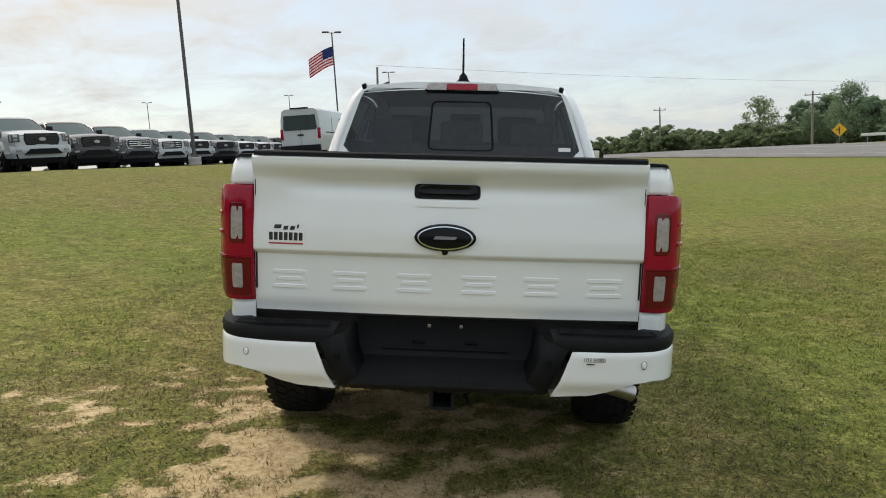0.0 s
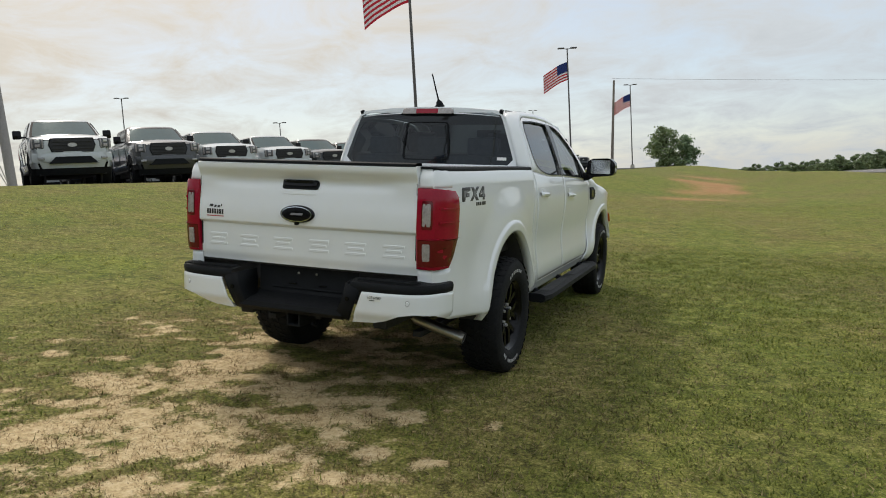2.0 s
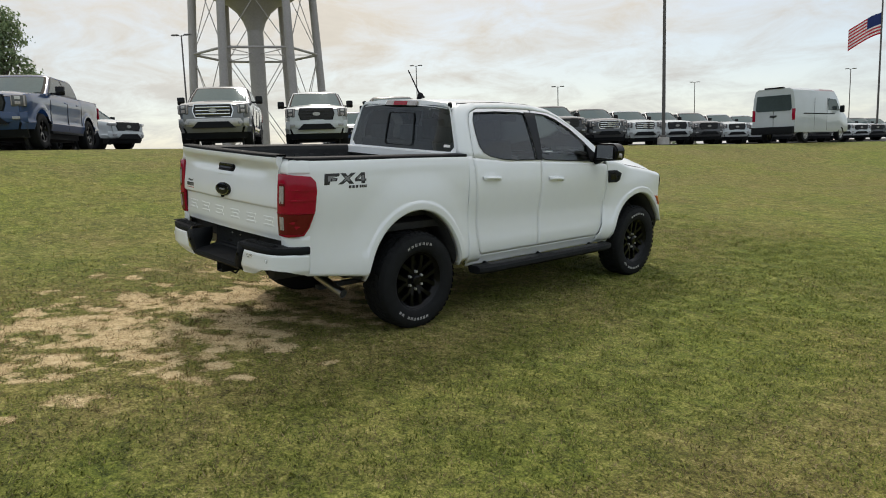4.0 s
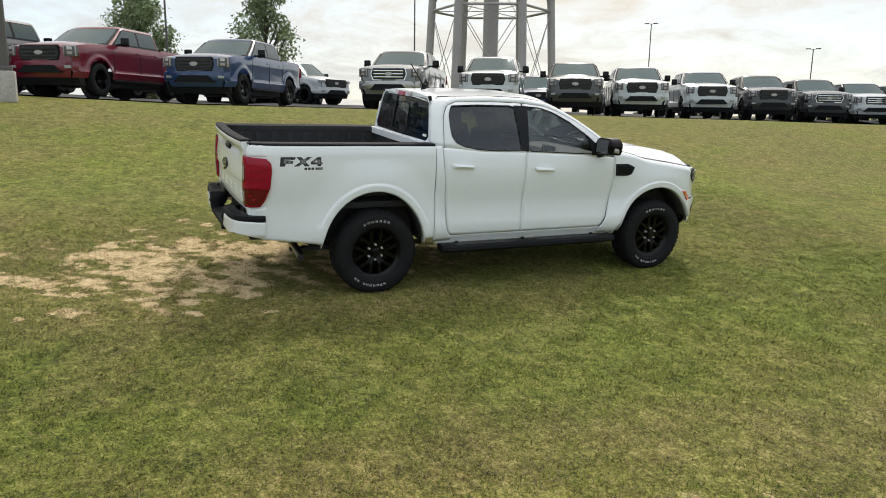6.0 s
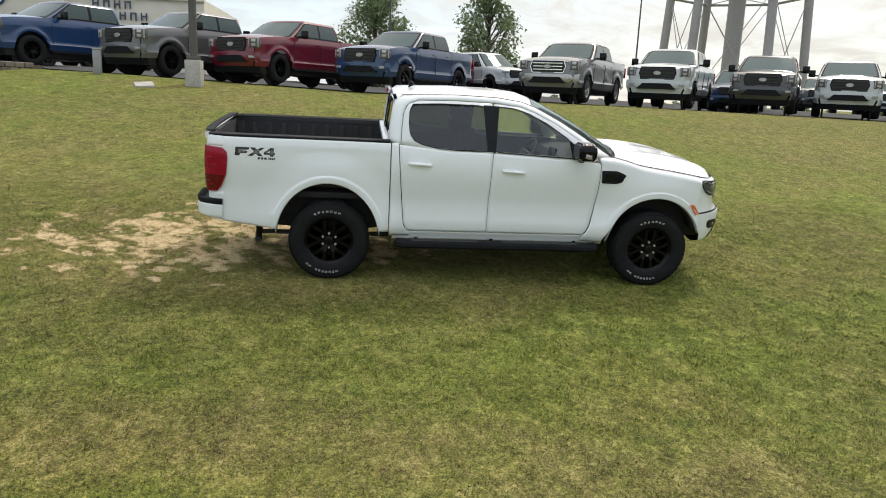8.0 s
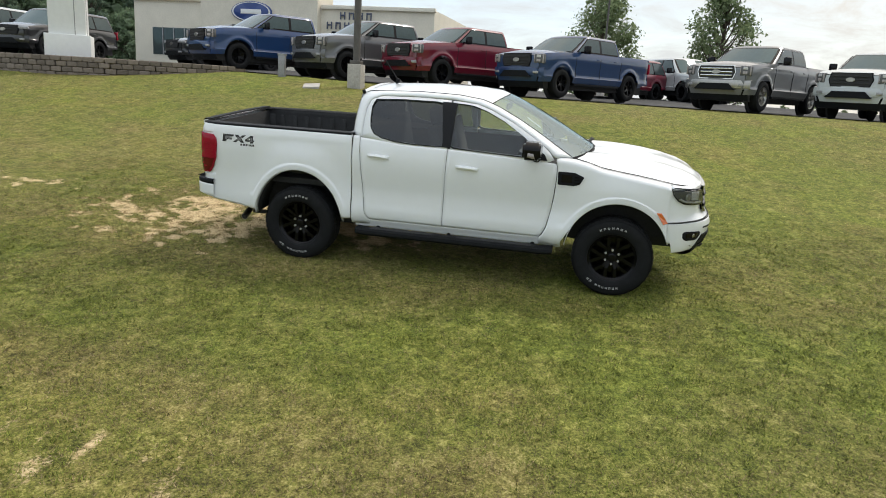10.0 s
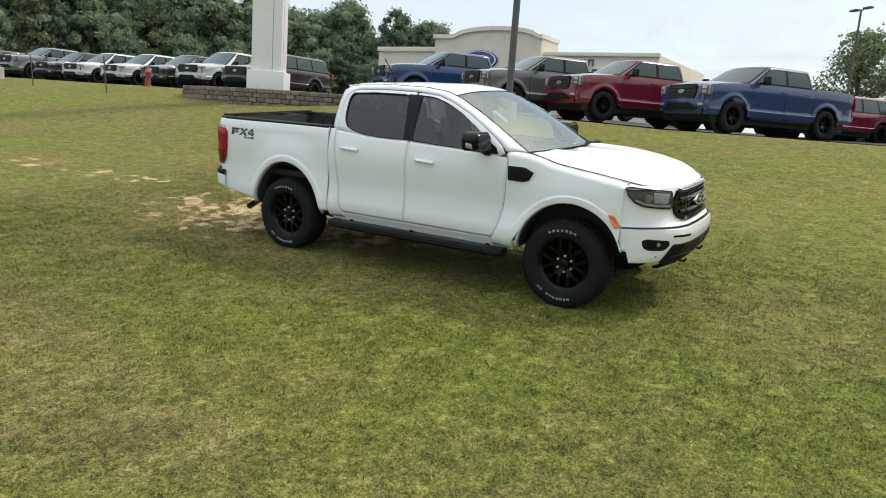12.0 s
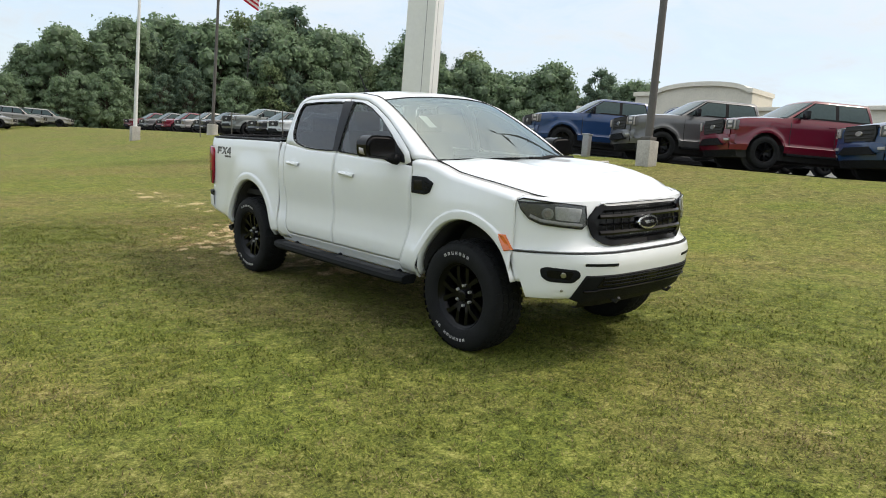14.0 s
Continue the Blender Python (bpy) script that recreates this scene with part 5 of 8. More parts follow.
def showroom():
    b = thing("showroom_building", pose(-58.0, -29.0, 2.0), "cream stucco car showroom with an arched parapet and sign panels", "showroom")
    part("wall", box_bm(bmesh.new(), (-9, 0.55, 3.4), (18, 30.9, 6.8), 0.05), STUCCO, b)
    part("roof", box_bm(bmesh.new(), (-9, 0.55, 6.83), (17.4, 30.2, 0.2), 0.02), CONCRETE, b)
    arch = [(-7.0, -0.0), (-7.0, 8.2), (-4.6, 8.2)] + [(4.4 * math.sin(q), 8.2 + 0.75 * math.cos(q)) for q in np.linspace(-1.2, 1.2, 13)] + [(4.6, 8.2), (5.0, 8.2), (5.0, 0)]
    part("parapet", prism(arch, -3.0, 0.9, "x"), STUCCO, b)
    capv = [[(x, y, z) for y, z in [(a[0] * 1.02, a[1] + 0.05) for a in arch[1:-1]]] for x in (-3.1, 1.15)]
    bm = prism([(p[0] * 1.02, p[1] + 0.28) for p in arch[1:-1]] + [(p[0] * 1.02, p[1] - 0.12) for p in reversed(arch[1:-1])], -3.1, 1.15, "x")
    part("parapet_cap", bm, STUCCO_TRIM, b)
    part("cornice", box_bm(bmesh.new(), (0.05, 10.6, 6.75), (0.5, 11.0, 0.35), 0.05), STUCCO_TRIM, b)
    part("cornice", box_bm(bmesh.new(), (0.05, -11.0, 7.1), (0.5, 7.8, 0.45), 0.05), STUCCO_TRIM, b)
    for k in range(5):
        w = part("window", box_bm(bmesh.new(), (0.03, -12.3 + k * 1.2, 3.0), (0.08, 1.1, 2.6), 0.02), FAR_GLASS, b)
        block("mullion", (0.08, -11.7 + k * 1.2, 3.0), (0.08, 0.1, 2.7), GALV, w, 0.01)
    v, f = revolve(((0.0, 0.001), (0.12, 0.001), (0.12, 0.86), (0.0, 1.0)), 40)
    sg = link("oval_sign", [(1.0 + p[0], -1.6 + p[1] * 2.1, 6.0 + p[2] * 0.95) for p in v], f, BLUE_SIGN, b)
    link("sign_rim", [(1.125 + p[0] * 0.1, -1.6 + p[1] * 2.1, 6.0 + p[2] * 0.95) for p in revolve(((0.0, 0.93), (0.1, 0.93), (0.1, 0.86), (0.0, 0.86)), 40)[0]], revolve(((0.0, 0.93), (0.1, 0.93), (0.1, 0.86), (0.0, 0.86)), 40)[1], PANEL_WHITE, sg)
    block("sign_bar", (1.16, -1.6, 6.0), (0.04, 2.1, 0.42), PANEL_WHITE, sg, 0.02)
    # unlettered strokes of the wall sign
    for yy, zz, count in ((7.2, 6.0, 4), (5.9, 5.1, 7)):
        for k in range(count):
            for dy, dz, sy, sz in ((-0.2, 0, 0.12, 0.66), (0.2, 0, 0.12, 0.66), (0, 0.05 + 0.2 * (k % 2), 0.3, 0.13)):
                block("sign_stroke", (0.12, yy + k * 0.86 + dy, zz + dz), (0.1 + 0.006 * (dy == 0), sy, sz), LETTER_BLUE, b, 0.02)
    return b


showroom()

# ---- road furniture

warn = thing("warning_sign", pose(45.5, 88.8, float(ground_height(45.5, 88.8)) - 0.85, 0, 0, 152), "yellow diamond road warning sign with a black symbol", "road sign")
link("post", *tube([(0, 0, 0), (0, 0, 2.6)], 0.04, 8), GALV, warn)
dia = part("panel", prism([(0, 1.7), (0.85, 2.55), (0, 3.4), (-0.85, 2.55)], -0.02, 0.02), SIGN_YELLOW, warn)
block("symbol", (0, 0.03, 2.5), (0.12, 0.02, 0.9), DECAL_BLACK, dia, 0.002)
rail = thing("guard_rail", pose(47.5, 86.5, float(ground_height(47.5, 86.5)), 0, 0, -32), "white steel guard rail along the far side of the highway", "guard rail")
block("beam", (6.0, 0, 0.95), (13.0, 0.08, 0.36), POLE_WHITE, rail, 0.03)
for k in range(7):
    block("post", (0.2 + 1.95 * k, 0.1, 0.45), (0.12, 0.14, 1.1), GALV, rail, 0.01)
block("symbol", (0.14, 0.03, 2.6), (0.4, 0.02, 0.12), DECAL_BLACK, dia, 0.002)

# ---- trees


def leaf_cloud(rng, centres, radii, count, size, squash=0.8):
    """Many small leaves on the outside of uneven clumps, laid like shingles so that each clump has a lit top and a dark foot."""
    c = np.asarray(centres, float)
    r = np.asarray(radii, float)
    w = r ** 2 / (r ** 2).sum()
    pick = rng.choice(len(c), count, p=w)
    d = rng.normal(size=(count, 3)) + np.array((0, 0, 0.25))
    d /= np.linalg.norm(d, axis=1)[:, None]
    lump = 0.80 + 0.34 * np.sin(d[:, 0] * 4.1 + pick * 1.7) * np.sin(d[:, 1] * 4.7 + pick * 2.3) * np.cos(d[:, 2] * 3.9 + pick)
    q = lump * (0.72 + 0.36 * rng.random(count) ** 0.6) + 0.55 * rng.random(count) * (rng.random(count) < 0.24)
    p = c[pick] + d * (r[pick] * q)[:, None] * np.array((1, 1, squash))
    face = d + 0.55 * rng.normal(size=(count, 3)) + np.array((0, 0, 0.25))
    face /= np.linalg.norm(face, axis=1)[:, None]
    a = np.cross(face, rng.normal(size=(count, 3)))
    a /= np.linalg.norm(a, axis=1)[:, None] + 1e-9
    b = np.cross(face, a)
    s = size * (0.55 + 0.9 * rng.random(count))[:, None]
    tri = np.stack([p + a * s * 1.15, p - a * s * 0.6 + b * s * 0.85, p - a * s * 0.7 - b * s * 0.85], 1)
    return tri.reshape(-1, 3), np.arange(count * 3).reshape(-1, 3)


def inner_mass(rng, centres, radii, squash=0.8):
    """Rough inside of each clump in the haze-lightened leaf colour, which stops the sky from showing through a dense
    crown.
    """
    bm = bmesh.new()
    for c, r in zip(centres, radii):
        made = bmesh.ops.create_icosphere(bm, subdivisions=1, radius=1.0, matrix=Matrix.Identity(4))
        for v in made["verts"]:
            k = r * (0.52 + 0.26 * rng.random())
            v.co = Vector((c[0] + v.co.x * k, c[1] + v.co.y * k, c[2] + v.co.z * k * squash))
    return bm


def fast_mesh(name, V, F, mat, parent=None):
    me = bpy.data.meshes.new(name)
    k = F.shape[1]
    me.vertices.add(len(V)), me.loops.add(F.size), me.polygons.add(len(F))
    me.vertices.foreach_set("co", np.ascontiguousarray(V, np.float32).ravel())
    me.loops.foreach_set("vertex_index", np.ascontiguousarray(F, np.int32).ravel())
    me.polygons.foreach_set("loop_start", np.arange(0, F.size, k, dtype=np.int32))
    me.update(calc_edges=True)
    me.materials.append(mat)
    ob = new(name, me)
    if parent is not None:
        ob.parent = parent
    return ob


def tree(m, seed, height, width, label, leaf=LEAF_OAK, leaves=2600, bole=0.25, leaf_size=0.22, clumps=26, open_=0.0, group="", dense_=True, cone=0.0):
    """Tapered trunk, forking limbs and an uneven crown with gaps."""
    rng = np.random.default_rng(seed)
    t = thing("tree", m, label, "tree", group)
    tr = height * 0.022 + 0.05
    lean = rng.normal(size=2) * 0.03 * height
    pts = [(lean[0] * q * q, lean[1] * q * q, height * 0.86 * q) for q in np.linspace(0, 1, 7)]
    pieces = [tube(pts, [tr * (1.15 - 1.05 * q) for q in np.linspace(0, 1, 7)], 8)]
    cen, rad = [], []
    for k in range(clumps):
        q = bole + (0.97 - bole) * (k + 0.5) / clumps
        prof = math.sin(math.pi * min(1.0, (q - bole) / (1 - bole) * 0.80 + 0.17)) ** 0.7
        prof = prof * (1 - cone) + cone * min(1.0, 1.12 - (q - bole) / (1 - bole)) ** 0.9
        a, rr = rng.random() * 2 * math.pi, width / 2 * prof * (0.35 + 0.6 * rng.random())
        base = np.array(pts[min(5, int(q * 5.5))])
        c = np.array((base[0] + math.cos(a) * rr, base[1] + math.sin(a) * rr, height * q))
        cen.append(c)
        rad.append(width * (0.085 + 0.095 * rng.random()) * (1 - open_ * 0.3) * (1.0 if dense_ else 1.15 - 0.45 * cone * q))
        st = np.array((pts[0][0] + lean[0] * q * 0.5, pts[0][1] + lean[1] * q * 0.5, max(height * bole * 0.7, height * (q - 0.22))))
        mid = (st + c) / 2 + np.array((0, 0, -0.04 * height * rng.random()))
        pieces.append(tube([st, mid, c], [tr * 0.42 * (1.1 - q * 0.6), tr * 0.28 * (1.1 - q * 0.6), tr * 0.08], 5, False))
    link("trunk", *merge(*pieces), BARK, t)
    v, f = leaf_cloud(rng, cen, rad, leaves, leaf_size)
    fast_mesh("crown", v, f, leaf, t)
    if dense_:
        part("inner_foliage", inner_mass(rng, cen, rad), LEAF_INNER, t, smooth=False)
    return t


def on_ground(x, y, turn=0.0, scale=1.0):
    return pose(x, y, float(ground_height(x, y)) - 0.1, 0, 0, turn) @ Matrix.Diagonal((scale, scale, scale, 1))


tree(on_ground(-73.0, 2.2), 3, 11.2, 8.8, "young broad-leaved tree behind the parked pickups", LEAF_LIGHT, 13000, 0.03, 0.135, 64, 0.0, dense_=False, cone=0.4)
tree(on_ground(-66.0, 13.2), 4, 13.4, 8.6, "pointed young tree behind the parked pickups", LEAF_LIGHT, 10500, 0.04, 0.135, 66, 0.0, dense_=False, cone=0.8)
tree(on_ground(-7.6, 106.0), 5, 6.0, 6.2, "small bushy tree on the crest of the lawn", LEAF_LIGHT, 5200, 0.03, 0.15, 40, 0.0, dense_=False, cone=0.4)
tree(on_ground(-5.6, 108.0), 6, 4.6, 4.6, "small dark bushy tree on the crest of the lawn", LEAF_OAK, 3200, 0.03, 0.15, 26, 0.0, dense_=False, cone=0.3)

# woods behind the lot and across the road: how high they stand above the horizon, by direction
oak = tree(on_ground(-52, -83), 11, 17, 12, "tall leafy tree at the edge of dense woods", LEAF_OAK, 9500, 0.03, 0.21, 120, 0.25, group="woods behind the lot")
pine = tree(on_ground(-60, -76), 12, 19, 8, "tall dark pine in dense woods", LEAF_PINE, 7500, 0.22, 0.19, 100, 0.3, group="woods behind the lot")
scrub = tree(on_ground(-44, -86), 13, 12, 10, "low leafy tree at the edge of dense woods", LEAF_OAK, 7000, 0.02, 0.21, 90, 0.2, group="woods behind the lot")
airy = tree(on_ground(-66, -70), 14, 16, 9, "light airy tree rising out of the woods", LEAF_LIGHT, 7000, 0.12, 0.19, 80, 0.2, group="woods behind the lot", dense_=False, cone=0.4)
rng_w = np.random.default_rng(77)
WOODS = ((205, 3.0), (211, 4.0), (213, 6.5), (215, 8.2), (217, 9.4), (219, 8.7), (221, 9.7), (224, 8.6), (227, 9.9), (231, 9.6), (233.5, 10.0), (235.7, 7.4), (238.7, 11.3), (243, 11.2), (248, 9.2), (252, 9.4), (257, 8.3), (261, 6.2), (266, 5.6), (275, 5.2))
for k in range(90):
    q = (k % 30 + 0.8 * rng_w.random()) / 30
    row = k // 30
    deg = 206 + 64 * q
    a = radians(deg)
    d = 90 + row * 6.5 + rng_w.random() * 5
    want = d * math.tan(radians(float(lerp(WOODS, deg)))) - 1.2
    kind = rng_w.random()
    src, tall = ((oak, 17.5), (pine, 19.0), (scrub, 12.5), (airy, 16.0))[0 if kind < 0.40 else (1 if kind < 0.68 else (2 if kind < 0.86 else 3))]
    s = want / tall * (0.80 + 0.24 * rng_w.random()) * (0.62 if row == 0 else 1.0)
    copy_thing(src, on_ground(4.2 + d * math.cos(a), 6.7 + d * math.sin(a), rng_w.random() * 360, max(0.3, s)))
far_oak = tree(on_ground(66, 180, 0, 0.38), 31, 17, 13, "leafy tree in a distant line of woods", LEAF_LIGHT, 3600, 0.03, 0.36, 44, 0.2, group="distant woods")
far_scrub = tree(on_ground(55, 186, 0, 0.5), 32, 12.5, 12, "low leafy tree in a distant line of woods", LEAF_LIGHT, 3200, 0.02, 0.34, 38, 0.2, group="distant woods")
oak2 = tree(on_ground(54, 103, 0, 0.5), 21, 17, 14, "large leafy roadside tree across the highway", LEAF_OAK, 9000, 0.12, 0.20, 80, 0.0, group="trees across the highway", dense_=False, cone=0.25)
tree(on_ground(47, 118), 22, 8.3, 7.4, "half-bare spreading tree across the highway", LEAF_LIGHT, 2600, 0.22, 0.15, 46, 0.75, group="trees across the highway", dense_=False)
FAR_WOODS = ((20, 3.6, 120), (50, 3.6, 115), (61, 3.5, 118), (63.6, 4.0, 120), (66, 3.7, 122), (66.7, 2.4, 126), (67.4, 1.9, 116), (70.8, 1.8, 121), (72.4, 1.5, 126), (74.7, 2.2, 133), (76.4, 2.4, 139), (78.4, 1.9, 148), (79.8, 1.5, 155), (81.6, 1.0, 166), (84.7, 0.6, 190), (90, 0.25, 250))
for k in range(112):
    deg = 54 + 13 * (k + 0.7 * rng_w.random()) / 27 if k < 27 else 67 + 23 * (k - 27 + 0.7 * rng_w.random()) / 85
    a = radians(deg)
    d = float(np.interp(deg, [r[0] for r in FAR_WOODS], [r[2] for r in FAR_WOODS])) + rng_w.random() * 12
    want = d * math.tan(radians(float(np.interp(deg, [r[0] for r in FAR_WOODS], [r[1] for r in FAR_WOODS])))) + 1.3
    src, tall = ((oak2, 17.5), (scrub, 12.5), (oak2, 17.5))[k % 3] if deg < 67 else ((far_oak, 17.5), (far_scrub, 12.5), (far_oak, 17.5))[k % 3]
    x_, y_ = 0.2 + d * math.cos(a), -3.7 + d * math.sin(a)
    s = max(0.2, (want - float(ground_height(x_, y_))) / tall * (0.92 + 0.32 * rng_w.random()) * (0.6 if src is scrub else 1.0))
    copy_thing(src, on_ground(x_, y_, rng_w.random() * 360, s) @ Matrix.Diagonal((1.35, 1.35, 1, 1)) if deg > 67 else on_ground(x_, y_, rng_w.random() * 360, s))
# low line of woods beyond the lot
for k in range(60):
    deg = 112 + 93 * (k + 0.7 * rng_w.random()) / 60
    a, d = radians(deg), 205 + rng_w.random() * 25
    src, tall = ((far_oak, 17.5), (far_scrub, 12.5))[int(rng_w.random() * 2)]
    s = (d * math.tan(radians(1.15)) - 0.4) / tall * (0.75 + 0.4 * rng_w.random())
    copy_thing(src, on_ground(d * math.cos(a), d * math.sin(a), rng_w.random() * 360, s) @ Matrix.Diagonal((1.8, 1.8, 1, 1)))

# ---- the white pickup. Its own space: origin on the ground under the rear axle, y forward, x to its right

truck = thing("pickup_truck", pose(0, 0, 0, -0.44, 4.75, 0), "white crew-cab pickup with black wheels, standing on sloping lawn", "pickup")
AXLES = ((-0.01, 0.495, 0.56), (3.25, 0.495, 0.518))   # y, half width and height of the arch over the hub
HUB = 0.385

W_TABLE = ((-1.13, 0.790), (-1.10, 0.806), (-1.07, 0.822), (-1.03, 0.834), (-0.925, 0.846), (-0.6, 0.856), (0, 0.862), (3.2, 0.866), (3.5, 0.868), (3.72, 0.862))
OFF = ((0.38, -0.06), (0.44, -0.035), (0.50, -0.004), (0.58, 0.006), (0.68, -0.006), (0.80, -0.014), (0.92, -0.004), (1.02, 0.004), (1.10, 0.003), (1.18, -0.006), (1.25, -0.018),
       (1.30, -0.034), (1.40, -0.064), (1.50, -0.098), (1.60, -0.136), (1.70, -0.178), (1.76, -0.212), (1.82, -0.26))
OFF_BED = ((0.38, -0.06), (0.44, -0.035), (0.50, -0.006), (0.58, 0.002), (0.70, -0.004), (0.85, -0.008), (1.00, 0.0), (1.12, 0.002), (1.22, -0.006), (1.30, -0.016), (1.345, -0.034), (1.36, -0.05))


def spline(table, x):
    """Smooth curve through a table's points."""
    xs, ys = np.array([p[0] for p in table]), np.array([p[1] for p in table])
    m = np.gradient(ys, xs)
    x = np.clip(np.asarray(x, float), xs[0], xs[-1])
    i = np.clip(np.searchsorted(xs, x) - 1, 0, len(xs) - 2)
    h = xs[i + 1] - xs[i]
    t = (x - xs[i]) / h
    return (2 * t ** 3 - 3 * t ** 2 + 1) * ys[i] + (t ** 3 - 2 * t ** 2 + t) * h * m[i] + (-2 * t ** 3 + 3 * t ** 2) * ys[i + 1] + (t ** 3 - t ** 2) * h * m[i + 1]


def side_x(y, z, off=0.0):
    """Half width of the body side at a height, with the swell and lip of the wheel arches."""
    y, z = np.asarray(y, float), np.asarray(z, float)
    x = spline(W_TABLE, y) + np.where(y < 0.585, spline(OFF_BED, z), spline(OFF, z))
    for yc, rx, rz in AXLES:
        rho = np.hypot((y - yc) / rx, (z - HUB) / rz)
        d = (rho - 1) * 0.53
        x = x + 0.012 * (1 - smoothstep(0.056, 0.066, d)) + 0.034 * (1 - smoothstep(0.0, 0.30, d)) * smoothstep(0.3, 0.5, z)
    return x + off


def arch_z(y, low):
    for yc, rx, rz in AXLES:
        q = (y - yc) / rx
        if abs(q) < 1:
            low = max(low, HUB + rz * math.sqrt(1 - q * q))
    return low


def both(name, v, f, mat, parent=None, label="", smooth=True, thick=0.0):
    """The same part on the right and, mirrored, on the left."""
    obs = []
    for k, par in enumerate(parent if isinstance(parent, tuple) else (parent or truck,) * 2):
        ob = link(name, v, f, mat, par, label, smooth, mirror=k == 1)
        if thick:
            s = ob.modifiers.new("thickness", "SOLIDIFY")
            s.thickness, s.offset = thick, -1.0
        obs.append(ob)
    return tuple(obs)


IN = (0, 1.5, 0.9)


def columns(lo, hi, step=0.06):
    ys = set(np.round(np.linspace(lo, hi, max(3, int((hi - lo) / step))), 4))
    for yc, rx, rz in AXLES:
        if lo - 0.6 < yc < hi + 0.6:
            ys = {v for v in ys if abs(v - yc) > rx + 0.004}
            ys |= {round(yc + rx * math.cos(t), 4) for t in np.linspace(0.0, math.pi, 41)}
            ys |= {round(yc + s * (rx + d), 4) for s in (-1, 1) for d in (0.004, 0.05, 0.062, 0.075, 0.11)}
    return np.array(sorted(v for v in ys if lo <= v <= hi))


# bed sides
RAIL = 1.347
cols = np.array(sorted(set(columns(-1.118, 0.568)) | {-1.108, -1.095, -1.08, -1.065, -1.05, -1.03, -1.01}))


def bed_bottom(y):
    return arch_z(y, float(lerp(((-1.12, 0.60), (-1.0, 0.548), (-0.52, 0.487), (0.5, 0.487), (0.57, 0.487)), y)))


P = []
for k in np.linspace(0, 1, 40):
    row = []
    for y in cols:
        zb = bed_bottom(y)
        z = zb + (RAIL - zb) * k
        yy = y + (0.015 * smoothstep(1.25, 1.345, z) if y < -1.0 else 0)
        row.append((side_x(y, z), yy, z))
    P.append(row)
P = np.array(P)
v, f = sheet(P, out=(0, -0.3, 0.9))
bed_side = both("bed_side", v, f, WHITE, thick=0.02)
# inner flange of the arches
for yc, rx, rz in AXLES:
    th = np.linspace(0.34 if yc > 2 else 0.10, math.pi - 0.10, 48)
    ring0 = [(float(side_x(yc + rx * math.cos(t), HUB + rz * math.sin(t))) - 0.003, yc + rx * math.cos(t), HUB + rz * math.sin(t)) for t in th]
    ring1 = [(a - 0.055, yc + (b - yc) * 0.985, HUB + (c - HUB) * 0.985) for a, b, c in ring0]
    ring2 = [(0.55, yc + (b - yc) * 1.02, HUB + (c - HUB) * 1.02) for a, b, c in ring0]
    v, f = sheet(np.array([ring0, ring1]))
    both("arch_flange", v, f, WHITE, thick=0.004)
    v, f = sheet(np.array([ring1, ring2]))
    both("wheel_well", v, f, DARK, thick=0.01)
    v, f = sheet(np.array([ring2, [(0.55, yc + (b - yc) * 0.02, HUB) for a, b, c in ring0]]))
    both("well_wall", v, f, DARK)

# doors, sill, wing
BELT = ((0.60, 1.332), (0.80, 1.318), (1.07, 1.292), (1.5, 1.282), (2.0, 1.262), (2.45, 1.236), (2.62, 1.226))
FRONT_EDGE = ((0.49, 2.500), (0.53, 2.535), (0.60, 2.566), (0.75, 2.598), (0.90, 2.618), (1.10, 2.632), (1.20, 2.628), (1.28, 2.60))
MID_EDGE = ((0.49, 1.532), (0.80, 1.536), (1.1, 1.546), (1.28, 1.554))
REAR_EDGE = ((0.49, 0.775), (0.515, 0.735), (0.56, 0.715), (0.70, 0.700), (1.0, 0.672), (1.2, 0.655), (1.34, 0.648))


def door(y_lo, y_hi):
    P = []
    for k in np.linspace(0, 1, 34):
        row = []
        for u in np.linspace(0, 1, 26):
            y = lerp(y_lo, 0.9) + (lerp(y_hi, 0.9) - lerp(y_lo, 0.9)) * u
            z = 0.497 + (float(lerp(BELT, y)) - 0.497) * k
            a, b = float(lerp(y_lo, z)) + 0.0026, float(lerp(y_hi, z)) - 0.0026
            y = a + (b - a) * u
            row.append((float(side_x(y, z)), y, z))
        P.append(row)
    return sheet(np.array(P), out=IN)


rear_door = both("rear_door", *door(REAR_EDGE, MID_EDGE), WHITE, thick=0.02)
front_door = both("front_door", *door(MID_EDGE, FRONT_EDGE), WHITE, thick=0.02)
P = [[(float(side_x(y, z)) - 0.004, y, z) for y in np.linspace(0.61, 2.72, 40)] for z in np.linspace(0.405, 0.492, 8)]
both("sill", *sheet(np.array(P), out=IN), WHITE, thick=0.015)
# rear cab post below the belt, between bed and rear door
P = [[(float(side_x(max(y, 0.59), z)) - 0.001, y, z) for y in np.linspace(0.577, float(lerp(REAR_EDGE, z)) - 0.004, 6)] for z in np.linspace(0.44, 1.34, 30)]
both("cab_post", *sheet(np.array(P), out=IN), WHITE, thick=0.012)

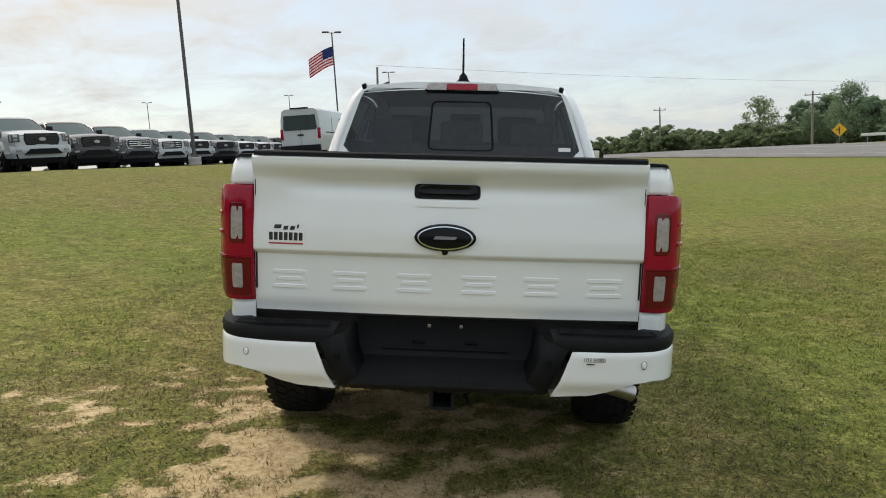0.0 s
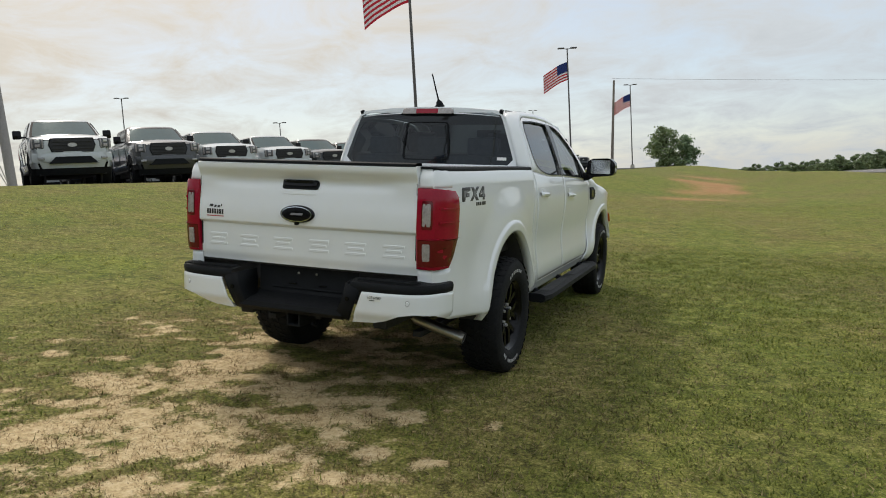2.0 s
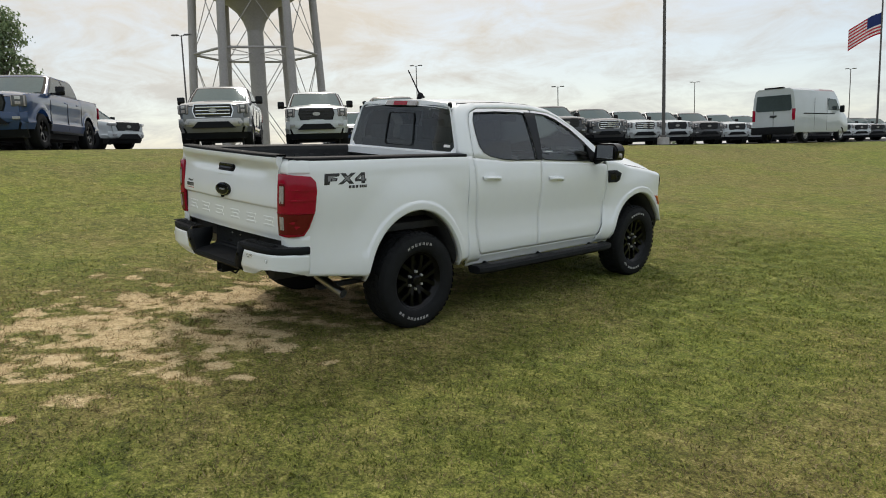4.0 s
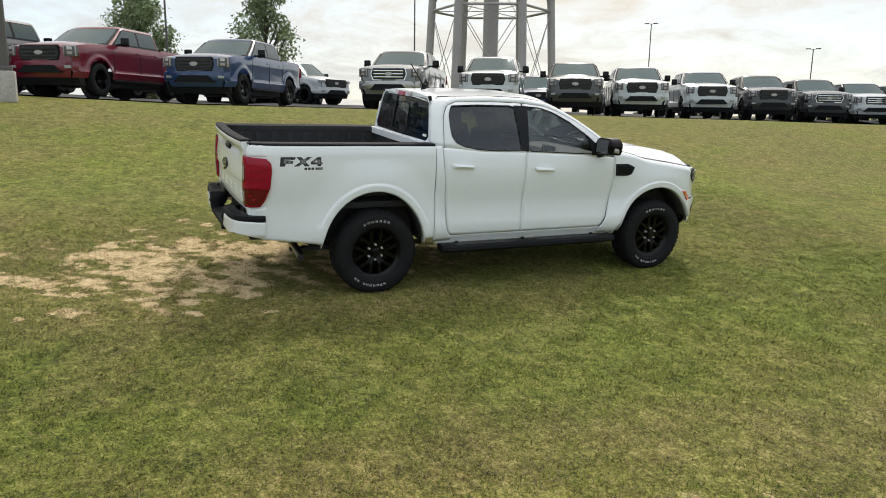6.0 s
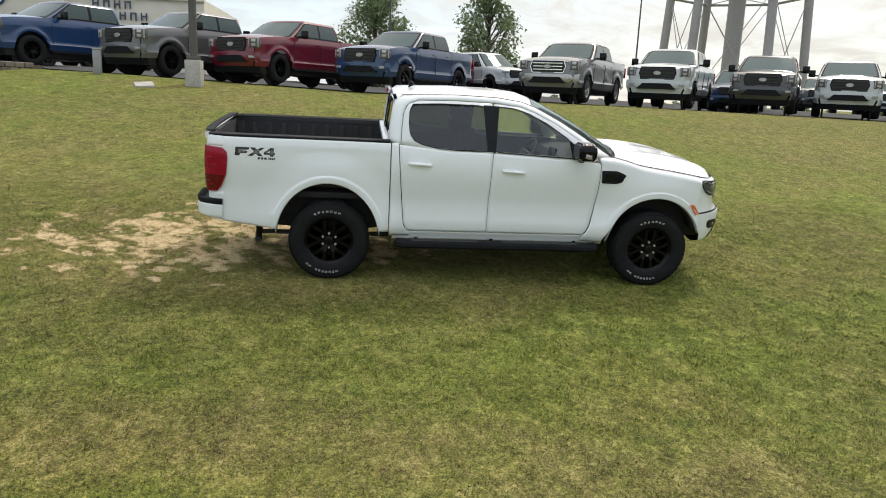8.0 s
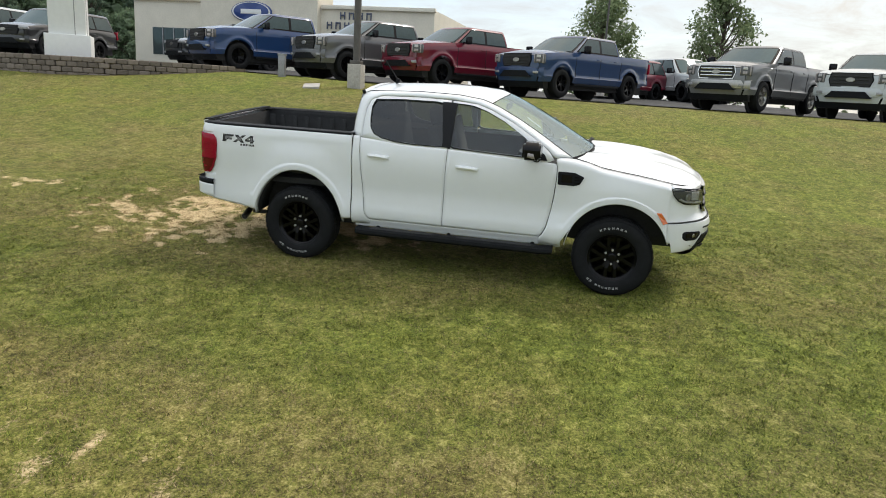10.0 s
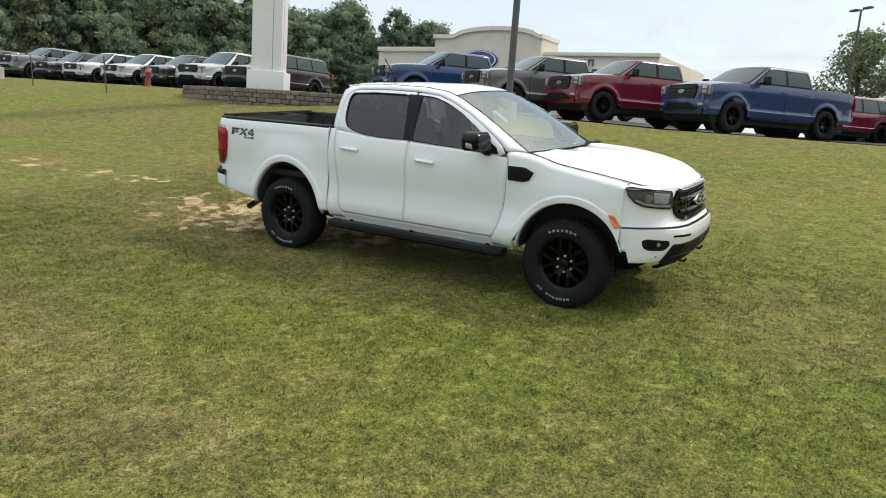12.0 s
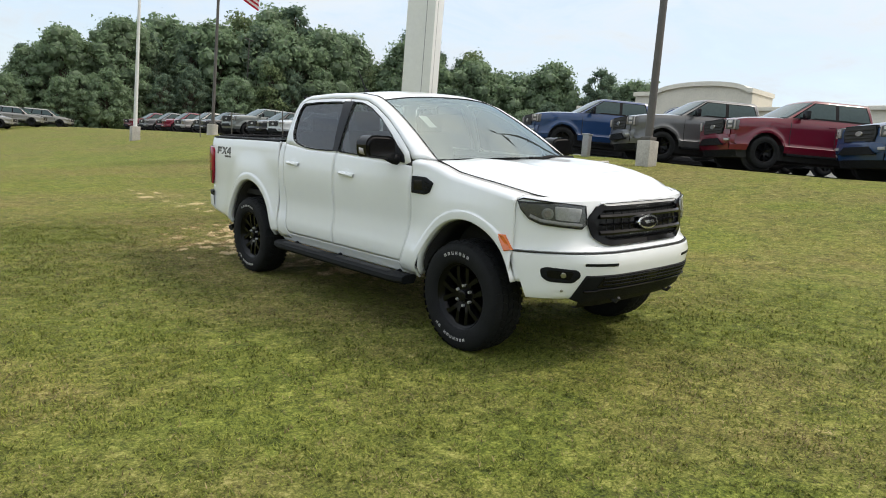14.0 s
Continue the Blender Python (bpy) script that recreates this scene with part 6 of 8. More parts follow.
HOOD_EDGE = ((2.66, 1.285), (2.80, 1.272), (2.93, 1.245), (3.05, 1.208), (3.20, 1.186), (3.40, 1.160), (3.60, 1.130), (3.72, 1.108))
cols = columns(2.628, 3.705)
P = []
for k in list(np.linspace(0, 1, 34)) + [1.1, 1.2, 1.3]:
    row = []
    for y in cols:
        zb = arch_z(y, 0.43 if y < 3.4 else 0.52)
        top = float(lerp(HOOD_EDGE, y)) - 0.045
        if k <= 1:
            z = zb + (top - zb) * k
            shift = (float(lerp(FRONT_EDGE, z)) + 0.005 - 2.628) * (1 - float(smoothstep(0, 0.22, y - 2.628)))
            row.append((float(side_x(y, min(z, 1.22))) - 0.0 * k, y + shift, z))
        else:
            t = (k - 1) / 0.3
            xb, xe = float(side_x(y, min(top, 1.22))), float(lerp(((2.6, 0.765), (3.0, 0.765), (3.4, 0.756), (3.6, 0.746), (3.72, 0.727)), y))
            shift = (2.61 + 0.005 - 2.628) * (1 - float(smoothstep(0, 0.22, y - 2.628)))
            row.append((xb + (xe - xb) * (1 - math.cos(t * math.pi / 2)), y + shift, top + 0.043 * math.sin(t * math.pi / 2)))
    P.append(row)
wing = both("front_wing", *sheet(np.array(P), out=IN), WHITE, thick=0.012)


# greenhouse
DOOR_TOP = ((0.66, 1.33), (0.665, 1.48), (0.68, 1.62), (0.72, 1.70), (0.82, 1.737), (1.2, 1.747), (1.55, 1.742), (1.80, 1.718), (1.95, 1.672), (2.16, 1.578), (2.36, 1.462), (2.52, 1.355), (2.60, 1.28))
CAB_EDGE = ((0.545, 1.34, 0.74), (0.552, 1.48, 0.70), (0.572, 1.62, 0.652), (0.592, 1.715, 0.610), (0.67, 1.768, 0.590), (1.2, 1.790, 0.592), (1.60, 1.782, 0.592), (1.84, 1.752, 0.594), (1.93, 1.722, 0.602), (2.02, 1.688, 0.612), (2.24, 1.580, 0.642), (2.44, 1.468, 0.672), (2.62, 1.358, 0.700), (2.76, 1.275, 0.722))


def along(pts, n):
    pts = np.asarray(pts, float)
    d = np.r_[0, np.cumsum(np.linalg.norm(np.diff(pts, axis=0), axis=1))]
    s = np.linspace(0, d[-1], n)
    return np.stack([np.interp(s, d, pts[:, i]) for i in range(pts.shape[1])], 1)


da, ca = along(DOOR_TOP, 60), along(CAB_EDGE, 60)
inner = np.array([(float(side_x(y, z)) - 0.001, y, z) for y, z in da])
outer = np.array([(x, y, z) for y, z, x in ca])
mid = inner * 0.45 + outer * 0.55
bulge = np.array([(0.012, -0.01 if i < 12 else 0.0, 0.014 if i > 12 else 0.0) for i in range(60)])
both("cab_rail", *sheet(np.array([inner, inner * 0.75 + outer * 0.25 + bulge * 0.7, mid + bulge, inner * 0.2 + outer * 0.8 + bulge * 0.7, outer]), out=(0, 1.4, 1.4)), WHITE, thick=0.02)

# roof panel
P = []
for y, z, xe in along([p for p in CAB_EDGE if 0.59 <= p[0] <= 1.94], 30):
    w = smoothstep(1.2, 1.85, y)
    r = smoothstep(0.9, 0.59, y)
    P.append([(xe * q, y + 0.075 * w * (1 - q * q) - 0.02 * r * (1 - q * q), z + (0.030 + 0.012 * w) * (1 - abs(q) ** 2.6)) for q in np.linspace(-1, 1, 21)])
link("roof", *sheet(np.array(P), out=(0, 1.2, 1.0)), WHITE, truck)
for s in (-1, 1):
    pts = [(s * (x - 0.004), y, z + 0.001) for y, z, x in along([p for p in CAB_EDGE if 0.65 <= p[0] <= 1.94], 24)]
    link("roof_moulding", *tube(pts, 0.005, 8), BLACK_PLASTIC, truck)
    part("moulding_cap", box_bm(bmesh.new(), (s * 0.578, 0.604, 1.748), (0.028, 0.030, 0.055), 0.008, Euler((0.30, s * 0.22, 0))), BLACK_PLASTIC, truck)

# windscreen
base = along([p for p in CAB_EDGE if p[0] >= 1.92], 16)
P = []
for k, (y, z, xe) in enumerate(base):
    t = k / 15
    P.append([(xe * q, y + (0.075 + 0.10 * t) * (1 - q * q), z + 0.042 * (1 - t) * (1 - abs(q) ** 2.6) + 0.018 * t * (1 - q * q)) for q in np.linspace(-1, 1, 21)])
P = np.array(P)
wscreen = link("windscreen", *sheet(P, out=(0, 1.0, 1.0)), SCREEN_GLASS, truck, "clear curved windscreen")
wscreen.visible_shadow = False
band = np.concatenate([P[0], P[1:-1, -1], P[-1][::-1], P[1:-1, 0][::-1]])
link("screen_seal", *tube([tuple(p + np.array((0, 0.002, 0.002))) for p in np.vstack([band, band[:1]])], 0.0032, 6, False), BLACK_PLASTIC, wscreen)
low = P[-1]
cowl_v, cowl_f = sheet(np.array([low + np.array((0, -0.005, -0.004)), low * np.array((1.0, 1, 1)) + np.array((0, 0.05, -0.022)), low + np.array((0, 0.11, -0.02))]), out=(0, 2.7, 0))
link("cowl", cowl_v, cowl_f, BLACK_PLASTIC, truck)
for s in (0.52, -0.10):
    a = np.array((s, 2.90 - 0.1 * s * s, 1.268))
    b = a + np.array((-0.52, 0.02, 0.022))
    arm = link("wiper", *tube([a, a * 0.5 + b * 0.5 + np.array((0, -0.02, 0.02)), b], 0.013, 6), BLACK_PLASTIC, truck)
    link("wiper_blade", *tube([a + np.array((-0.06, -0.045, 0.022)), b + np.array((-0.02, -0.02, 0.005))], 0.012, 6), BLACK_PLASTIC, arm)


# ---- patches that follow a curved surface

def dense(poly, step):
    out = []
    for a, b in zip(poly, poly[1:] + poly[:1]):
        n = max(1, int(math.hypot(b[0] - a[0], b[1] - a[1]) / step))
        out += [(a[0] + (b[0] - a[0]) * i / n, a[1] + (b[1] - a[1]) * i / n) for i in range(n)]
    return out


def rounded(poly, r, n=5):
    """Outline with its corners rounded."""
    out = []
    m = len(poly)
    for i in range(m):
        p, a, b = Vector(poly[i]), Vector(poly[i - 1]), Vector(poly[(i + 1) % m])
        da_, db_ = (a - p), (b - p)
        k = min(r, da_.length * 0.45, db_.length * 0.45)
        s, e = p + da_.normalized() * k, p + db_.normalized() * k
        for t in np.linspace(0, 1, n):
            out.append(tuple(s * (1 - t) ** 2 + p * 2 * t * (1 - t) + e * t * t))
    return out


def patch(poly, surf, off=0.004, step=0.04, rim=0.94, sink=-0.004):
    """A thin piece of a given outline laid on a surface surf(u, v, off): raised middle, turned-down edge."""
    pts = dense(poly, step)
    c = np.mean(pts, axis=0)
    V, F, n = [], [], len(pts)
    rings = ((1.0, sink), (1.0, off * 0.6), (rim, off), (0.66, off), (0.33, off))
    for s, o in rings:
        V += [surf(c[0] + (p[0] - c[0]) * s, c[1] + (p[1] - c[1]) * s, o) for p in pts]
    V.append(surf(c[0], c[1], off))
    for k in range(len(rings) - 1):
        F += [(k * n + i, k * n + (i + 1) % n, (k + 1) * n + (i + 1) % n, (k + 1) * n + i) for i in range(n)]
    k = (len(rings) - 1) * n
    F += [(k + i, k + (i + 1) % n, len(V) - 1) for i in range(n)]
    return orient(np.array(V), F)


def row_patch(poly, surf, off, n=36, m=12):
    """A large piece of a convex outline laid on a curved surface, row by row, with a turned-in rim."""
    lo, hi = min(p[1] for p in poly) + 1e-4, max(p[1] for p in poly) - 1e-4
    rows = []
    for w in np.linspace(lo, hi, m):
        xs = [p[0] + (q[0] - p[0]) * (w - p[1]) / (q[1] - p[1]) for p, q in zip(poly, list(poly[1:]) + list(poly[:1])) if (p[1] - w) * (q[1] - w) < 0]
        rows.append((w, min(xs), max(xs)))
    P = [[surf(a + (b - a) * t, w, off if 0 < k < m - 1 and 0 < t < 1 else -0.012) for t in [0, 0.004] + list(np.linspace(0.03, 0.97, n)) + [0.996, 1]] for k, (w, a, b) in enumerate([rows[0]] + rows + [rows[-1]])]
    V, F = sheet(np.array(P))
    return orient(V, F)


def orient(V, F):
    bm = bmesh.new()
    vs = [bm.verts.new(v) for v in V]
    for g in F:
        bm.faces.new([vs[i] for i in g])
    bmesh.ops.recalc_face_normals(bm, faces=bm.faces)
    top = max(bm.faces, key=lambda q: (q.calc_center_median() - Vector((0, 1.5, 0.9))).length)
    if top.normal.dot(top.calc_center_median() - Vector((0, 1.5, 0.9))) < 0:
        bmesh.ops.reverse_faces(bm, faces=bm.faces)
    bm.verts.index_update()
    out = (np.array([tuple(q.co) for q in bm.verts]), [tuple(q.index for q in g.verts) for g in bm.faces])
    bm.free()
    return out


def cast(poly, c, a):
    """Where a ray from c at angle a leaves an outline."""
    d = (math.cos(a), math.sin(a))
    best = None
    for p, q in zip(poly, poly[1:] + poly[:1]):
        ex, ey = q[0] - p[0], q[1] - p[1]
        det = ex * d[1] - ey * d[0]
        if abs(det) < 1e-12:
            continue
        t = (ex * (p[1] - c[1]) - ey * (p[0] - c[0])) / det
        s = (d[0] * (p[1] - c[1]) - d[1] * (p[0] - c[0])) / det
        if t > 0 and -1e-9 <= s <= 1 + 1e-9:
            best = t if best is None else max(best, t)
    return (c[0] + d[0] * best, c[1] + d[1] * best)


def frame_ring(outer_, inner_, surf, n=72, off=0.0, depth=0.03):
    c = np.mean(inner_, axis=0)
    A, B, C = [], [], []
    for k in range(n):
        a = 2 * math.pi * k / n
        o, i = cast(outer_, c, a), cast(inner_, c, a)
        A.append(surf(o[0], o[1], off))
        B.append(surf(i[0], i[1], off))
        C.append(surf(i[0], i[1], off - depth))
    return sheet(np.array([A, B, C]), out=None, close=True)


def on_side(u, w, off):
    return (float(side_x(u, w)) + off, u, w)


REAR_GLASS = [(0.775, 1.690), (1.05, 1.704), (1.455, 1.704), (1.500, 1.298), (1.20, 1.300), (1.02, 1.312), (0.87, 1.338), (0.79, 1.372), (0.750, 1.43), (0.738, 1.52), (0.742, 1.63)]
FRONT_GLASS = [(1.600, 1.702), (1.76, 1.690), (1.90, 1.650), (2.08, 1.570), (2.27, 1.455), (2.42, 1.345), (2.440, 1.262), (2.0, 1.278), (1.570, 1.296)]
REAR_OUT = [(p[0] + 0.006, p[1] - 0.006) for p in DOOR_TOP if p[0] < 1.5] + [(1.548, 1.735), (1.549, 1.278), (1.07, 1.286), (0.80, 1.312), (0.66, 1.326)]
FRONT_OUT = [(1.555, 1.736)] + [(p[0], p[1] - 0.006) for p in DOOR_TOP if p[0] > 1.6] + [(2.585, 1.225), (2.0, 1.258), (1.556, 1.278)]
for nm, out_, in_, par in (("window_frame", REAR_OUT, REAR_GLASS, rear_door), ("window_frame", FRONT_OUT, FRONT_GLASS, front_door)):
    v, f = frame_ring(out_, in_, on_side)
    q = np.array([v[list(g)].mean(0) for g in f[:72]])
    nr = np.cross(v[f[10][2]] - v[f[10][0]], v[f[10][3]] - v[f[10][1]])
    if nr[0] < 0:
        f = [tuple(reversed(g)) for g in f]
    both(nm, v, f, WHITE, par, thick=0.006)
    v2, f2 = frame_ring([(p[0] + (p[0] - np.mean(in_, axis=0)[0]) * 0.02, p[1] + (p[1] - np.mean(in_, axis=0)[1]) * 0.05) for p in in_], in_, on_side, 72, 0.004, 0.02)
    if np.cross(v2[f2[10][2]] - v2[f2[10][0]], v2[f2[10][3]] - v2[f2[10][1]])[0] < 0:
        f2 = [tuple(reversed(g)) for g in f2]
    both("window_seal", v2, f2, BLACK_PLASTIC, par, "black rubber window seal")
for in_, m_, par in ((REAR_GLASS, PANE_TINTED, rear_door), (FRONT_GLASS, PANE, front_door)):
    pts = dense(in_, 0.05)
    c = np.mean(pts, axis=0)
    V = [on_side(c[0] + (p[0] - c[0]) * s, c[1] + (p[1] - c[1]) * s, -0.012) for s in (1.005, 0.5) for p in pts] + [on_side(c[0], c[1], -0.012)]
    n = len(pts)
    F = [(i, (i + 1) % n, n + (i + 1) % n, n + i) for i in range(n)] + [(n + i, n + (i + 1) % n, 2 * n) for i in range(n)]
    for ob in both("window_pane", *orient(np.array(V), F), m_, par, "dark tinted glass" if m_ is PANE_TINTED else "lightly tinted glass"):
        ob.visible_shadow = False
# black post cover between the doors
both("post_cover", *patch([(1.452, 1.716), (1.602, 1.712), (1.578, 1.290), (1.504, 1.292)], on_side, 0.005, 0.04, 0.97), GLOSS_BLACK, front_door)
both("mirror_corner", *patch([(2.30, 1.425), (2.50, 1.30), (2.53, 1.245), (2.34, 1.25)], on_side, 0.006, 0.04, 0.95), BLACK_PLASTIC, front_door)

# rear of the cab: frame round the window, window, wall below it
BACK_OUT = [(-0.735, 1.335), (-0.70, 1.48), (-0.652, 1.62), (-0.606, 1.72), (-0.57, 1.765), (-0.3, 1.788), (0.0, 1.797), (0.3, 1.788), (0.57, 1.765), (0.606, 1.72), (0.652, 1.62), (0.70, 1.48), (0.735, 1.335)]
BACK_GLASS = rounded([(-0.712, 1.366), (-0.578, 1.752), (0.578, 1.752), (0.712, 1.366)], 0.05)


def on_back(u, w, off):
    return (u, 0.545 + (w - 1.34) * 0.13 - 0.018 * (1 - (u / 0.75) ** 2) - off, w)


v, f = frame_ring(BACK_OUT, BACK_GLASS, on_back, 88, 0.0, 0.02)
link("cab_back_frame", v, f if np.cross(v[f[10][2]] - v[f[10][0]], v[f[10][3]] - v[f[10][1]])[1] < 0 else [tuple(reversed(g)) for g in f], WHITE, truck)
pts = dense(BACK_GLASS, 0.06)
V = [on_back(p[0] * s, 1.557 + (p[1] - 1.557) * s, -0.006) for s in (1.004, 0.5) for p in pts] + [on_back(0, 1.557, -0.006)]
n = len(pts)
rearw = link("rear_window", *orient(np.array(V), [(i, (i + 1) % n, n + (i + 1) % n, n + i) for i in range(n)] + [(n + i, n + (i + 1) % n, 2 * n) for i in range(n)]), PANE_REAR, truck, "dark tinted sliding rear window")
rearw.visible_shadow = False
slide = rounded([(-0.185, 1.40), (-0.165, 1.675), (0.165, 1.675), (0.185, 1.40)], 0.03)
v, f = frame_ring([(p[0] * 1.07, 1.54 + (p[1] - 1.54) * 1.05) for p in slide], slide, on_back, 60, 0.002, 0.01)
link("slider_frame", v, f if np.cross(v[f[10][2]] - v[f[10][0]], v[f[10][3]] - v[f[10][1]])[1] < 0 else [tuple(reversed(g)) for g in f], BLACK_PLASTIC, rearw)
link("window_sticker", *patch([(0.575, 1.402), (0.575, 1.424), (0.645, 1.424), (0.645, 1.402)], on_back, 0.001, 0.05, 0.98), STICKER, rearw)
link("cab_back_wall", *sheet(np.array([[(x, 0.60, z) for x in (-0.80, 0, 0.80)] for z in (0.5, 0.9, 1.345)]), out=IN), WHITE, truck)
link("cab_back_ledge", *sheet(np.array([[(x * 0.98, y, z) for x in np.linspace(-0.755, 0.755, 12)] for y, z in ((0.602, 1.30), (0.59, 1.335), (0.53, 1.338))]), out=IN), WHITE, truck)

# bed: black liner, rails, front wall
liner = part("bed_liner", bmesh.new(), LINER, truck)
pcs = []
for s in (-1, 1):
    pcs.append(sheet(np.array([[(s * x, y, z) for y in np.linspace(-1.08, 0.54, 30)] for x, z in ((0.80, 1.353), (0.70, 1.353), (0.695, 1.32), (0.70, 1.28), (0.70, 0.87))])))
pcs.append(sheet(np.array([[(x, y, 0.87 + 0.006 * (i % 2)) for i, x in enumerate(np.linspace(-0.70, 0.70, 29))] for y in (-1.08, 0.54)])))
pcs.append(sheet(np.array([[(x, 0.54, z) for x in (-0.70, 0.70)] for z in (0.87, 1.335)])))
pcs.append(sheet(np.array([[(x, -1.085, z) for x in (-0.70, 0.70)] for z in (0.87, 1.33)])))
link("tub", *merge(*pcs), LINER, liner, smooth=False)
for y in np.linspace(-0.9, 0.4, 9):
    for s in (-1, 1):
        block("liner_rib", (s * 0.692, y, 1.08), (0.02, 0.05, 0.40), LINER, liner, 0.008)
for s in (-1, 1):
    part("wheel_box", box_bm(bmesh.new(), (s * 0.62, 0.0, 0.97), (0.18, 0.82, 0.22), 0.05), LINER, liner)
    v, f = sheet(np.array([[(s * (float(side_x(y, 1.345)) + dx), y, z) for y in np.linspace(-1.10, 0.565, 30)] for dx, z in ((0.004, 1.338), (0.003, 1.353), (-0.005, 1.360), (-0.10, 1.362), (-0.13, 1.35))]), out=(s * 0.7, -0.3, 1.0))
    link("rail_cap", v, f, BLACK_PLASTIC, truck)
link("bulkhead_rail", *sheet(np.array([[(x, y, z) for x in np.linspace(-0.72, 0.72, 6)] for y, z in ((0.50, 1.29), (0.50, 1.352), (0.51, 1.358), (0.555, 1.358), (0.567, 1.345), (0.567, 0.55))]), out=(0, 0.53, 0.8)), WHITE, truck)


# ---- tailgate

def gate_y(x, z):
    y = -1.152 - 0.034 * float(smoothstep(1.27, 1.335, z)) * (1 - 0.35 * abs(x / 0.7) ** 4)
    y += 0.020 * float(np.exp(-((z - 1.255) / 0.035) ** 2)) * (1 - smoothstep(0.42, 0.66, abs(x)))
    y -= 0.016 * float(smoothstep(1.22, 1.05, z))
    y += 0.020 * float(smoothstep(1.020, 1.000, z))
    y += 0.012 * float(smoothstep(0.84, 0.79, z))
    y += 0.022 * (x / 0.7) ** 2
    return y


def on_gate(u, w, off):
    return (u, gate_y(u, w) - off, w)


gx_ = np.linspace(-0.706, 0.706, 49)
gz_ = np.concatenate([np.linspace(0.788, 0.86, 6), np.linspace(0.88, 0.98, 5), np.linspace(0.992, 1.03, 9), np.linspace(1.06, 1.20, 6), np.linspace(1.21, 1.352, 20)])
P = [[(x, gate_y(x, z), z) for x in gx_] for z in gz_]
P = [[(x, y + 0.03, z) for x, y, z in P[0]]] + P + [[(x, y + 0.012, 1.362) for x, y, z in P[-1]], [(x, -1.085, 1.362) for x in gx_]]
P = [[(row[0][0] - 0.001, row[0][1] + 0.05, row[0][2])] + list(row) + [(row[-1][0] + 0.001, row[-1][1] + 0.05, row[-1][2])] for row in P]
gate = link("tailgate", *sheet(np.array(P), out=IN), WHITE, truck)
cap_ = np.array([[(x, gate_y(x, 1.35) + dy, z) for x in np.linspace(-0.70, 0.70, 25)] for dy, z in ((0.002, 1.358), (0.004, 1.372), (0.014, 1.378), (0.08, 1.378), (0.085, 1.35))])
link("top_cap", *sheet(cap_, out=(0, -1.1, 1.2)), BLACK_PLASTIC, gate)
hp = rounded([(-0.120, 1.218), (-0.120, 1.270), (0.117, 1.270), (0.117, 1.218)], 0.018)
link("handle_pocket", *patch([(p[0] * 1.0, p[1]) for p in hp], on_gate, 0.006, 0.03, 0.93), BLACK_PLASTIC, gate)
link("handle", *patch(rounded([(-0.108, 1.236), (-0.108, 1.266), (0.105, 1.266), (0.105, 1.236)], 0.012), on_gate, 0.018, 0.03, 0.9), GLOSS_BLACK, gate)
link("handle_scoop", *patch(rounded([(-0.115, 1.188), (-0.112, 1.214), (0.109, 1.214), (0.112, 1.188)], 0.012), on_gate, 0.003, 0.03, 0.8), WHITE, gate)
oval = lambda cx, cz, a, b, n=36: [(cx + a * math.cos(2 * math.pi * i / n), cz + b * math.sin(2 * math.pi * i / n)) for i in range(n)]
emb = link("emblem", *patch(oval(-0.004, 1.082, 0.110, 0.049), on_gate, 0.014, 0.05, 0.93), GLOSS_BLACK, gate, "black oval badge")
link("emblem_rim", *frame_ring(oval(-0.004, 1.082, 0.100, 0.042), oval(-0.004, 1.082, 0.095, 0.038), on_gate, 48, 0.0165, 0.004), CHROME, emb)
link("emblem_bar", *patch(rounded([(-0.050, 1.076), (-0.040, 1.088), (0.044, 1.088), (0.034, 1.076)], 0.005), on_gate, 0.016, 0.03, 0.9), DECAL_GREY, emb)
link("camera_lens", *patch(oval(-0.004, 1.030, 0.012, 0.010, 12), on_gate, 0.02, 0.05, 0.8), GLOSS_BLACK, gate)
# stamped strokes low on the gate
for xc in (-0.578, -0.353, -0.118, 0.118, 0.345, 0.571):
    for zz, wd in ((0.936, 0.066), (0.910, 0.050), (0.882, 0.066)):
        link("stamped_bar", *patch(rounded([(xc - wd, zz - 0.0075), (xc - wd + 0.006, zz + 0.0075), (xc + wd, zz + 0.0075), (xc + wd, zz - 0.0075)], 0.005, 3), on_gate, 0.0035, 0.04, 0.80), WHITE, gate)
# dealer's sticker, drawn as plain bars
st = link("dealer_sticker", *patch([(-0.650, 1.050), (-0.650, 1.086), (-0.518, 1.086), (-0.518, 1.050)], on_gate, 0.0012, 0.05, 0.98), STICKER, gate, "small black and red dealer sticker")
for k in range(7):
    link("sticker_bar", *patch([(-0.647 + k * 0.0185, 1.054), (-0.647 + k * 0.0185, 1.083), (-0.633 + k * 0.0185, 1.083), (-0.633 + k * 0.0185, 1.054)], on_gate, 0.0024, 0.05, 0.95), DECAL_BLACK, st)
for k, (a, b, z) in enumerate(((-0.63, -0.60, 1.104), (-0.595, -0.575, 1.100), (-0.57, -0.55, 1.100), (-0.545, -0.535, 1.106))):
    link("sticker_bar", *patch([(a, z - 0.008), (a + 0.004, z + 0.006), (b, z + 0.006), (b - 0.003, z - 0.008)], on_gate, 0.0016, 0.05, 0.9), DECAL_BLACK, st)
link("sticker_bar", *patch([(-0.648, 1.040), (-0.648, 1.045), (-0.52, 1.045), (-0.52, 1.040)], on_gate, 0.0016, 0.05, 0.95), DECAL_RED, st)


# ---- tail lamps wrap from the rear face round the corner

LAMP_PLAN = ((0.0, 0.708, -1.128), (0.3, 0.765, -1.130), (0.45, 0.800, -1.118), (0.55, 0.826, -1.088), (0.66, 0.838, -1.040), (1.0, 0.850, -0.925))


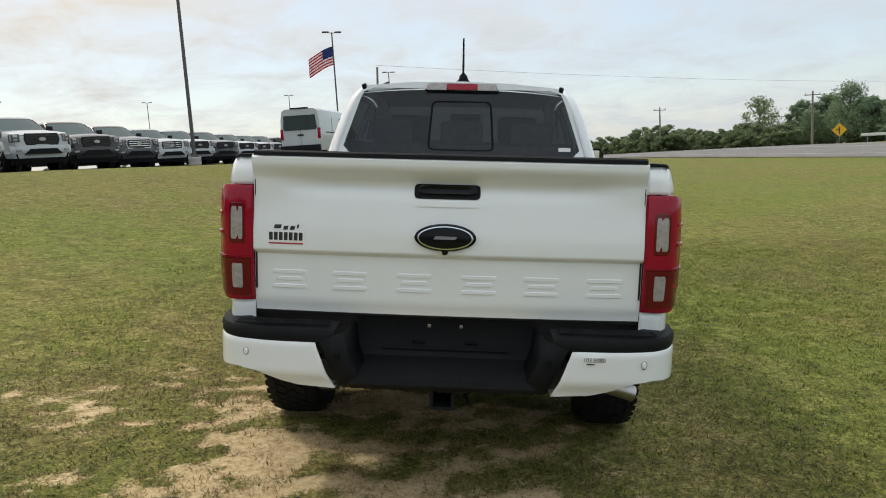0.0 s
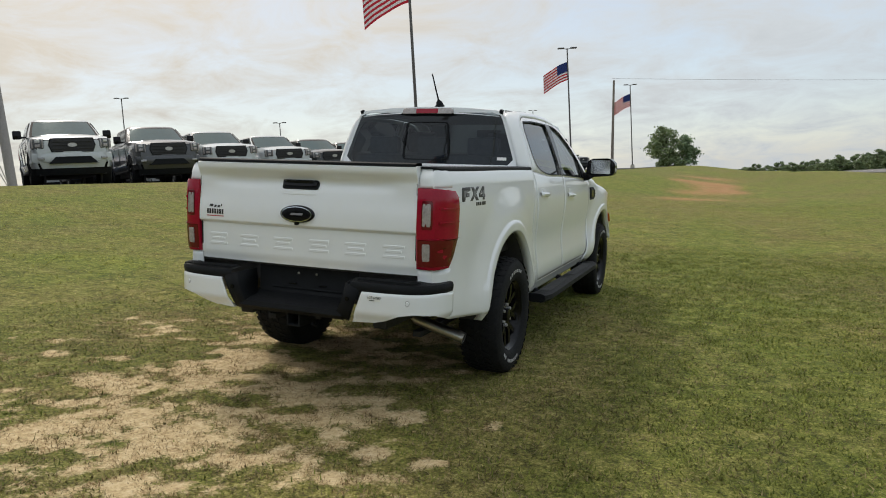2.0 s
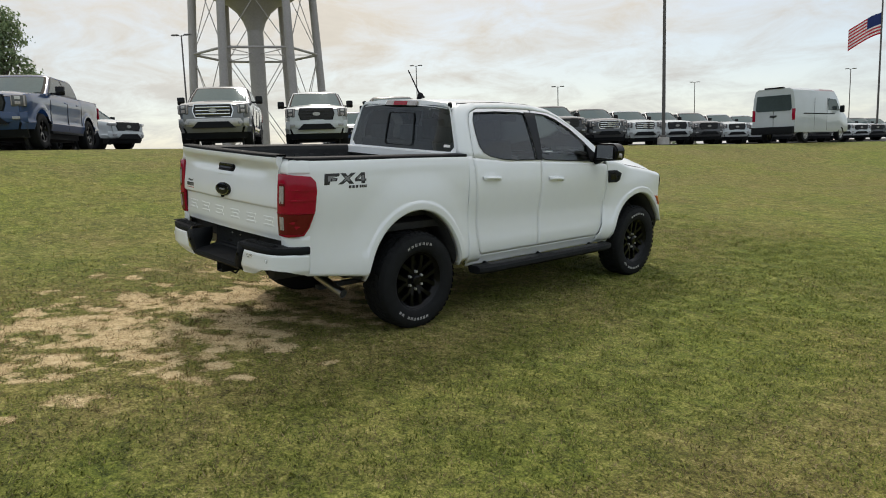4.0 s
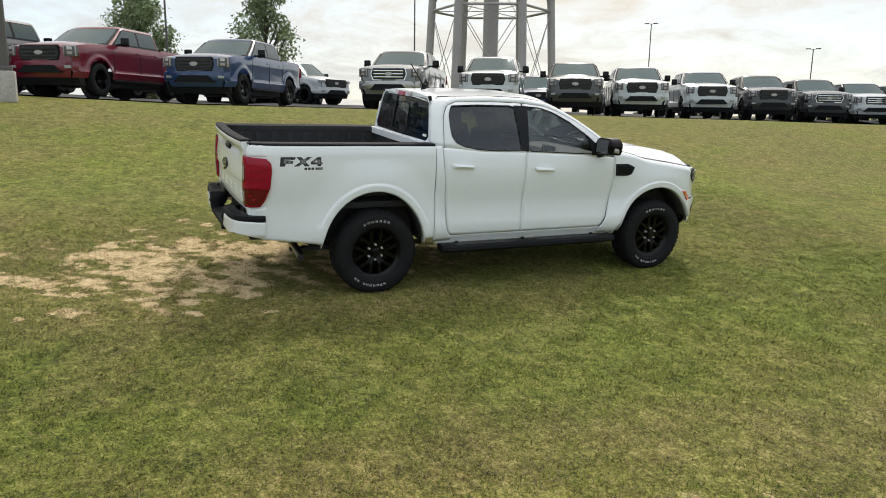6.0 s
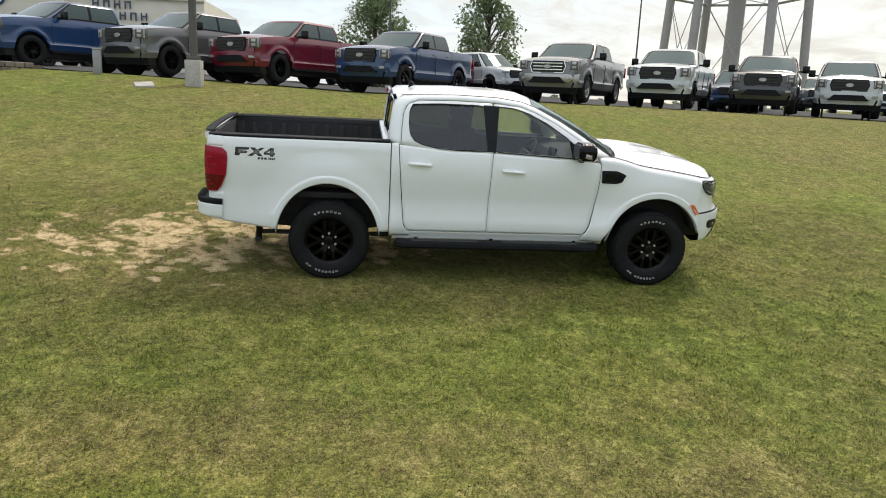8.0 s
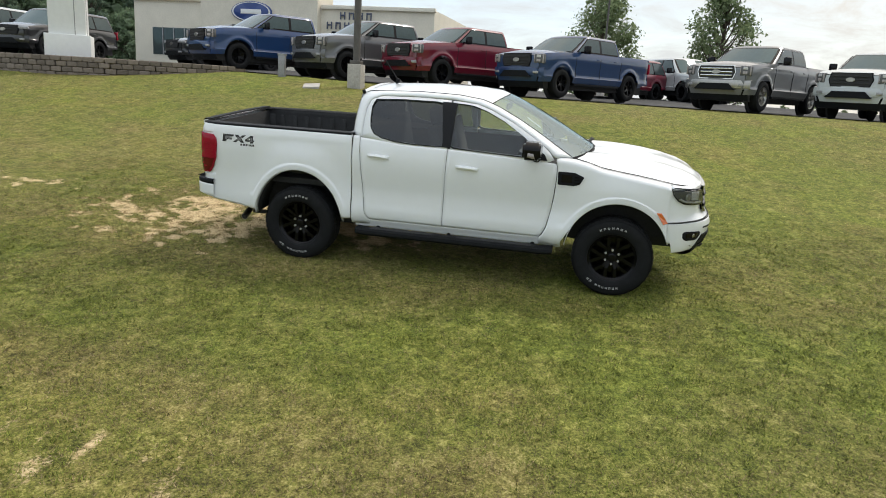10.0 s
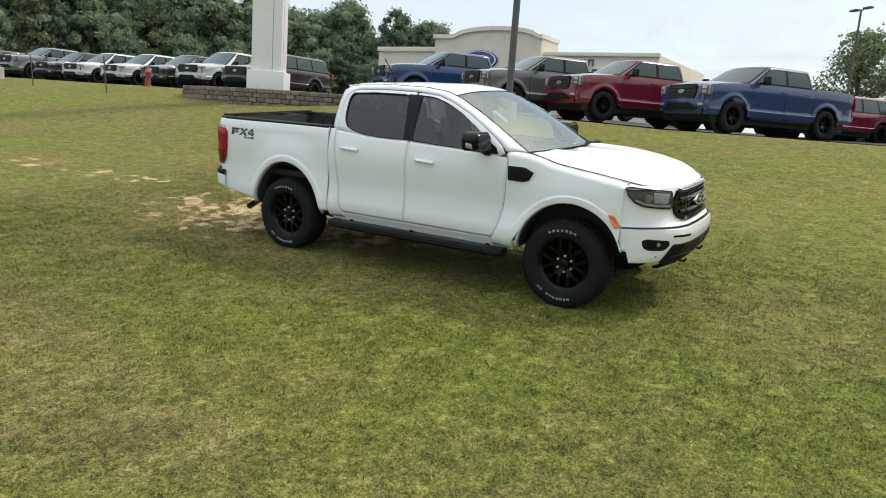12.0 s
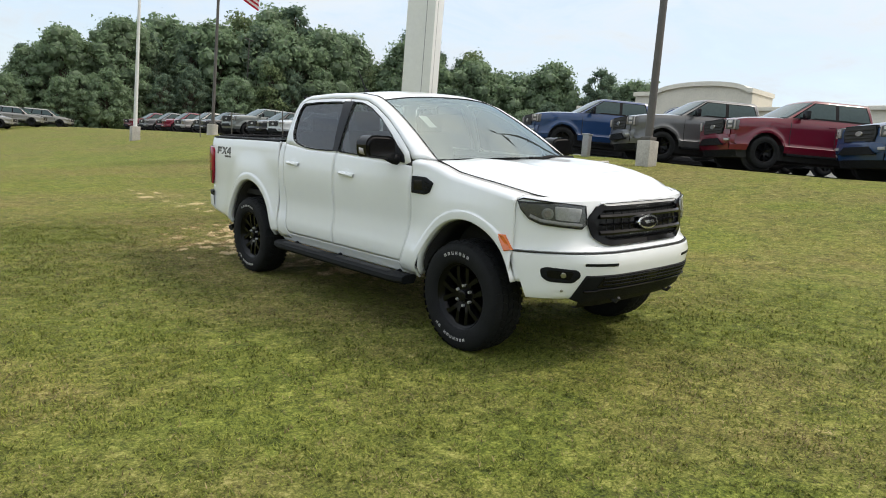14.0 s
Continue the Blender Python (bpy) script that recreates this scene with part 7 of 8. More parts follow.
def on_lamp(u, w, off):
    x, y = float(lerp([(p[0], p[1]) for p in LAMP_PLAN], u)), float(lerp([(p[0], p[2]) for p in LAMP_PLAN], u))
    d = 0.03
    tx, ty = float(lerp([(p[0], p[1]) for p in LAMP_PLAN], u + d)) - float(lerp([(p[0], p[1]) for p in LAMP_PLAN], u - d)), float(lerp([(p[0], p[2]) for p in LAMP_PLAN], u + d)) - float(lerp([(p[0], p[2]) for p in LAMP_PLAN], u - d))
    l = math.hypot(tx, ty)
    bow = 0.010 * math.sin(math.pi * (w - 0.82) / 0.44)
    return (x + ty / l * (off + bow), y - tx / l * (off + bow), w)


lamp_out = [(0.0, 0.828), (0.0, 1.250), (0.45, 1.250), (0.86, 1.236), (0.97, 1.20), (0.99, 1.14), (0.95, 1.00), (0.82, 0.885), (0.70, 0.832), (0.45, 0.826)]


def uv_patch(poly, surf, off, sink=-0.01, rim=0.94, step=0.08):
    return patch(poly, surf, off, step, rim, sink)


lamps = both("tail_lamp", *uv_patch(lamp_out, on_lamp, 0.012), RED_LENS, truck, "red tail lamp with clear insets")
both("lower_lens", *uv_patch([(0.03, 0.838), (0.03, 0.985), (0.92, 0.985), (0.80, 0.89), (0.68, 0.842)], on_lamp, 0.0145), DARK_RED_LENS, lamps)
both("inset_frame", *uv_patch(rounded([(0.15, 1.035), (0.15, 1.19), (0.41, 1.19), (0.41, 1.035)], 0.03, 3), on_lamp, 0.0145), DARK_RED_LENS, lamps)
both("clear_inset", *uv_patch(rounded([(0.19, 1.05), (0.19, 1.175), (0.37, 1.175), (0.37, 1.05)], 0.02, 3), on_lamp, 0.016), CLEAR_LENS, lamps)
both("reversing_lens", *uv_patch(rounded([(0.20, 0.87), (0.20, 0.965), (0.36, 0.965), (0.36, 0.87)], 0.02, 3), on_lamp, 0.018), CLEAR_LENS, lamps)
for zz in (1.145, 1.075):
    both("lamp_rib", *uv_patch([(0.48, zz - 0.006), (0.48, zz + 0.006), (0.95, zz + 0.003), (0.95, zz - 0.003)], on_lamp, 0.016), RED_LENS, lamps)
both("lamp_seam", *uv_patch([(0.0, 0.986), (0.0, 0.992), (0.93, 0.992), (0.93, 0.986)], on_lamp, 0.0165), RED_LENS, lamps)
# painted corner above and below the lamp
for z0, z1, nm in ((1.252, 1.350, "corner_top"), (0.60, 0.824, "corner_foot")):
    P = [[np.array(on_lamp(u, z, -0.006)) * np.array((1, 1, 0)) + np.array((0, 0.02 * float(smoothstep(1.30, 1.35, z)), z)) for u in np.linspace(0.0, 1.0, 16)] for z in np.linspace(z0, z1, 8)]
    P = [[(min(q[0], float(side_x(q[1], q[2])) + 0.0012 - 0.006 * float(smoothstep(-0.99, -0.93, q[1]))) if q[1] > -1.115 else q[0], q[1], q[2]) for q in row] for row in P]
    both(nm, *sheet(np.array(P), out=(0, 0, 0.9)), WHITE, thick=0.008)
both("rail_end_cap", *sheet(np.array([[(x, y, 1.353 + 0.004 * (y > -1.12)) for x in np.linspace(0.68, 0.79 - 0.5 * max(0, -1.07 - y), 4)] for y in (-1.105, -1.08, -1.04, -1.0)]), out=(0.7, 0, 0.9)), BLACK_PLASTIC, thick=0.006)
both("bed_corner_liner", *sheet(np.array([[(x, y, z) for z in (0.87, 1.1, 1.345)] for x, y in ((0.699, -1.0), (0.697, -1.13))]), out=(0.9, -1.0, 1.1)), LINER, thick=0.006)
P = [[np.array(on_lamp(u, z, -0.055)) * np.array((1, 1, 0)) + np.array((0, 0, z)) for u in np.linspace(0, 1, 12)] for z in np.linspace(0.6, 1.34, 6)]
both("corner_core", *sheet(np.array(P), out=(0, 0, 0.9)), DARK)

# ---- rear bumper


BUMP_PLAN = ((0.0, 0.0, -1.262), (0.35, 0.40, -1.262), (0.60, 0.66, -1.246), (0.72, 0.755, -1.216), (0.82, 0.812, -1.160), (0.90, 0.842, -1.090), (1.0, 0.858, -0.985))


def on_bumper(u, w, off):
    s = 1 if u >= 0 else -1
    a = abs(u)
    x, y = float(spline([(p[0], p[1]) for p in BUMP_PLAN], a)), float(spline([(p[0], p[2]) for p in BUMP_PLAN], a))
    d = 0.02
    tx = float(spline([(p[0], p[1]) for p in BUMP_PLAN], a + d) - spline([(p[0], p[1]) for p in BUMP_PLAN], a - d))
    ty = float(spline([(p[0], p[2]) for p in BUMP_PLAN], a + d) - spline([(p[0], p[2]) for p in BUMP_PLAN], a - d))
    l = math.hypot(tx, ty)
    o = off - 0.030 * float(smoothstep(0.60, 0.535, w)) - 0.010 * float(smoothstep(0.69, 0.72, w))
    return (s * (x + ty / l * o), y - tx / l * o, w)


bumper = part("rear_bumper", bmesh.new(), WHITE, truck, "white rear bumper with a black step pad")


B_LOW = ((0.35, 0.533), (0.46, 0.540), (0.52, 0.556), (0.60, 0.590), (0.70, 0.602), (0.84, 0.592), (0.93, 0.566), (1.0, 0.545))


P = []
for k in np.linspace(0, 1, 14):
    row = []
    for t in np.linspace(0, 1, 44):
        u0 = 0.338 + 0.062 * k ** 0.9
        u = u0 + (1.0 - u0) * t
        lo_, hi_ = float(lerp(B_LOW, u)), 0.709 - 0.014 * float(smoothstep(0.85, 1.0, u))
        row.append(on_bumper(u, lo_ + (hi_ - lo_) * k, 0.004))
    P.append(row)
P.insert(0, [(p[0] * 0.99, p[1] + 0.05, p[2] + 0.004) for p in P[0]])
both("bumper_corner", *sheet(np.array(P), out=(0, -0.4, 0.65)), WHITE, (bumper, bumper), thick=0.006)
both("parking_sensor", *patch(oval(0.655, 0.660, 0.011, 0.013, 14), on_bumper, 0.010, 0.05, 0.7), WHITE, (bumper, bumper))
both("sensor_ring", *frame_ring(oval(0.655, 0.660, 0.0135, 0.0155, 20), oval(0.655, 0.660, 0.011, 0.013, 20), on_bumper, 24, 0.006, 0.004), GALV, (bumper, bumper))
# black cover: step pad along the top, sloping cheeks, recessed plate bay
P = [[on_bumper(u, z, o) for u in np.linspace(0.335, 1, 41)] for z, o in ((0.702, 0.0), (0.712, 0.010), (0.738, 0.014), (0.752, 0.006), (0.757, -0.03), (0.762, -0.085))]
pad = both("step_pad", *sheet(np.array(P), out=(0.6, -1.0, 0.5)), BLACK_PLASTIC, (bumper, bumper), "ribbed black plastic step pad")[0]
for k in range(5):
    for s in (-1, 1):
        block("tread_rib", (s * 0.58, -1.172 - k * 0.014, 0.763), (0.34, 0.005, 0.006), BLACK_PLASTIC, pad, 0.001)
cheek = [[(s * x, y, z) for x, y, z in row] for s in (1,) for row in (
    [(0.44, -1.262, 0.712), (0.41, -1.264, 0.64), (0.37, -1.245, 0.545), (0.355, -1.22, 0.53)],
    [(0.385, -1.268, 0.735), (0.365, -1.270, 0.655), (0.32, -1.262, 0.575), (0.30, -1.23, 0.545)],
    [(0.352, -1.255, 0.742), (0.334, -1.258, 0.662), (0.300, -1.258, 0.590), (0.285, -1.235, 0.55)],
    [(0.330, -1.10, 0.750), (0.318, -1.11, 0.665), (0.292, -1.15, 0.610), (0.280, -1.20, 0.56)])]
both("bumper_cheek", *sheet(np.array(cheek), out=(0.2, -0.9, 0.65)), BLACK_PLASTIC, (bumper, bumper), thick=0.01)
bay = np.array([[(x, y, z) for x in np.linspace(-0.33, 0.33, 12)] for y, z in ((-1.065, 0.785), (-1.068, 0.745), (-1.070, 0.640), (-1.085, 0.618), (-1.215, 0.600), (-1.256, 0.586), (-1.262, 0.56), (-1.235, 0.535), (-1.15, 0.53))])
link("plate_bay", *sheet(bay, out=(0, -0.9, 0.66)), BLACK_PLASTIC, bumper)
link("bay_lip", *tube([(-0.24, -1.074, 0.645), (0.24, -1.074, 0.645)], 0.006, 8), BLACK_PLASTIC, bumper)
for s in (-1, 1):
    block("plate_bolt_bar", (s * 0.06, -1.074, 0.735), (0.012, 0.008, 0.012), STEEL, bumper, 0.003)
    block("plate_slot", (s * 0.1, -1.075, 0.672), (0.05, 0.008, 0.008), GLOSS_BLACK, bumper, 0.002)
    link("corner_sensor", *tube([(s * 0.372, -1.262, 0.66), (s * 0.372, -1.275, 0.66)], 0.011, 14), GLOSS_BLACK, bumper)
block("gate_gap", (0, -0.99, 0.73), (1.5, 0.12, 0.11), DARK, truck, 0.01)
link("stock_sticker", *patch([(0.435, 0.660), (0.435, 0.690), (0.500, 0.690), (0.500, 0.660)], on_bumper, 0.0055, 0.05, 0.98), STICKER, bumper, "small white stock-number sticker")
fc = bpy.data.curves.new("sticker_number", "FONT")
fc.body, fc.size, fc.align_x = "103.6080", 0.0215, "CENTER"
tmp = new("sticker_number", fc)
me = bpy.data.meshes.new_from_object(tmp)
bpy.data.objects.remove(tmp)
me.materials.append(DECAL_BLACK)
num = new("sticker_number", me)
num.parent = bumper
xm, ym, _ = on_bumper(0.4675, 0.676, 0.007)
num.matrix_basis = pose(xm, ym - 0.0015, 0.6725, 90, 0, 2)
block("sticker_bar", (xm - 0.012, ym - 0.002, 0.665), (0.028, 0.002, 0.004), DECAL_BLACK, bumper, 0.0004)
hitch = part("tow_receiver", bmesh.new(), BLACK_PLASTIC, truck, "black square tow receiver")
for c, s in (((0, -1.14, 0.535), (0.085, 0.16, 0.012)), ((0, -1.14, 0.465), (0.085, 0.16, 0.012)), ((0.038, -1.14, 0.5), (0.012, 0.16, 0.08)), ((-0.038, -1.14, 0.5), (0.012, 0.16, 0.08))):
    block("receiver_wall", c, s, BLACK_PLASTIC, hitch, 0.003)
block("receiver_back", (0, -1.0, 0.5), (0.08, 0.02, 0.08), DARK, hitch, 0.002)
link("chain_loop", *tube([(0.08, -1.10, 0.48), (0.10, -1.14, 0.455), (0.09, -1.17, 0.475)], 0.008, 8), BLACK_PLASTIC, hitch)

# ---- bonnet and front

E_PTS = ((0.724, 2.800, 1.272), (0.750, 2.93, 1.246), (0.752, 3.05, 1.210), (0.754, 3.20, 1.188), (0.750, 3.40, 1.162), (0.742, 3.60, 1.131), (0.722, 3.74, 1.106), (0.660, 3.842, 1.088), (0.575, 3.915, 1.078))
C_PTS = ((0.0, 2.930, 1.285), (0.0, 3.050, 1.290), (0.0, 3.180, 1.291), (0.0, 3.320, 1.285), (0.0, 3.480, 1.268), (0.0, 3.660, 1.238), (0.0, 3.840, 1.190), (0.0, 3.965, 1.132), (0.0, 4.035, 1.075))
ea, ca_ = along(E_PTS, 40), along(C_PTS, 40)
P = []
for e, c in zip(ea, ca_):
    row = []
    for q in np.linspace(-1, 1, 41):
        a = abs(q)
        crease = 0.012 * float(np.exp(-((a - 0.60) / 0.09) ** 2)) - 0.008 * float(np.exp(-((a - 0.30) / 0.25) ** 2))
        row.append((e[0] * q, c[1] + (e[1] - c[1]) * a ** 2.2, c[2] + (e[2] - c[2]) * a ** 4.2 + crease * (1 - a ** 6)))
    P.append(row)
P.append([(x * 0.985, y - 0.012, z - 0.03) for x, y, z in P[-1]])
link("bonnet", *sheet(np.array(P), out=(0, 3.3, 0.5)), WHITE, truck)

FACE_PLAN = ((0.0, 0.0, 4.145), (0.22, 0.22, 4.140), (0.42, 0.42, 4.116), (0.54, 0.54, 4.070), (0.64, 0.635, 4.005), (0.74, 0.715, 3.925), (0.84, 0.785, 3.842), (0.92, 0.832, 3.772), (1.0, 0.872, 3.690))
FACE_SET = ((0.36, -0.16), (0.42, -0.10), (0.50, -0.045), (0.58, -0.012), (0.66, 0.004), (0.73, 0.002), (0.76, -0.020), (0.79, -0.066), (0.84, -0.082), (0.92, -0.092), (1.00, -0.102), (1.06, -0.112), (1.12, -0.14))


def on_face(u, w, off):
    s = 1 if u >= 0 else -1
    a = min(abs(u), 1.0)
    fx, fy = [(p[0], p[1]) for p in FACE_PLAN], [(p[0], p[2]) for p in FACE_PLAN]
    x, y = float(spline(fx, a)), float(spline(fy, a))
    d = 0.02
    tx, ty = float(spline(fx, a + d) - spline(fx, a - d)), float(spline(fy, a + d) - spline(fy, a - d))
    if a < d:
        tx, ty = 1.0, 0.0
    l = math.hypot(tx, ty)
    o = off + float(spline(FACE_SET, w)) * (1 - 0.8 * float(smoothstep(0.45, 0.85, a)))
    return (s * (x - ty / l * o), y + tx / l * o, w)


front_bumper = part("front_bumper", bmesh.new(), WHITE, truck, "white front bumper with black lower intake")


def drawn_in(z, most):
    """How far the bumper's rear edge leans forward towards its foot."""
    return 1 - most * float(np.clip((0.735 - z) / 0.28, 0, 1))


P = [[on_face(u * drawn_in(z, 0.085), z, o) for u in np.linspace(-1, 1, 81)] for z, o in ((0.752, -0.012), (0.750, -0.002), (0.744, 0.004), (0.70, 0.004), (0.66, 0.003), (0.62, 0.002), (0.59, 0.002), (0.56, 0.002), (0.52, 0.002), (0.48, 0.0), (0.462, -0.006), (0.455, -0.02))]
v, f = sheet(np.array(P), out=(0, 3.0, 0.7))
link("bumper_skin", v, f, WHITE, front_bumper)
P = [[on_face(u, z, o) for u in np.linspace(-1, 1, 81)] for z, o in ((0.758, -0.014), (0.765, -0.002), (0.79, 0.0), (0.84, 0.0), (0.90, 0.0), (0.96, 0.0), (1.02, 0.0), (1.075, -0.004), (1.098, -0.03))]
link("front_fascia", *sheet(np.array(P), out=(0, 3.0, 0.8)), WHITE, truck)
P = [[on_face(u * drawn_in(z, 0.12), z, -0.05) for u in np.linspace(-0.96, 0.96, 41)] for z in (0.47, 0.60, 0.70, 0.755, 0.77, 0.80, 0.85, 0.92, 1.0, 1.07)]
link("face_core", *sheet(np.array(P), out=(0, 3.0, 0.8)), DARK, truck)
# lower intake and chin
INTAKE = [(-0.50, 0.648), (0.50, 0.648), (0.57, 0.632), (0.66, 0.455), (0.62, 0.44), (-0.62, 0.44), (-0.66, 0.455), (-0.57, 0.632)]
inl = link("lower_intake", *row_patch(INTAKE, on_face, 0.010), BLACK_PLASTIC, front_bumper)
link("intake_mesh", *row_patch([(-0.46, 0.615), (0.46, 0.615), (0.50, 0.535), (-0.50, 0.535)], on_face, 0.013), GLOSS_BLACK, inl)
for k in range(3):
    link("intake_bar", *tube([on_face(u, 0.552 + 0.024 * k, 0.016) for u in np.linspace(-0.46, 0.46, 25)], 0.004, 6), BLACK_PLASTIC, inl)
for k in range(23):
    u = -0.44 + k * 0.04
    link("intake_rib", *tube([on_face(u, 0.54, 0.014), on_face(u, 0.61, 0.014)], 0.003, 5), BLACK_PLASTIC, inl)
link("intake_lip", *tube([on_face(u, 0.520 - 0.01 * (abs(u) > 0.5), 0.016) for u in np.linspace(-0.58, 0.58, 31)], 0.007, 8), GLOSS_BLACK, inl)
link("chin", *sheet(np.array([[on_face(u, z, o) for u in np.linspace(-0.60, 0.60, 41)] for z, o in ((0.47, 0.010), (0.44, 0.014), (0.40, 0.0), (0.375, -0.03), (0.365, -0.10))]), out=(0, 3.4, 0.5)), BLACK_PLASTIC, front_bumper)
link("radar_cover", *patch(rounded([(-0.06, 0.55), (-0.06, 0.61), (0.06, 0.61), (0.06, 0.55)], 0.01), on_face, 0.018, 0.04, 0.95), GLOSS_BLACK, inl)
both("tow_hook", *tube([on_face(0.30, 0.43, 0.0), on_face(0.30, 0.42, 0.05), on_face(0.30, 0.45, 0.05)], 0.012, 8), DARK, (front_bumper, front_bumper))
both("bumper_slot", *patch(rounded([(0.36, 0.670), (0.36, 0.690), (0.585, 0.696), (0.585, 0.678)], 0.006), on_face, 0.006, 0.04, 0.94), BLACK_PLASTIC, (front_bumper, front_bumper))
fog = both("fog_bezel", *patch(rounded([(0.615, 0.652), (0.80, 0.668), (0.835, 0.655), (0.825, 0.60), (0.78, 0.572), (0.645, 0.566), (0.602, 0.61)], 0.02), on_face, 0.007, 0.03, 0.93), BLACK_PLASTIC, (front_bumper, front_bumper))
both("fog_inset", *patch(rounded([(0.64, 0.642), (0.80, 0.65), (0.79, 0.60), (0.66, 0.588)], 0.015), on_face, 0.009, 0.03, 0.93), GLOSS_BLACK, fog)
both("fog_lamp", *patch(oval(0.70, 0.618, 0.017, 0.019, 20), on_face, 0.012, 0.05, 0.8), STEEL, fog)
both("parking_sensor", *patch(oval(0.705, 0.515, 0.010, 0.010, 12), on_face, 0.008, 0.05, 0.7), STEEL, (front_bumper, front_bumper))
both("bumper_seam", *tube([on_face(u, 0.756, 0.002) for u in np.linspace(0.0, 1.0, 41)], 0.0055, 6, False), DARK, (front_bumper, front_bumper))
# grille
GR = [(-0.46, 1.064), (0.46, 1.064), (0.575, 0.965), (0.53, 0.850), (0.42, 0.795), (-0.42, 0.795), (-0.53, 0.850), (-0.575, 0.965)]
grille = link("grille", *row_patch(rounded(GR, 0.04), on_face, 0.004, 40, 20), GLOSS_BLACK, truck, "gloss-black grille with an oval badge")
g_in = rounded([(p[0] * 0.90, 0.93 + (p[1] - 0.93) * 0.78) for p in GR], 0.035)
v, f = frame_ring(dense(rounded(GR, 0.04), 0.04), dense(g_in, 0.04), on_face, 96, 0.022, 0.02)
link("grille_surround", *orient(v, f), GLOSS_BLACK, grille)
for z, o, hh in ((0.978, 0.024, 0.015), (0.876, 0.024, 0.015), (0.928, 0.012, 0.006), (0.838, 0.010, 0.005), (1.012, 0.010, 0.005)):
    hw_ = 0.470 if hh > 0.01 else 0.45
    P = [[on_face(u, z + dz * hh, o + oo) for u in np.linspace(-hw_, hw_, 41)] for dz, oo in ((1.0, -0.020), (0.92, 0.004), (0.0, 0.012), (-0.92, 0.004), (-1.0, -0.020))]
    link("grille_bar", *sheet(np.array(P), out=(0, 3.0, z)), GLOSS_BLACK, grille)
for k in range(11):
    u = -0.40 + 0.08 * k
    link("grille_rib", *tube([on_face(u, 0.83, 0.006), on_face(u, 1.02, 0.006)], 0.003, 5), DARK, grille)
for z in (0.845, 0.88, 0.922, 0.965, 1.005):
    link("grille_wire", *tube([on_face(u, z, 0.009) for u in np.linspace(-0.46, 0.46, 21)], 0.003, 5), BLACK_PLASTIC, grille)
ge = link("emblem", *patch(oval(0.0, 0.928, 0.112, 0.049), on_face, 0.044, 0.05, 0.93), CHROME, grille, "chrome-rimmed oval badge")
link("emblem_field", *patch(oval(0.0, 0.928, 0.094, 0.036), on_face, 0.047, 0.05, 0.95), GLOSS_BLACK, ge)
link("emblem_bar", *patch(rounded([(-0.066, 0.918), (-0.052, 0.940), (0.06, 0.940), (0.046, 0.918)], 0.008), on_face, 0.0495, 0.03, 0.9), CHROME, ge)
link("top_trim", *patch(dense(rounded([(-0.43, 1.046), (-0.445, 1.060), (0.445, 1.060), (0.43, 1.046)], 0.006), 0.04), on_face, 0.025, 0.05, 0.97), LUG, grille)
# headlamps
HL = [(0.575, 1.045), (0.66, 1.056), (0.82, 1.074), (0.955, 1.088), (0.985, 1.075), (0.965, 1.02), (0.915, 0.965), (0.845, 0.935), (0.72, 0.918), (0.60, 0.905), (0.565, 0.935)]
hl = both("headlight", *row_patch(HL, on_face, 0.006, 20, 14), LAMP_DARK, truck, "smoked headlight with a chrome projector")
both("reflector", *patch(rounded([(0.598, 1.028), (0.765, 1.046), (0.758, 0.962), (0.615, 0.945)], 0.012), on_face, 0.010, 0.03, 0.93), LAMP_BRIGHT, hl)
both("projector", *patch(oval(0.805, 0.998, 0.036, 0.036, 22), on_face, 0.016, 0.05, 0.8), LAMP_GREY, hl)
both("projector_lens", *patch(oval(0.805, 0.998, 0.025, 0.025, 18), on_face, 0.020, 0.05, 0.8), CLEAR_LENS, hl)
both("light_strip", *tube([on_face(u, w, 0.013) for u, w in ((0.60, 0.928), (0.72, 0.938), (0.84, 0.956), (0.91, 0.985))], 0.010, 8), LAMP_BRIGHT, hl)
both("headlight_cover", *row_patch(HL, on_face, 0.024, 20, 14), LAMP_GLASS, hl)
both("headlight_edge", *tube([on_face(u, w, 0.006) for u, w in dense(HL, 0.03)] + [on_face(*HL[0], 0.006)], 0.005, 6, False), BLACK_PLASTIC, hl)
both("side_marker", *patch([(3.585, 0.850), (3.630, 0.850), (3.700, 0.760), (3.652, 0.748)], on_side, 0.020, 0.03, 0.9), AMBER, wing, "amber side marker")
both("bumper_end", *sheet(np.array([[(0.866 - 0.5 * max(0.0, y - 3.70), y, z) for y in np.linspace(3.650 + 0.30 * (0.765 - z), 3.77, 6)] for z in np.linspace(0.560, 0.752, 8)]), out=IN), WHITE, (front_bumper, front_bumper), thick=0.006)
# painted corner between bonnet, wing and headlight
edge_e = [p for p in along(E_PTS, 60) if p[1] > 3.68]
edge_u = np.linspace(0.985, 0.60, len(edge_e))
top_of = ((0.575, 1.045), (0.66, 1.056), (0.82, 1.074), (0.955, 1.088), (0.985, 1.080))
A = [np.array((p[0] + 0.004, p[1] + 0.002, p[2] - 0.006)) for p in edge_e]
B = [np.array(on_face(u, float(lerp(top_of, u)) + 0.004, 0.001)) for u in edge_u]
both("lamp_panel", *sheet(np.array([A, [a * 0.5 + c * 0.5 + np.array((0.004, 0.004, 0.006)) for a, c in zip(A, B)], B]), out=(0, 3.0, 0.5)), WHITE, thick=0.004)
# bonnet shut line
both("bonnet_gap", *tube([(x + 0.003, y, z - 0.001) for x, y, z in along(E_PTS, 30)], 0.0035, 5, False), DARK)

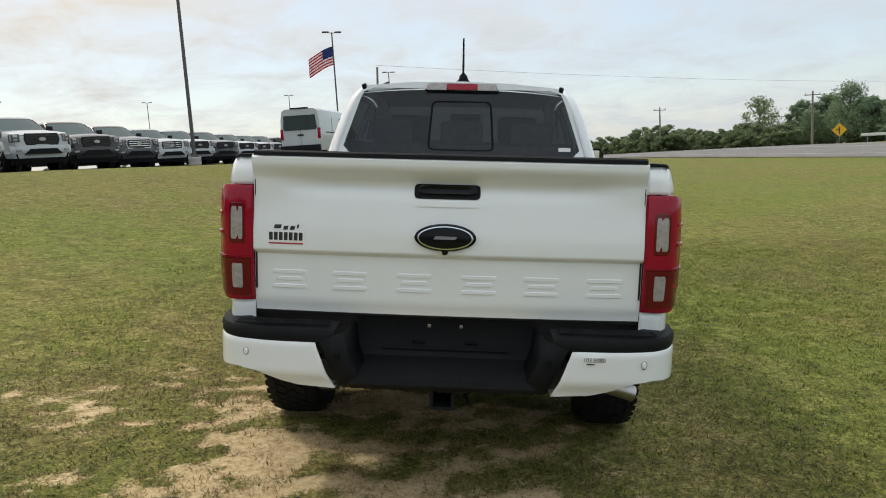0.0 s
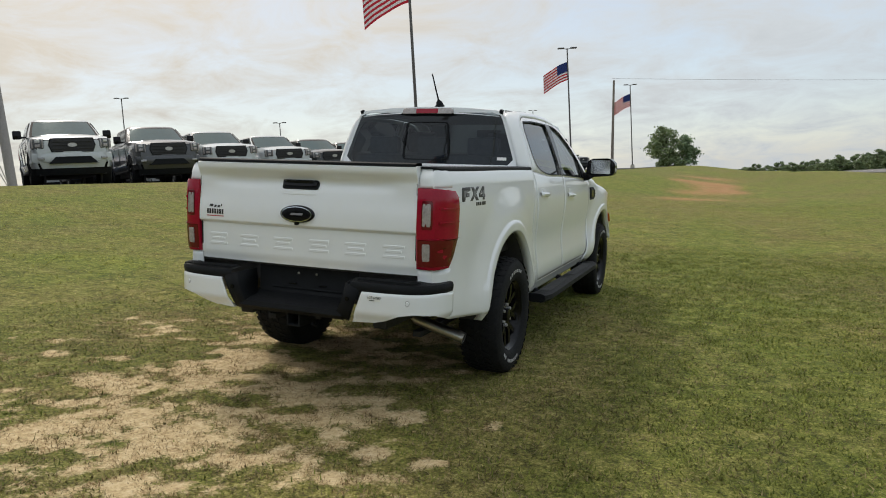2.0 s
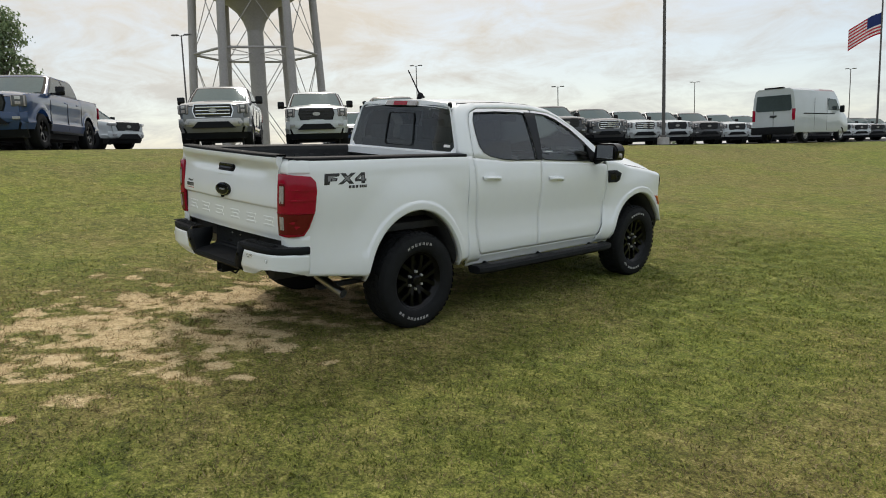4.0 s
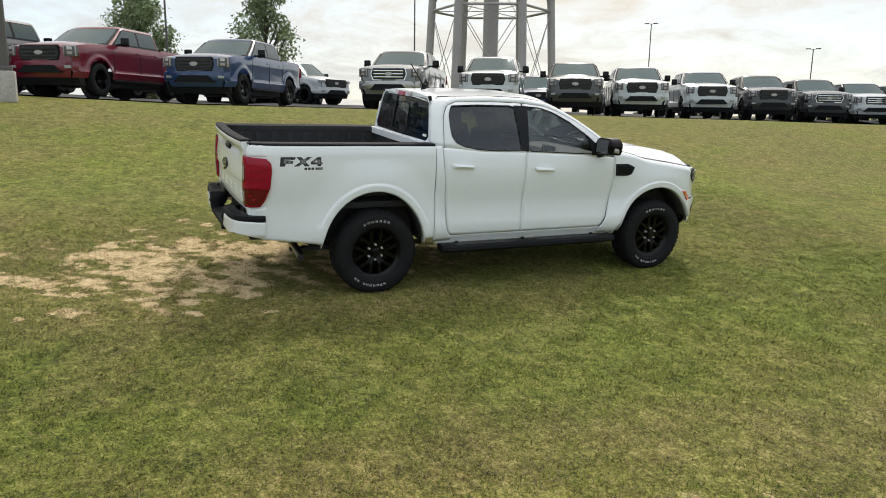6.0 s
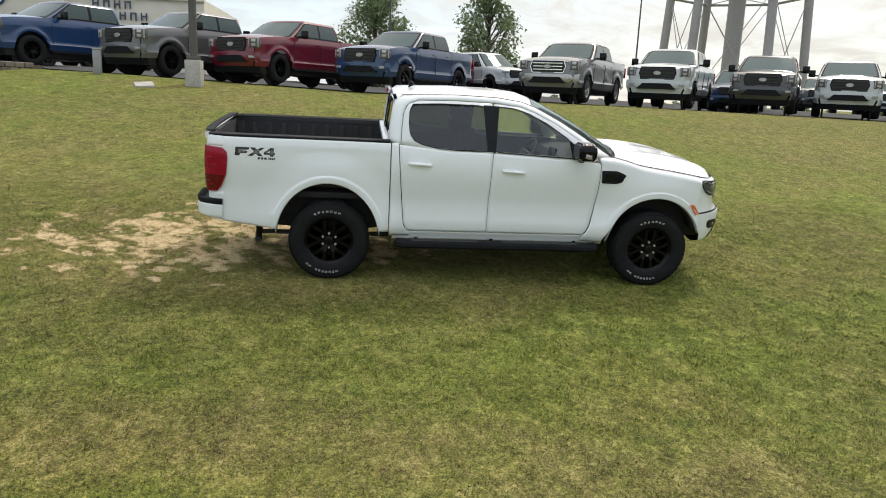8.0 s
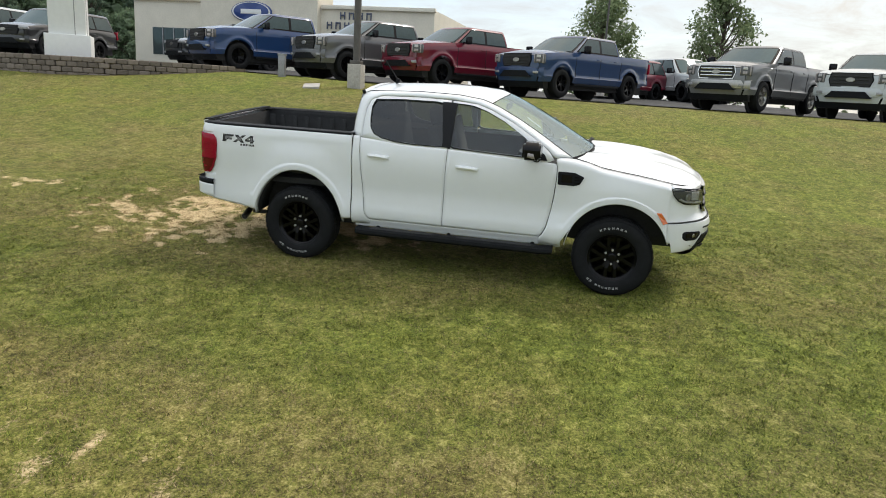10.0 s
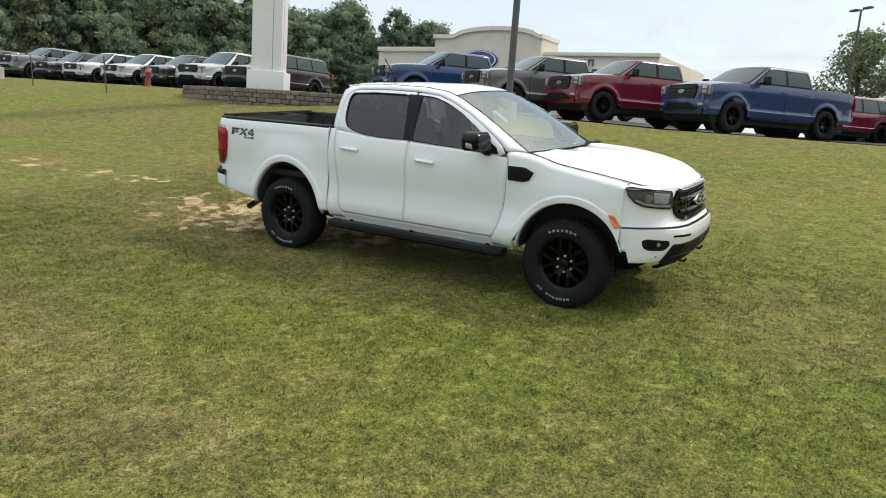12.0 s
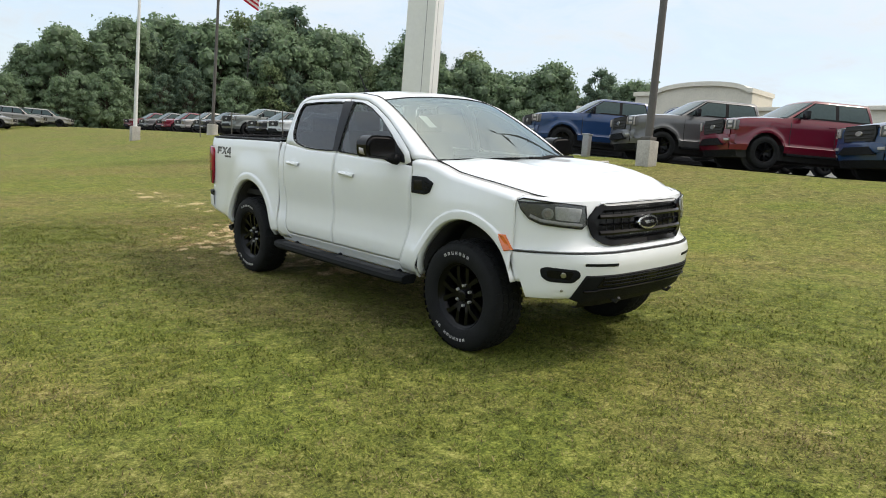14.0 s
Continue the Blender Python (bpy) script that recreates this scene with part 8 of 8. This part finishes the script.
# wing vent
VENT = [(2.642, 1.158), (2.80, 1.158), (2.892, 1.122), (2.855, 1.050), (2.800, 1.032), (2.648, 1.034)]
vent = both("wing_vent", *patch(rounded(VENT, 0.012), on_side, 0.012, 0.03, 0.92), BLACK_PLASTIC, wing, "black vent trim on the front wing")
both("vent_inset", *patch(rounded([(2.672, 1.138), (2.775, 1.138), (2.79, 1.060), (2.678, 1.056)], 0.01), on_side, 0.014, 0.03, 0.9), GLOSS_BLACK, vent)
for k in range(3):
    both("vent_slat", *patch([(2.80, 1.122 - 0.026 * k), (2.855, 1.118 - 0.026 * k), (2.85, 1.112 - 0.026 * k), (2.80, 1.114 - 0.026 * k)], on_side, 0.018, 0.03, 0.9), GLOSS_BLACK, vent)

# door handles
for yc, zc, par in ((0.852, 1.152, rear_door), (1.761, 1.112, front_door)):
    scoop = rounded([(yc - 0.045, zc + 0.002), (yc - 0.035, zc + 0.05), (yc + 0.025, zc + 0.052), (yc + 0.05, zc + 0.002)], 0.015)
    both("handle_scoop", *patch(scoop, on_side, 0.002, 0.02, 0.75), WHITE, par)
    P = [[on_side(yc + t * 0.112, zc + dz - 0.006 * t + 0.004 * (1 - t * t), o * (1 - 0.55 * abs(t) ** 4) - 0.004) for t in np.linspace(-1, 1, 15)] for dz, o in ((0.016, 0.0), (0.013, 0.034), (0.0, 0.042), (-0.013, 0.034), (-0.016, 0.0))]
    both("door_handle", *sheet(np.array(P), out=IN), WHITE, par)

# mirrors
mir = tuple(part("door_mirror", bmesh.new(), BLACK_PLASTIC, front_door[k], "black door mirror with a turn-signal lens") for k in (0, 1))
prof = rounded([(0.880, 1.288), (0.892, 1.412), (0.935, 1.440), (1.100, 1.446), (1.152, 1.400), (1.146, 1.285), (0.91, 1.262)], 0.04)
bm = prism(prof, 2.315, 2.480)
bmesh.ops.bevel(bm, geom=[e for e in bm.edges if len(e.link_faces) == 2 and e.calc_face_angle(0) > 1.0], offset=0.022, segments=3, affect="EDGES")
bm.verts.index_update()
mv, mf = np.array([tuple(q.co) for q in bm.verts]), [tuple(q.index for q in g.verts) for g in bm.faces]
bm.free()
both("mirror_shell", mv, mf, GLOSS_BLACK, mir)
both("mirror_glass", *sheet(np.array([[(x, 2.313, z) for x in np.linspace(0.93, 1.11, 4)] for z in np.linspace(1.30, 1.425, 4)]), out=IN), CHROME, mir, "mirror glass")
both("mirror_arm", *tube([(0.83, 2.43, 1.262), (0.88, 2.42, 1.272), (0.93, 2.40, 1.300), (0.97, 2.39, 1.33)], [0.042, 0.040, 0.038, 0.03], 12), BLACK_PLASTIC, mir)
both("turn_lens", *sheet(np.array([[(1.152 - 0.02 * abs(a) ** 2 + 0.003, 2.395 + 0.055 * a, 1.36 + dz - 0.01 * a) for a in np.linspace(-1, 1, 6)] for dz in (-0.050, -0.03, -0.008)]), out=(0.9, 2.4, 1.35)), CLEAR_LENS, mir, "clear turn-signal lens", thick=0.006)

# running boards
board = tuple(part("running_board", bmesh.new(), BLACK_PLASTIC, truck, "black running board") for _ in (0, 1))
sec = ((0.845, 0.404), (0.870, 0.418), (0.955, 0.418), (0.985, 0.405), (0.990, 0.375), (0.965, 0.352), (0.87, 0.352))
P = [[(x - 0.03 * float(smoothstep(0.12, 0.0, min(y - 0.64, 2.66 - y))), y, z) for x, z in sec] for y in np.linspace(0.645, 2.655, 30)]
v, f = sheet(np.array(P), out=(0.92, 1.6, 0.385), close=True)
f = list(f) + [tuple(range(7)), tuple(reversed(range(29 * 7, 30 * 7)))]
both("board", v, f, BLACK_PLASTIC, board)
for ya, yb in ((0.80, 1.45), (1.70, 2.45)):
    both("step_tread", *sheet(np.array([[(x, y, 0.421) for x in np.linspace(0.872, 0.952, 6)] for y in np.linspace(ya, yb, 12)]), out=(0.9, 1.6, 0)), LINER, board)
for y in (0.85, 1.6, 2.45):
    both("bracket", *tube([(0.70, y, 0.44), (0.88, y, 0.385)], 0.022, 8), BLACK_PLASTIC, board)

# underside, exhaust
for s in (-1, 1):
    block("chassis_rail", (s * 0.45, 1.3, 0.52), (0.09, 4.7, 0.13), DARK, truck, 0.02)
block("gearbox", (0, 2.3, 0.50), (0.4, 1.5, 0.25), DARK, truck, 0.05)
block("bed_underside", (0, -0.25, 0.80), (1.5, 1.7, 0.06), DARK, truck, 0.01)
block("rocker_core", (0, 1.62, 0.55), (1.56, 2.05, 0.2), DARK, truck, 0.02)
block("front_core", (0, 3.75, 0.62), (1.0, 0.5, 0.4), DARK, truck, 0.05)
link("rear_axle", *tube([(-0.72, 0, HUB), (0.72, 0, HUB)], 0.05, 12), DARK, truck)
link("differential", *tube([(-0.12, 0, HUB), (0, -0.02, HUB), (0.12, 0, HUB)], [0.08, 0.15, 0.08], 14), DARK, truck)
for s in (-1, 1):
    block("leaf_spring", (s * 0.52, -0.05, 0.36), (0.06, 1.3, 0.035), DARK, truck, 0.008)
    link("damper", *tube([(s * 0.45, 0.25, 0.32), (s * 0.42, 0.45, 0.7)], 0.03, 8), STEEL, truck)
link("front_axle", *tube([(-0.72, 3.22, HUB), (0.72, 3.22, HUB)], 0.035, 10), DARK, truck)
pipe = link("exhaust_pipe", *tube([(0.40, -0.45, 0.50), (0.44, -0.62, 0.485), (0.52, -0.69, 0.45), (0.81, -0.668, 0.362)], 0.034, 14, False), STEEL, truck, "steel exhaust pipe with a flared tip")
link("pipe_core", *tube([(0.70, -0.676, 0.3955), (0.808, -0.668, 0.3626)], 0.028, 12), DARK, pipe)
block("spare_wheel", (0, -0.62, 0.64), (0.68, 0.68, 0.2), DARK, truck, 0.09)

# roof details
link("antenna_base", *tube([(0, 0.80, 1.815), (0, 0.79, 1.845), (0, 0.775, 1.862)], [0.042, 0.026, 0.010], 14), BLACK_PLASTIC, truck)
link("antenna_mast", *tube([(0, 0.778, 1.855), (0, 0.64, 2.05)], [0.007, 0.005], 8), BLACK_PLASTIC, truck)


def on_brake(u, w, off):
    return (u, 0.585 - 0.02 * (1 - (u / 0.75) ** 2) + (w - 1.75) * 0.35 - off, w)


brk = link("high_brake_lamp", *patch(dense(rounded([(-0.21, 1.742), (-0.20, 1.786), (0.20, 1.786), (0.21, 1.742)], 0.012), 0.03), on_brake, 0.016, 0.03, 0.93), CLEAR_LENS, truck, "high brake lamp, red between clear ends")
link("red_lens", *patch(rounded([(-0.094, 1.744), (-0.094, 1.782), (0.094, 1.782), (0.094, 1.744)], 0.008), on_brake, 0.022, 0.03, 0.9), RED_LENS, brk)
link("lamp_gasket", *tube([on_brake(u, 1.741, 0.004) for u in np.linspace(-0.215, 0.215, 9)], 0.007, 6), BLACK_PLASTIC, brk)

# side decal, drawn as slanted dark shapes
y0, z0, zh = -0.862, 1.172, 0.078
dec = (bed_side[0], bed_side[1])
shapes = ([(0, 0), (0.008, 1), (0.132, 1), (0.126, 0.74), (0.044, 0.74), (0.041, 0.0)],
          [(0.050, 0.30), (0.052, 0.58), (0.112, 0.58), (0.106, 0.30)],
          [(0.116, 0.0), (0.232, 1.0), (0.272, 1.0), (0.156, 0.0)],
          [(0.140, 1.0), (0.182, 1.0), (0.252, 0.0), (0.210, 0.0)],
          [(0.262, 0.20), (0.262, 0.46), (0.322, 1.0), (0.345, 1.0), (0.297, 0.46), (0.297, 0.20)],
          [(0.297, 0.20), (0.297, 0.42), (0.362, 0.42), (0.362, 0.20)],
          [(0.318, 0.0), (0.318, 1.0), (0.352, 1.0), (0.350, 0.0)])
for sh in shapes:
    c = np.mean(sh, axis=0)
    both("decal_shape", *patch([(y0 + c[0] + (p[0] - c[0]) * 1.02, z0 + zh * p[1]) for p in sh], on_side, 0.0016, 0.05, 0.97, 0.0008), DECAL_BLACK, dec)
    both("decal_fill", *patch([(y0 + c[0] + (p[0] - c[0]) * 0.48, z0 + zh * (c[1] + (p[1] - c[1]) * 0.46)) for p in sh], on_side, 0.0022, 0.05, 0.97, 0.0012), DECAL_GREY, dec)
for k in range(3):
    both("decal_bar", *patch([(y0 + 0.205 + k * 0.03, z0 - 0.030), (y0 + 0.207 + k * 0.03, z0 - 0.010), (y0 + 0.229 + k * 0.03, z0 - 0.010), (y0 + 0.227 + k * 0.03, z0 - 0.030)], on_side, 0.0016, 0.05, 0.97, 0.0008), DECAL_BLACK, dec)
for k in range(4):
    both("decal_bar", *patch([(y0 + 0.300 + k * 0.0165, z0 - 0.030), (y0 + 0.301 + k * 0.0165, z0 - 0.010), (y0 + 0.314 + k * 0.0165, z0 - 0.010), (y0 + 0.313 + k * 0.0165, z0 - 0.030)], on_side, 0.0016, 0.05, 0.97, 0.0008), DECAL_BLACK, dec)


# ---- wheels

def hero_wheel(parent, y, z, s):
    w = part("wheel", bmesh.new(), RUBBER, parent, "black alloy wheel on an all-terrain tyre")
    r, h = 0.388, 0.130
    prof = ((-0.09, 0.225), (-0.115, 0.25), (-h, 0.30), (-0.128, 0.345), (-0.112, 0.374), (-0.10, 0.380), (0.10, 0.380), (0.112, 0.374), (0.128, 0.345), (0.132, 0.31), (0.130, 0.275), (0.122, 0.248), (0.108, 0.232), (0.09, 0.228))
    tyre = link("tyre", *revolve(prof, 64), RUBBER, w)
    pcs = []
    for k in range(44):   # tread and shoulder lugs
        a = 2 * math.pi * k / 44
        for x0, x1, rr, da, tw in ((-0.125, -0.075, 0.388, 0.095, 0.02), (-0.068, -0.025, 0.388, 0.10, 0.05), (-0.019, 0.019, 0.388, 0.105, -0.05), (0.025, 0.068, 0.388, 0.10, 0.05), (0.075, 0.125, 0.388, 0.095, -0.02)):
            a0, a1 = a + (0.03 if x0 in (-0.068, 0.025) else 0), a + da + (0.03 if x0 in (-0.068, 0.025) else 0)
            q = []
            for xx, ao in ((x0, 0.0), (x1, tw)):
                edge_ = 0.014 if abs(xx) > 0.12 else 0.0
                for aa in (a0 + ao, a1 + ao):
                    for rad in (0.374, rr - edge_):
                        q.append((xx, rad * math.cos(aa), rad * math.sin(aa)))
            pcs.append((q, [(1, 3, 7, 5), (0, 1, 5, 4), (2, 6, 7, 3), (0, 2, 3, 1), (4, 5, 7, 6)]))
    link("tread", *merge(*pcs), RUBBER, w, smooth=False)
    prof = ((-0.10, 0.224), (0.02, 0.205), (0.085, 0.214), (0.105, 0.224), (0.110, 0.232), (0.103, 0.236), (0.100, 0.222), (0.085, 0.205), (0.03, 0.190), (-0.02, 0.18), (-0.03, 0.0))
    rim = link("rim", *revolve(prof, 64), WHEEL_BLACK, w)
    for k in range(6):
        for side in (-1, 1):
            a = 2 * math.pi * k / 6 + side * 0.16
            b = 2 * math.pi * k / 6 + side * 0.30
            q = []
            for rad, ang, hw_, xo, th in ((0.045, a * 0.4 + (2 * math.pi * k / 6) * 0.6, 0.020, 0.062, 0.04), (0.12, a, 0.019, 0.080, 0.035), (0.208, b, 0.024, 0.086, 0.04)):
                c, sn = math.cos(ang), math.sin(ang)
                for dd, xx in ((-hw_, xo - th), (-hw_ * 0.75, xo), (hw_ * 0.75, xo), (hw_, xo - th)):
                    q.append((xx, rad * c - sn * dd, rad * sn + c * dd))
            link("spoke", q, [(i + j, i + (j + 1), i + (j + 1) + 4, i + j + 4) for i in (0, 4) for j in (0, 1, 2)] + [(0, 3, 2, 1), (8, 9, 10, 11)], WHEEL_BLACK, rim, smooth=False)
        a = 2 * math.pi * (k + 0.5) / 6
        link("lug_nut", *tube([(0.045, 0.070 * math.cos(a), 0.070 * math.sin(a)), (0.082, 0.070 * math.cos(a), 0.070 * math.sin(a))], [0.012, 0.010], 6), LUG, rim)
    link("hub_cap", *revolve(((0.0, 0.095), (0.058, 0.092), (0.064, 0.045), (0.088, 0.040), (0.092, 0.03), (0.092, 0.001)), 28), GLOSS_BLACK, rim)
    link("brake_disc", *revolve(((-0.04, 0.16), (-0.03, 0.16), (-0.03, 0.05)), 32), DARK, rim)
    for a0, count in ((90 + 26, 7), (270 + 15, 10)):   # raised white marks on the sidewall
        for k in range(count):
            if count == 10 and k == 7:
                continue
            a = radians(a0 - k * (52 / 7 if count == 7 else 6.4))
            for da, wd, r0, r1 in ((-0.026, 0.0075, 0.291, 0.312), (0.020, 0.0075, 0.291, 0.312), (-0.003, 0.026, (0.300, 0.306, 0.291)[k % 3], (0.304, 0.312, 0.296)[k % 3])):
                q = [(0.1338, rr * math.cos(a + da + dd), rr * math.sin(a + da + dd)) for dd, rr in ((-wd, r0), (-wd, r1), (wd, r1), (wd, r0))]
                q += [(p[0] - 0.006, p[1], p[2]) for p in q]
                link("sidewall_mark", q, [(0, 1, 2, 3), (0, 4, 5, 1), (1, 5, 6, 2), (2, 6, 7, 3), (3, 7, 4, 0)], LETTER_WHITE, tyre, smooth=False)
    w.location = (s * 0.785, y, z)
    w.rotation_euler = (0, 0, 0 if s > 0 else math.pi)
    return w


for s in (1, -1):
    hero_wheel(truck, 0.005, 0.378, s)
    hero_wheel(truck, 3.228, 0.368, s)

# ---- cabin
block("cabin_floor", (0, 1.65, 0.62), (1.5, 2.0, 0.06), INTERIOR, truck, 0.01)
link("dashboard", *sheet(np.array([[(x, y - 0.06 * (x / 0.7) ** 2, z) for x in np.linspace(-0.72, 0.72, 12)] for y, z in ((2.82, 1.20), (2.55, 1.215), (2.38, 1.19), (2.32, 1.12), (2.36, 0.95), (2.45, 0.7))]), out=(0, 2.7, 0.8)), INTERIOR, truck)
block("screen", (0, 2.36, 1.17), (0.24, 0.03, 0.14), GLOSS_BLACK, truck, 0.01, Euler((-0.2, 0, 0)))
wheel_c, turn_ = Vector((-0.36, 2.16, 1.10)), Euler((radians(62), 0, 0)).to_matrix()
ring_ = [tuple(wheel_c + turn_ @ Vector((0.185 * math.cos(t), 0.185 * math.sin(t), 0))) for t in np.linspace(0, 2 * math.pi, 33)]
swheel = link("steering_wheel", *tube(ring_, 0.016, 8, False), INTERIOR, truck)
block("wheel_boss", tuple(wheel_c), (0.3, 0.10, 0.07), INTERIOR, swheel, 0.02, Euler((radians(-28), 0, 0)))
for x in (-0.37, 0.37):
    seat = part("front_seat", box_bm(bmesh.new(), (x, 1.72, 0.86), (0.50, 0.50, 0.16), 0.05), SEAT, truck)
    part("backrest", box_bm(bmesh.new(), (x, 1.40, 1.17), (0.48, 0.13, 0.60), 0.05, Euler((radians(14), 0, 0))), SEAT, seat)
    part("headrest", box_bm(bmesh.new(), (x, 1.32, 1.545), (0.27, 0.10, 0.18), 0.04, Euler((radians(10), 0, 0))), SEAT, seat)
rear_seat = part("rear_seat", box_bm(bmesh.new(), (0, 0.98, 0.88), (1.36, 0.46, 0.16), 0.05), SEAT, truck)
part("backrest", box_bm(bmesh.new(), (0, 0.74, 1.16), (1.36, 0.12, 0.58), 0.04, Euler((radians(10), 0, 0))), SEAT, rear_seat)
for x in (-0.42, 0.0, 0.42):
    part("headrest", box_bm(bmesh.new(), (x, 0.69, 1.50), (0.26, 0.08, 0.15), 0.035), SEAT, rear_seat)
P = [[(0.57 * q, y, z - 0.025 - 0.012 * q * q) for q in np.linspace(-1, 1, 7)] for y, z, _ in along([p for p in CAB_EDGE if 0.6 < p[0] < 1.9], 8)]
link("headlining", *sheet(np.array(P)), material("headlining_grey", (0.34, 0.33, 0.31), 0.9, vary=0.05), truck)
part("inner_mirror", box_bm(bmesh.new(), (0, 2.02, 1.655), (0.24, 0.04, 0.07), 0.02), INTERIOR, truck)
both("door_card", *sheet(np.array([[(float(side_x(y, min(z, 1.24))) - 0.06, y, z) for y in np.linspace(0.70, 2.55, 12)] for z in (0.55, 0.9, 1.2, 1.235)]), out=IN), INTERIOR)
link("windscreen_sticker", *sheet(np.array([[(x, 2.27 + dz * -1.55, 1.60 + dz) for x in (0.44, 0.52)] for dz in (0.0, -0.09)]), out=(0, 1, 1)), DECAL_PALE, truck, "pale paper sticker inside the windscreen")

# ---- turf: single blades where the camera passes, thinner and coloured paler further out


def turf(name, seed, count, x0, x1, y0, y1, tall, wide, mat, label, rule, inner=None, fade=0.0):
    """Blades in tufts; rule says where they stand: green, dry or worn turf."""
    rng = np.random.default_rng(seed)
    x, y = rng.uniform(x0, x1, count), rng.uniform(y0, y1, count)
    tuft = 0.6 * value_noise(x, y, 0.06, seed + 50) + 0.4 * value_noise(x, y, 0.17, seed + 60)
    d, b = dry_amount(x, y), bare_amount(x, y)
    chance = {"green": (1.1 - 0.75 * d) * np.clip(1 - 1.15 * b, 0.04, 1), "dry": (0.06 + 0.80 * d) * (1 - 1.0 * b),
              "worn": np.clip(b * 1.6, 0, 1) * (1.05 - 0.80 * b) + 0.03 * d}[rule]
    keep = (rng.random(count) < chance) & (rng.random(count) < np.clip(2.6 * (tuft - 0.22), 0.08, 1))
    keep &= x > lerp(LOT_EDGE, y) + 0.3
    if fade:
        room = np.minimum(np.minimum(x - x0, x1 - x), np.minimum(y - y0, y1 - y))
        keep &= rng.random(count) < np.clip(room / fade, 0, 1)
    if inner:
        edge = rng.uniform(0, 2.6, count)
        keep &= ~((x > inner[0] + edge) & (x < inner[1] - edge) & (y > inner[2] + edge) & (y < inner[3] - edge))
    x, y, tuft = x[keep], y[keep], tuft[keep]
    n = len(x)
    z = ground_height(x, y) - 0.004
    a, lean = rng.uniform(0, 2 * np.pi, n), rng.uniform(0.70, 1.46, n) if inner is None else rng.uniform(1.0, 1.48, n)
    h = tall * rng.uniform(0.45, 1.2, n) * (0.55 + 0.9 * tuft)
    w = wide * rng.uniform(0.6, 1.25, n)
    base = np.stack([x, y, z], 1)
    side = np.stack([-np.sin(a), np.cos(a), np.zeros(n)], 1) * (w / 2)[:, None]
    way = np.stack([np.cos(a) * np.sin(lean), np.sin(a) * np.sin(lean), np.cos(lean)], 1)
    corners = [base - side, base + side, base + way * h[:, None]]
    k = len(corners)
    ob = fast_mesh(name, np.stack(corners, 1).reshape(-1, 3), np.arange(k * n).reshape(-1, k), mat)
    # carries the painted shade value onto each blade
    lush_shade = ob.data.attributes.new("lush_shade", "FLOAT", "POINT")
    lush_shade.data.foreach_set("value", np.repeat(turf_shade_amount(x, y), k).astype(np.float32))
    return tagged(ob, label, "grass", kind="stuff")


NEAR, WIDE = (-3.6, 7.7, -6.0, 8.8), (-12.6, 9.5, -20.0, 24.0)
GREEN_LABEL, DRY_LABEL = "short green blades of mown lawn grass", "short straw-coloured blades among the lawn grass"
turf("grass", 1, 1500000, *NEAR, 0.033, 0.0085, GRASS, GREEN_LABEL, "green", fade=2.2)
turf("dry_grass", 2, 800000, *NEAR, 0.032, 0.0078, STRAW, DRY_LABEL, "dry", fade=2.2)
turf("withered_grass", 5, 520000, -2.6, 1.4, -3.8, 1.6, 0.026, 0.0055, WITHERED, "withered brown stems on the sandy bare patch", "worn")
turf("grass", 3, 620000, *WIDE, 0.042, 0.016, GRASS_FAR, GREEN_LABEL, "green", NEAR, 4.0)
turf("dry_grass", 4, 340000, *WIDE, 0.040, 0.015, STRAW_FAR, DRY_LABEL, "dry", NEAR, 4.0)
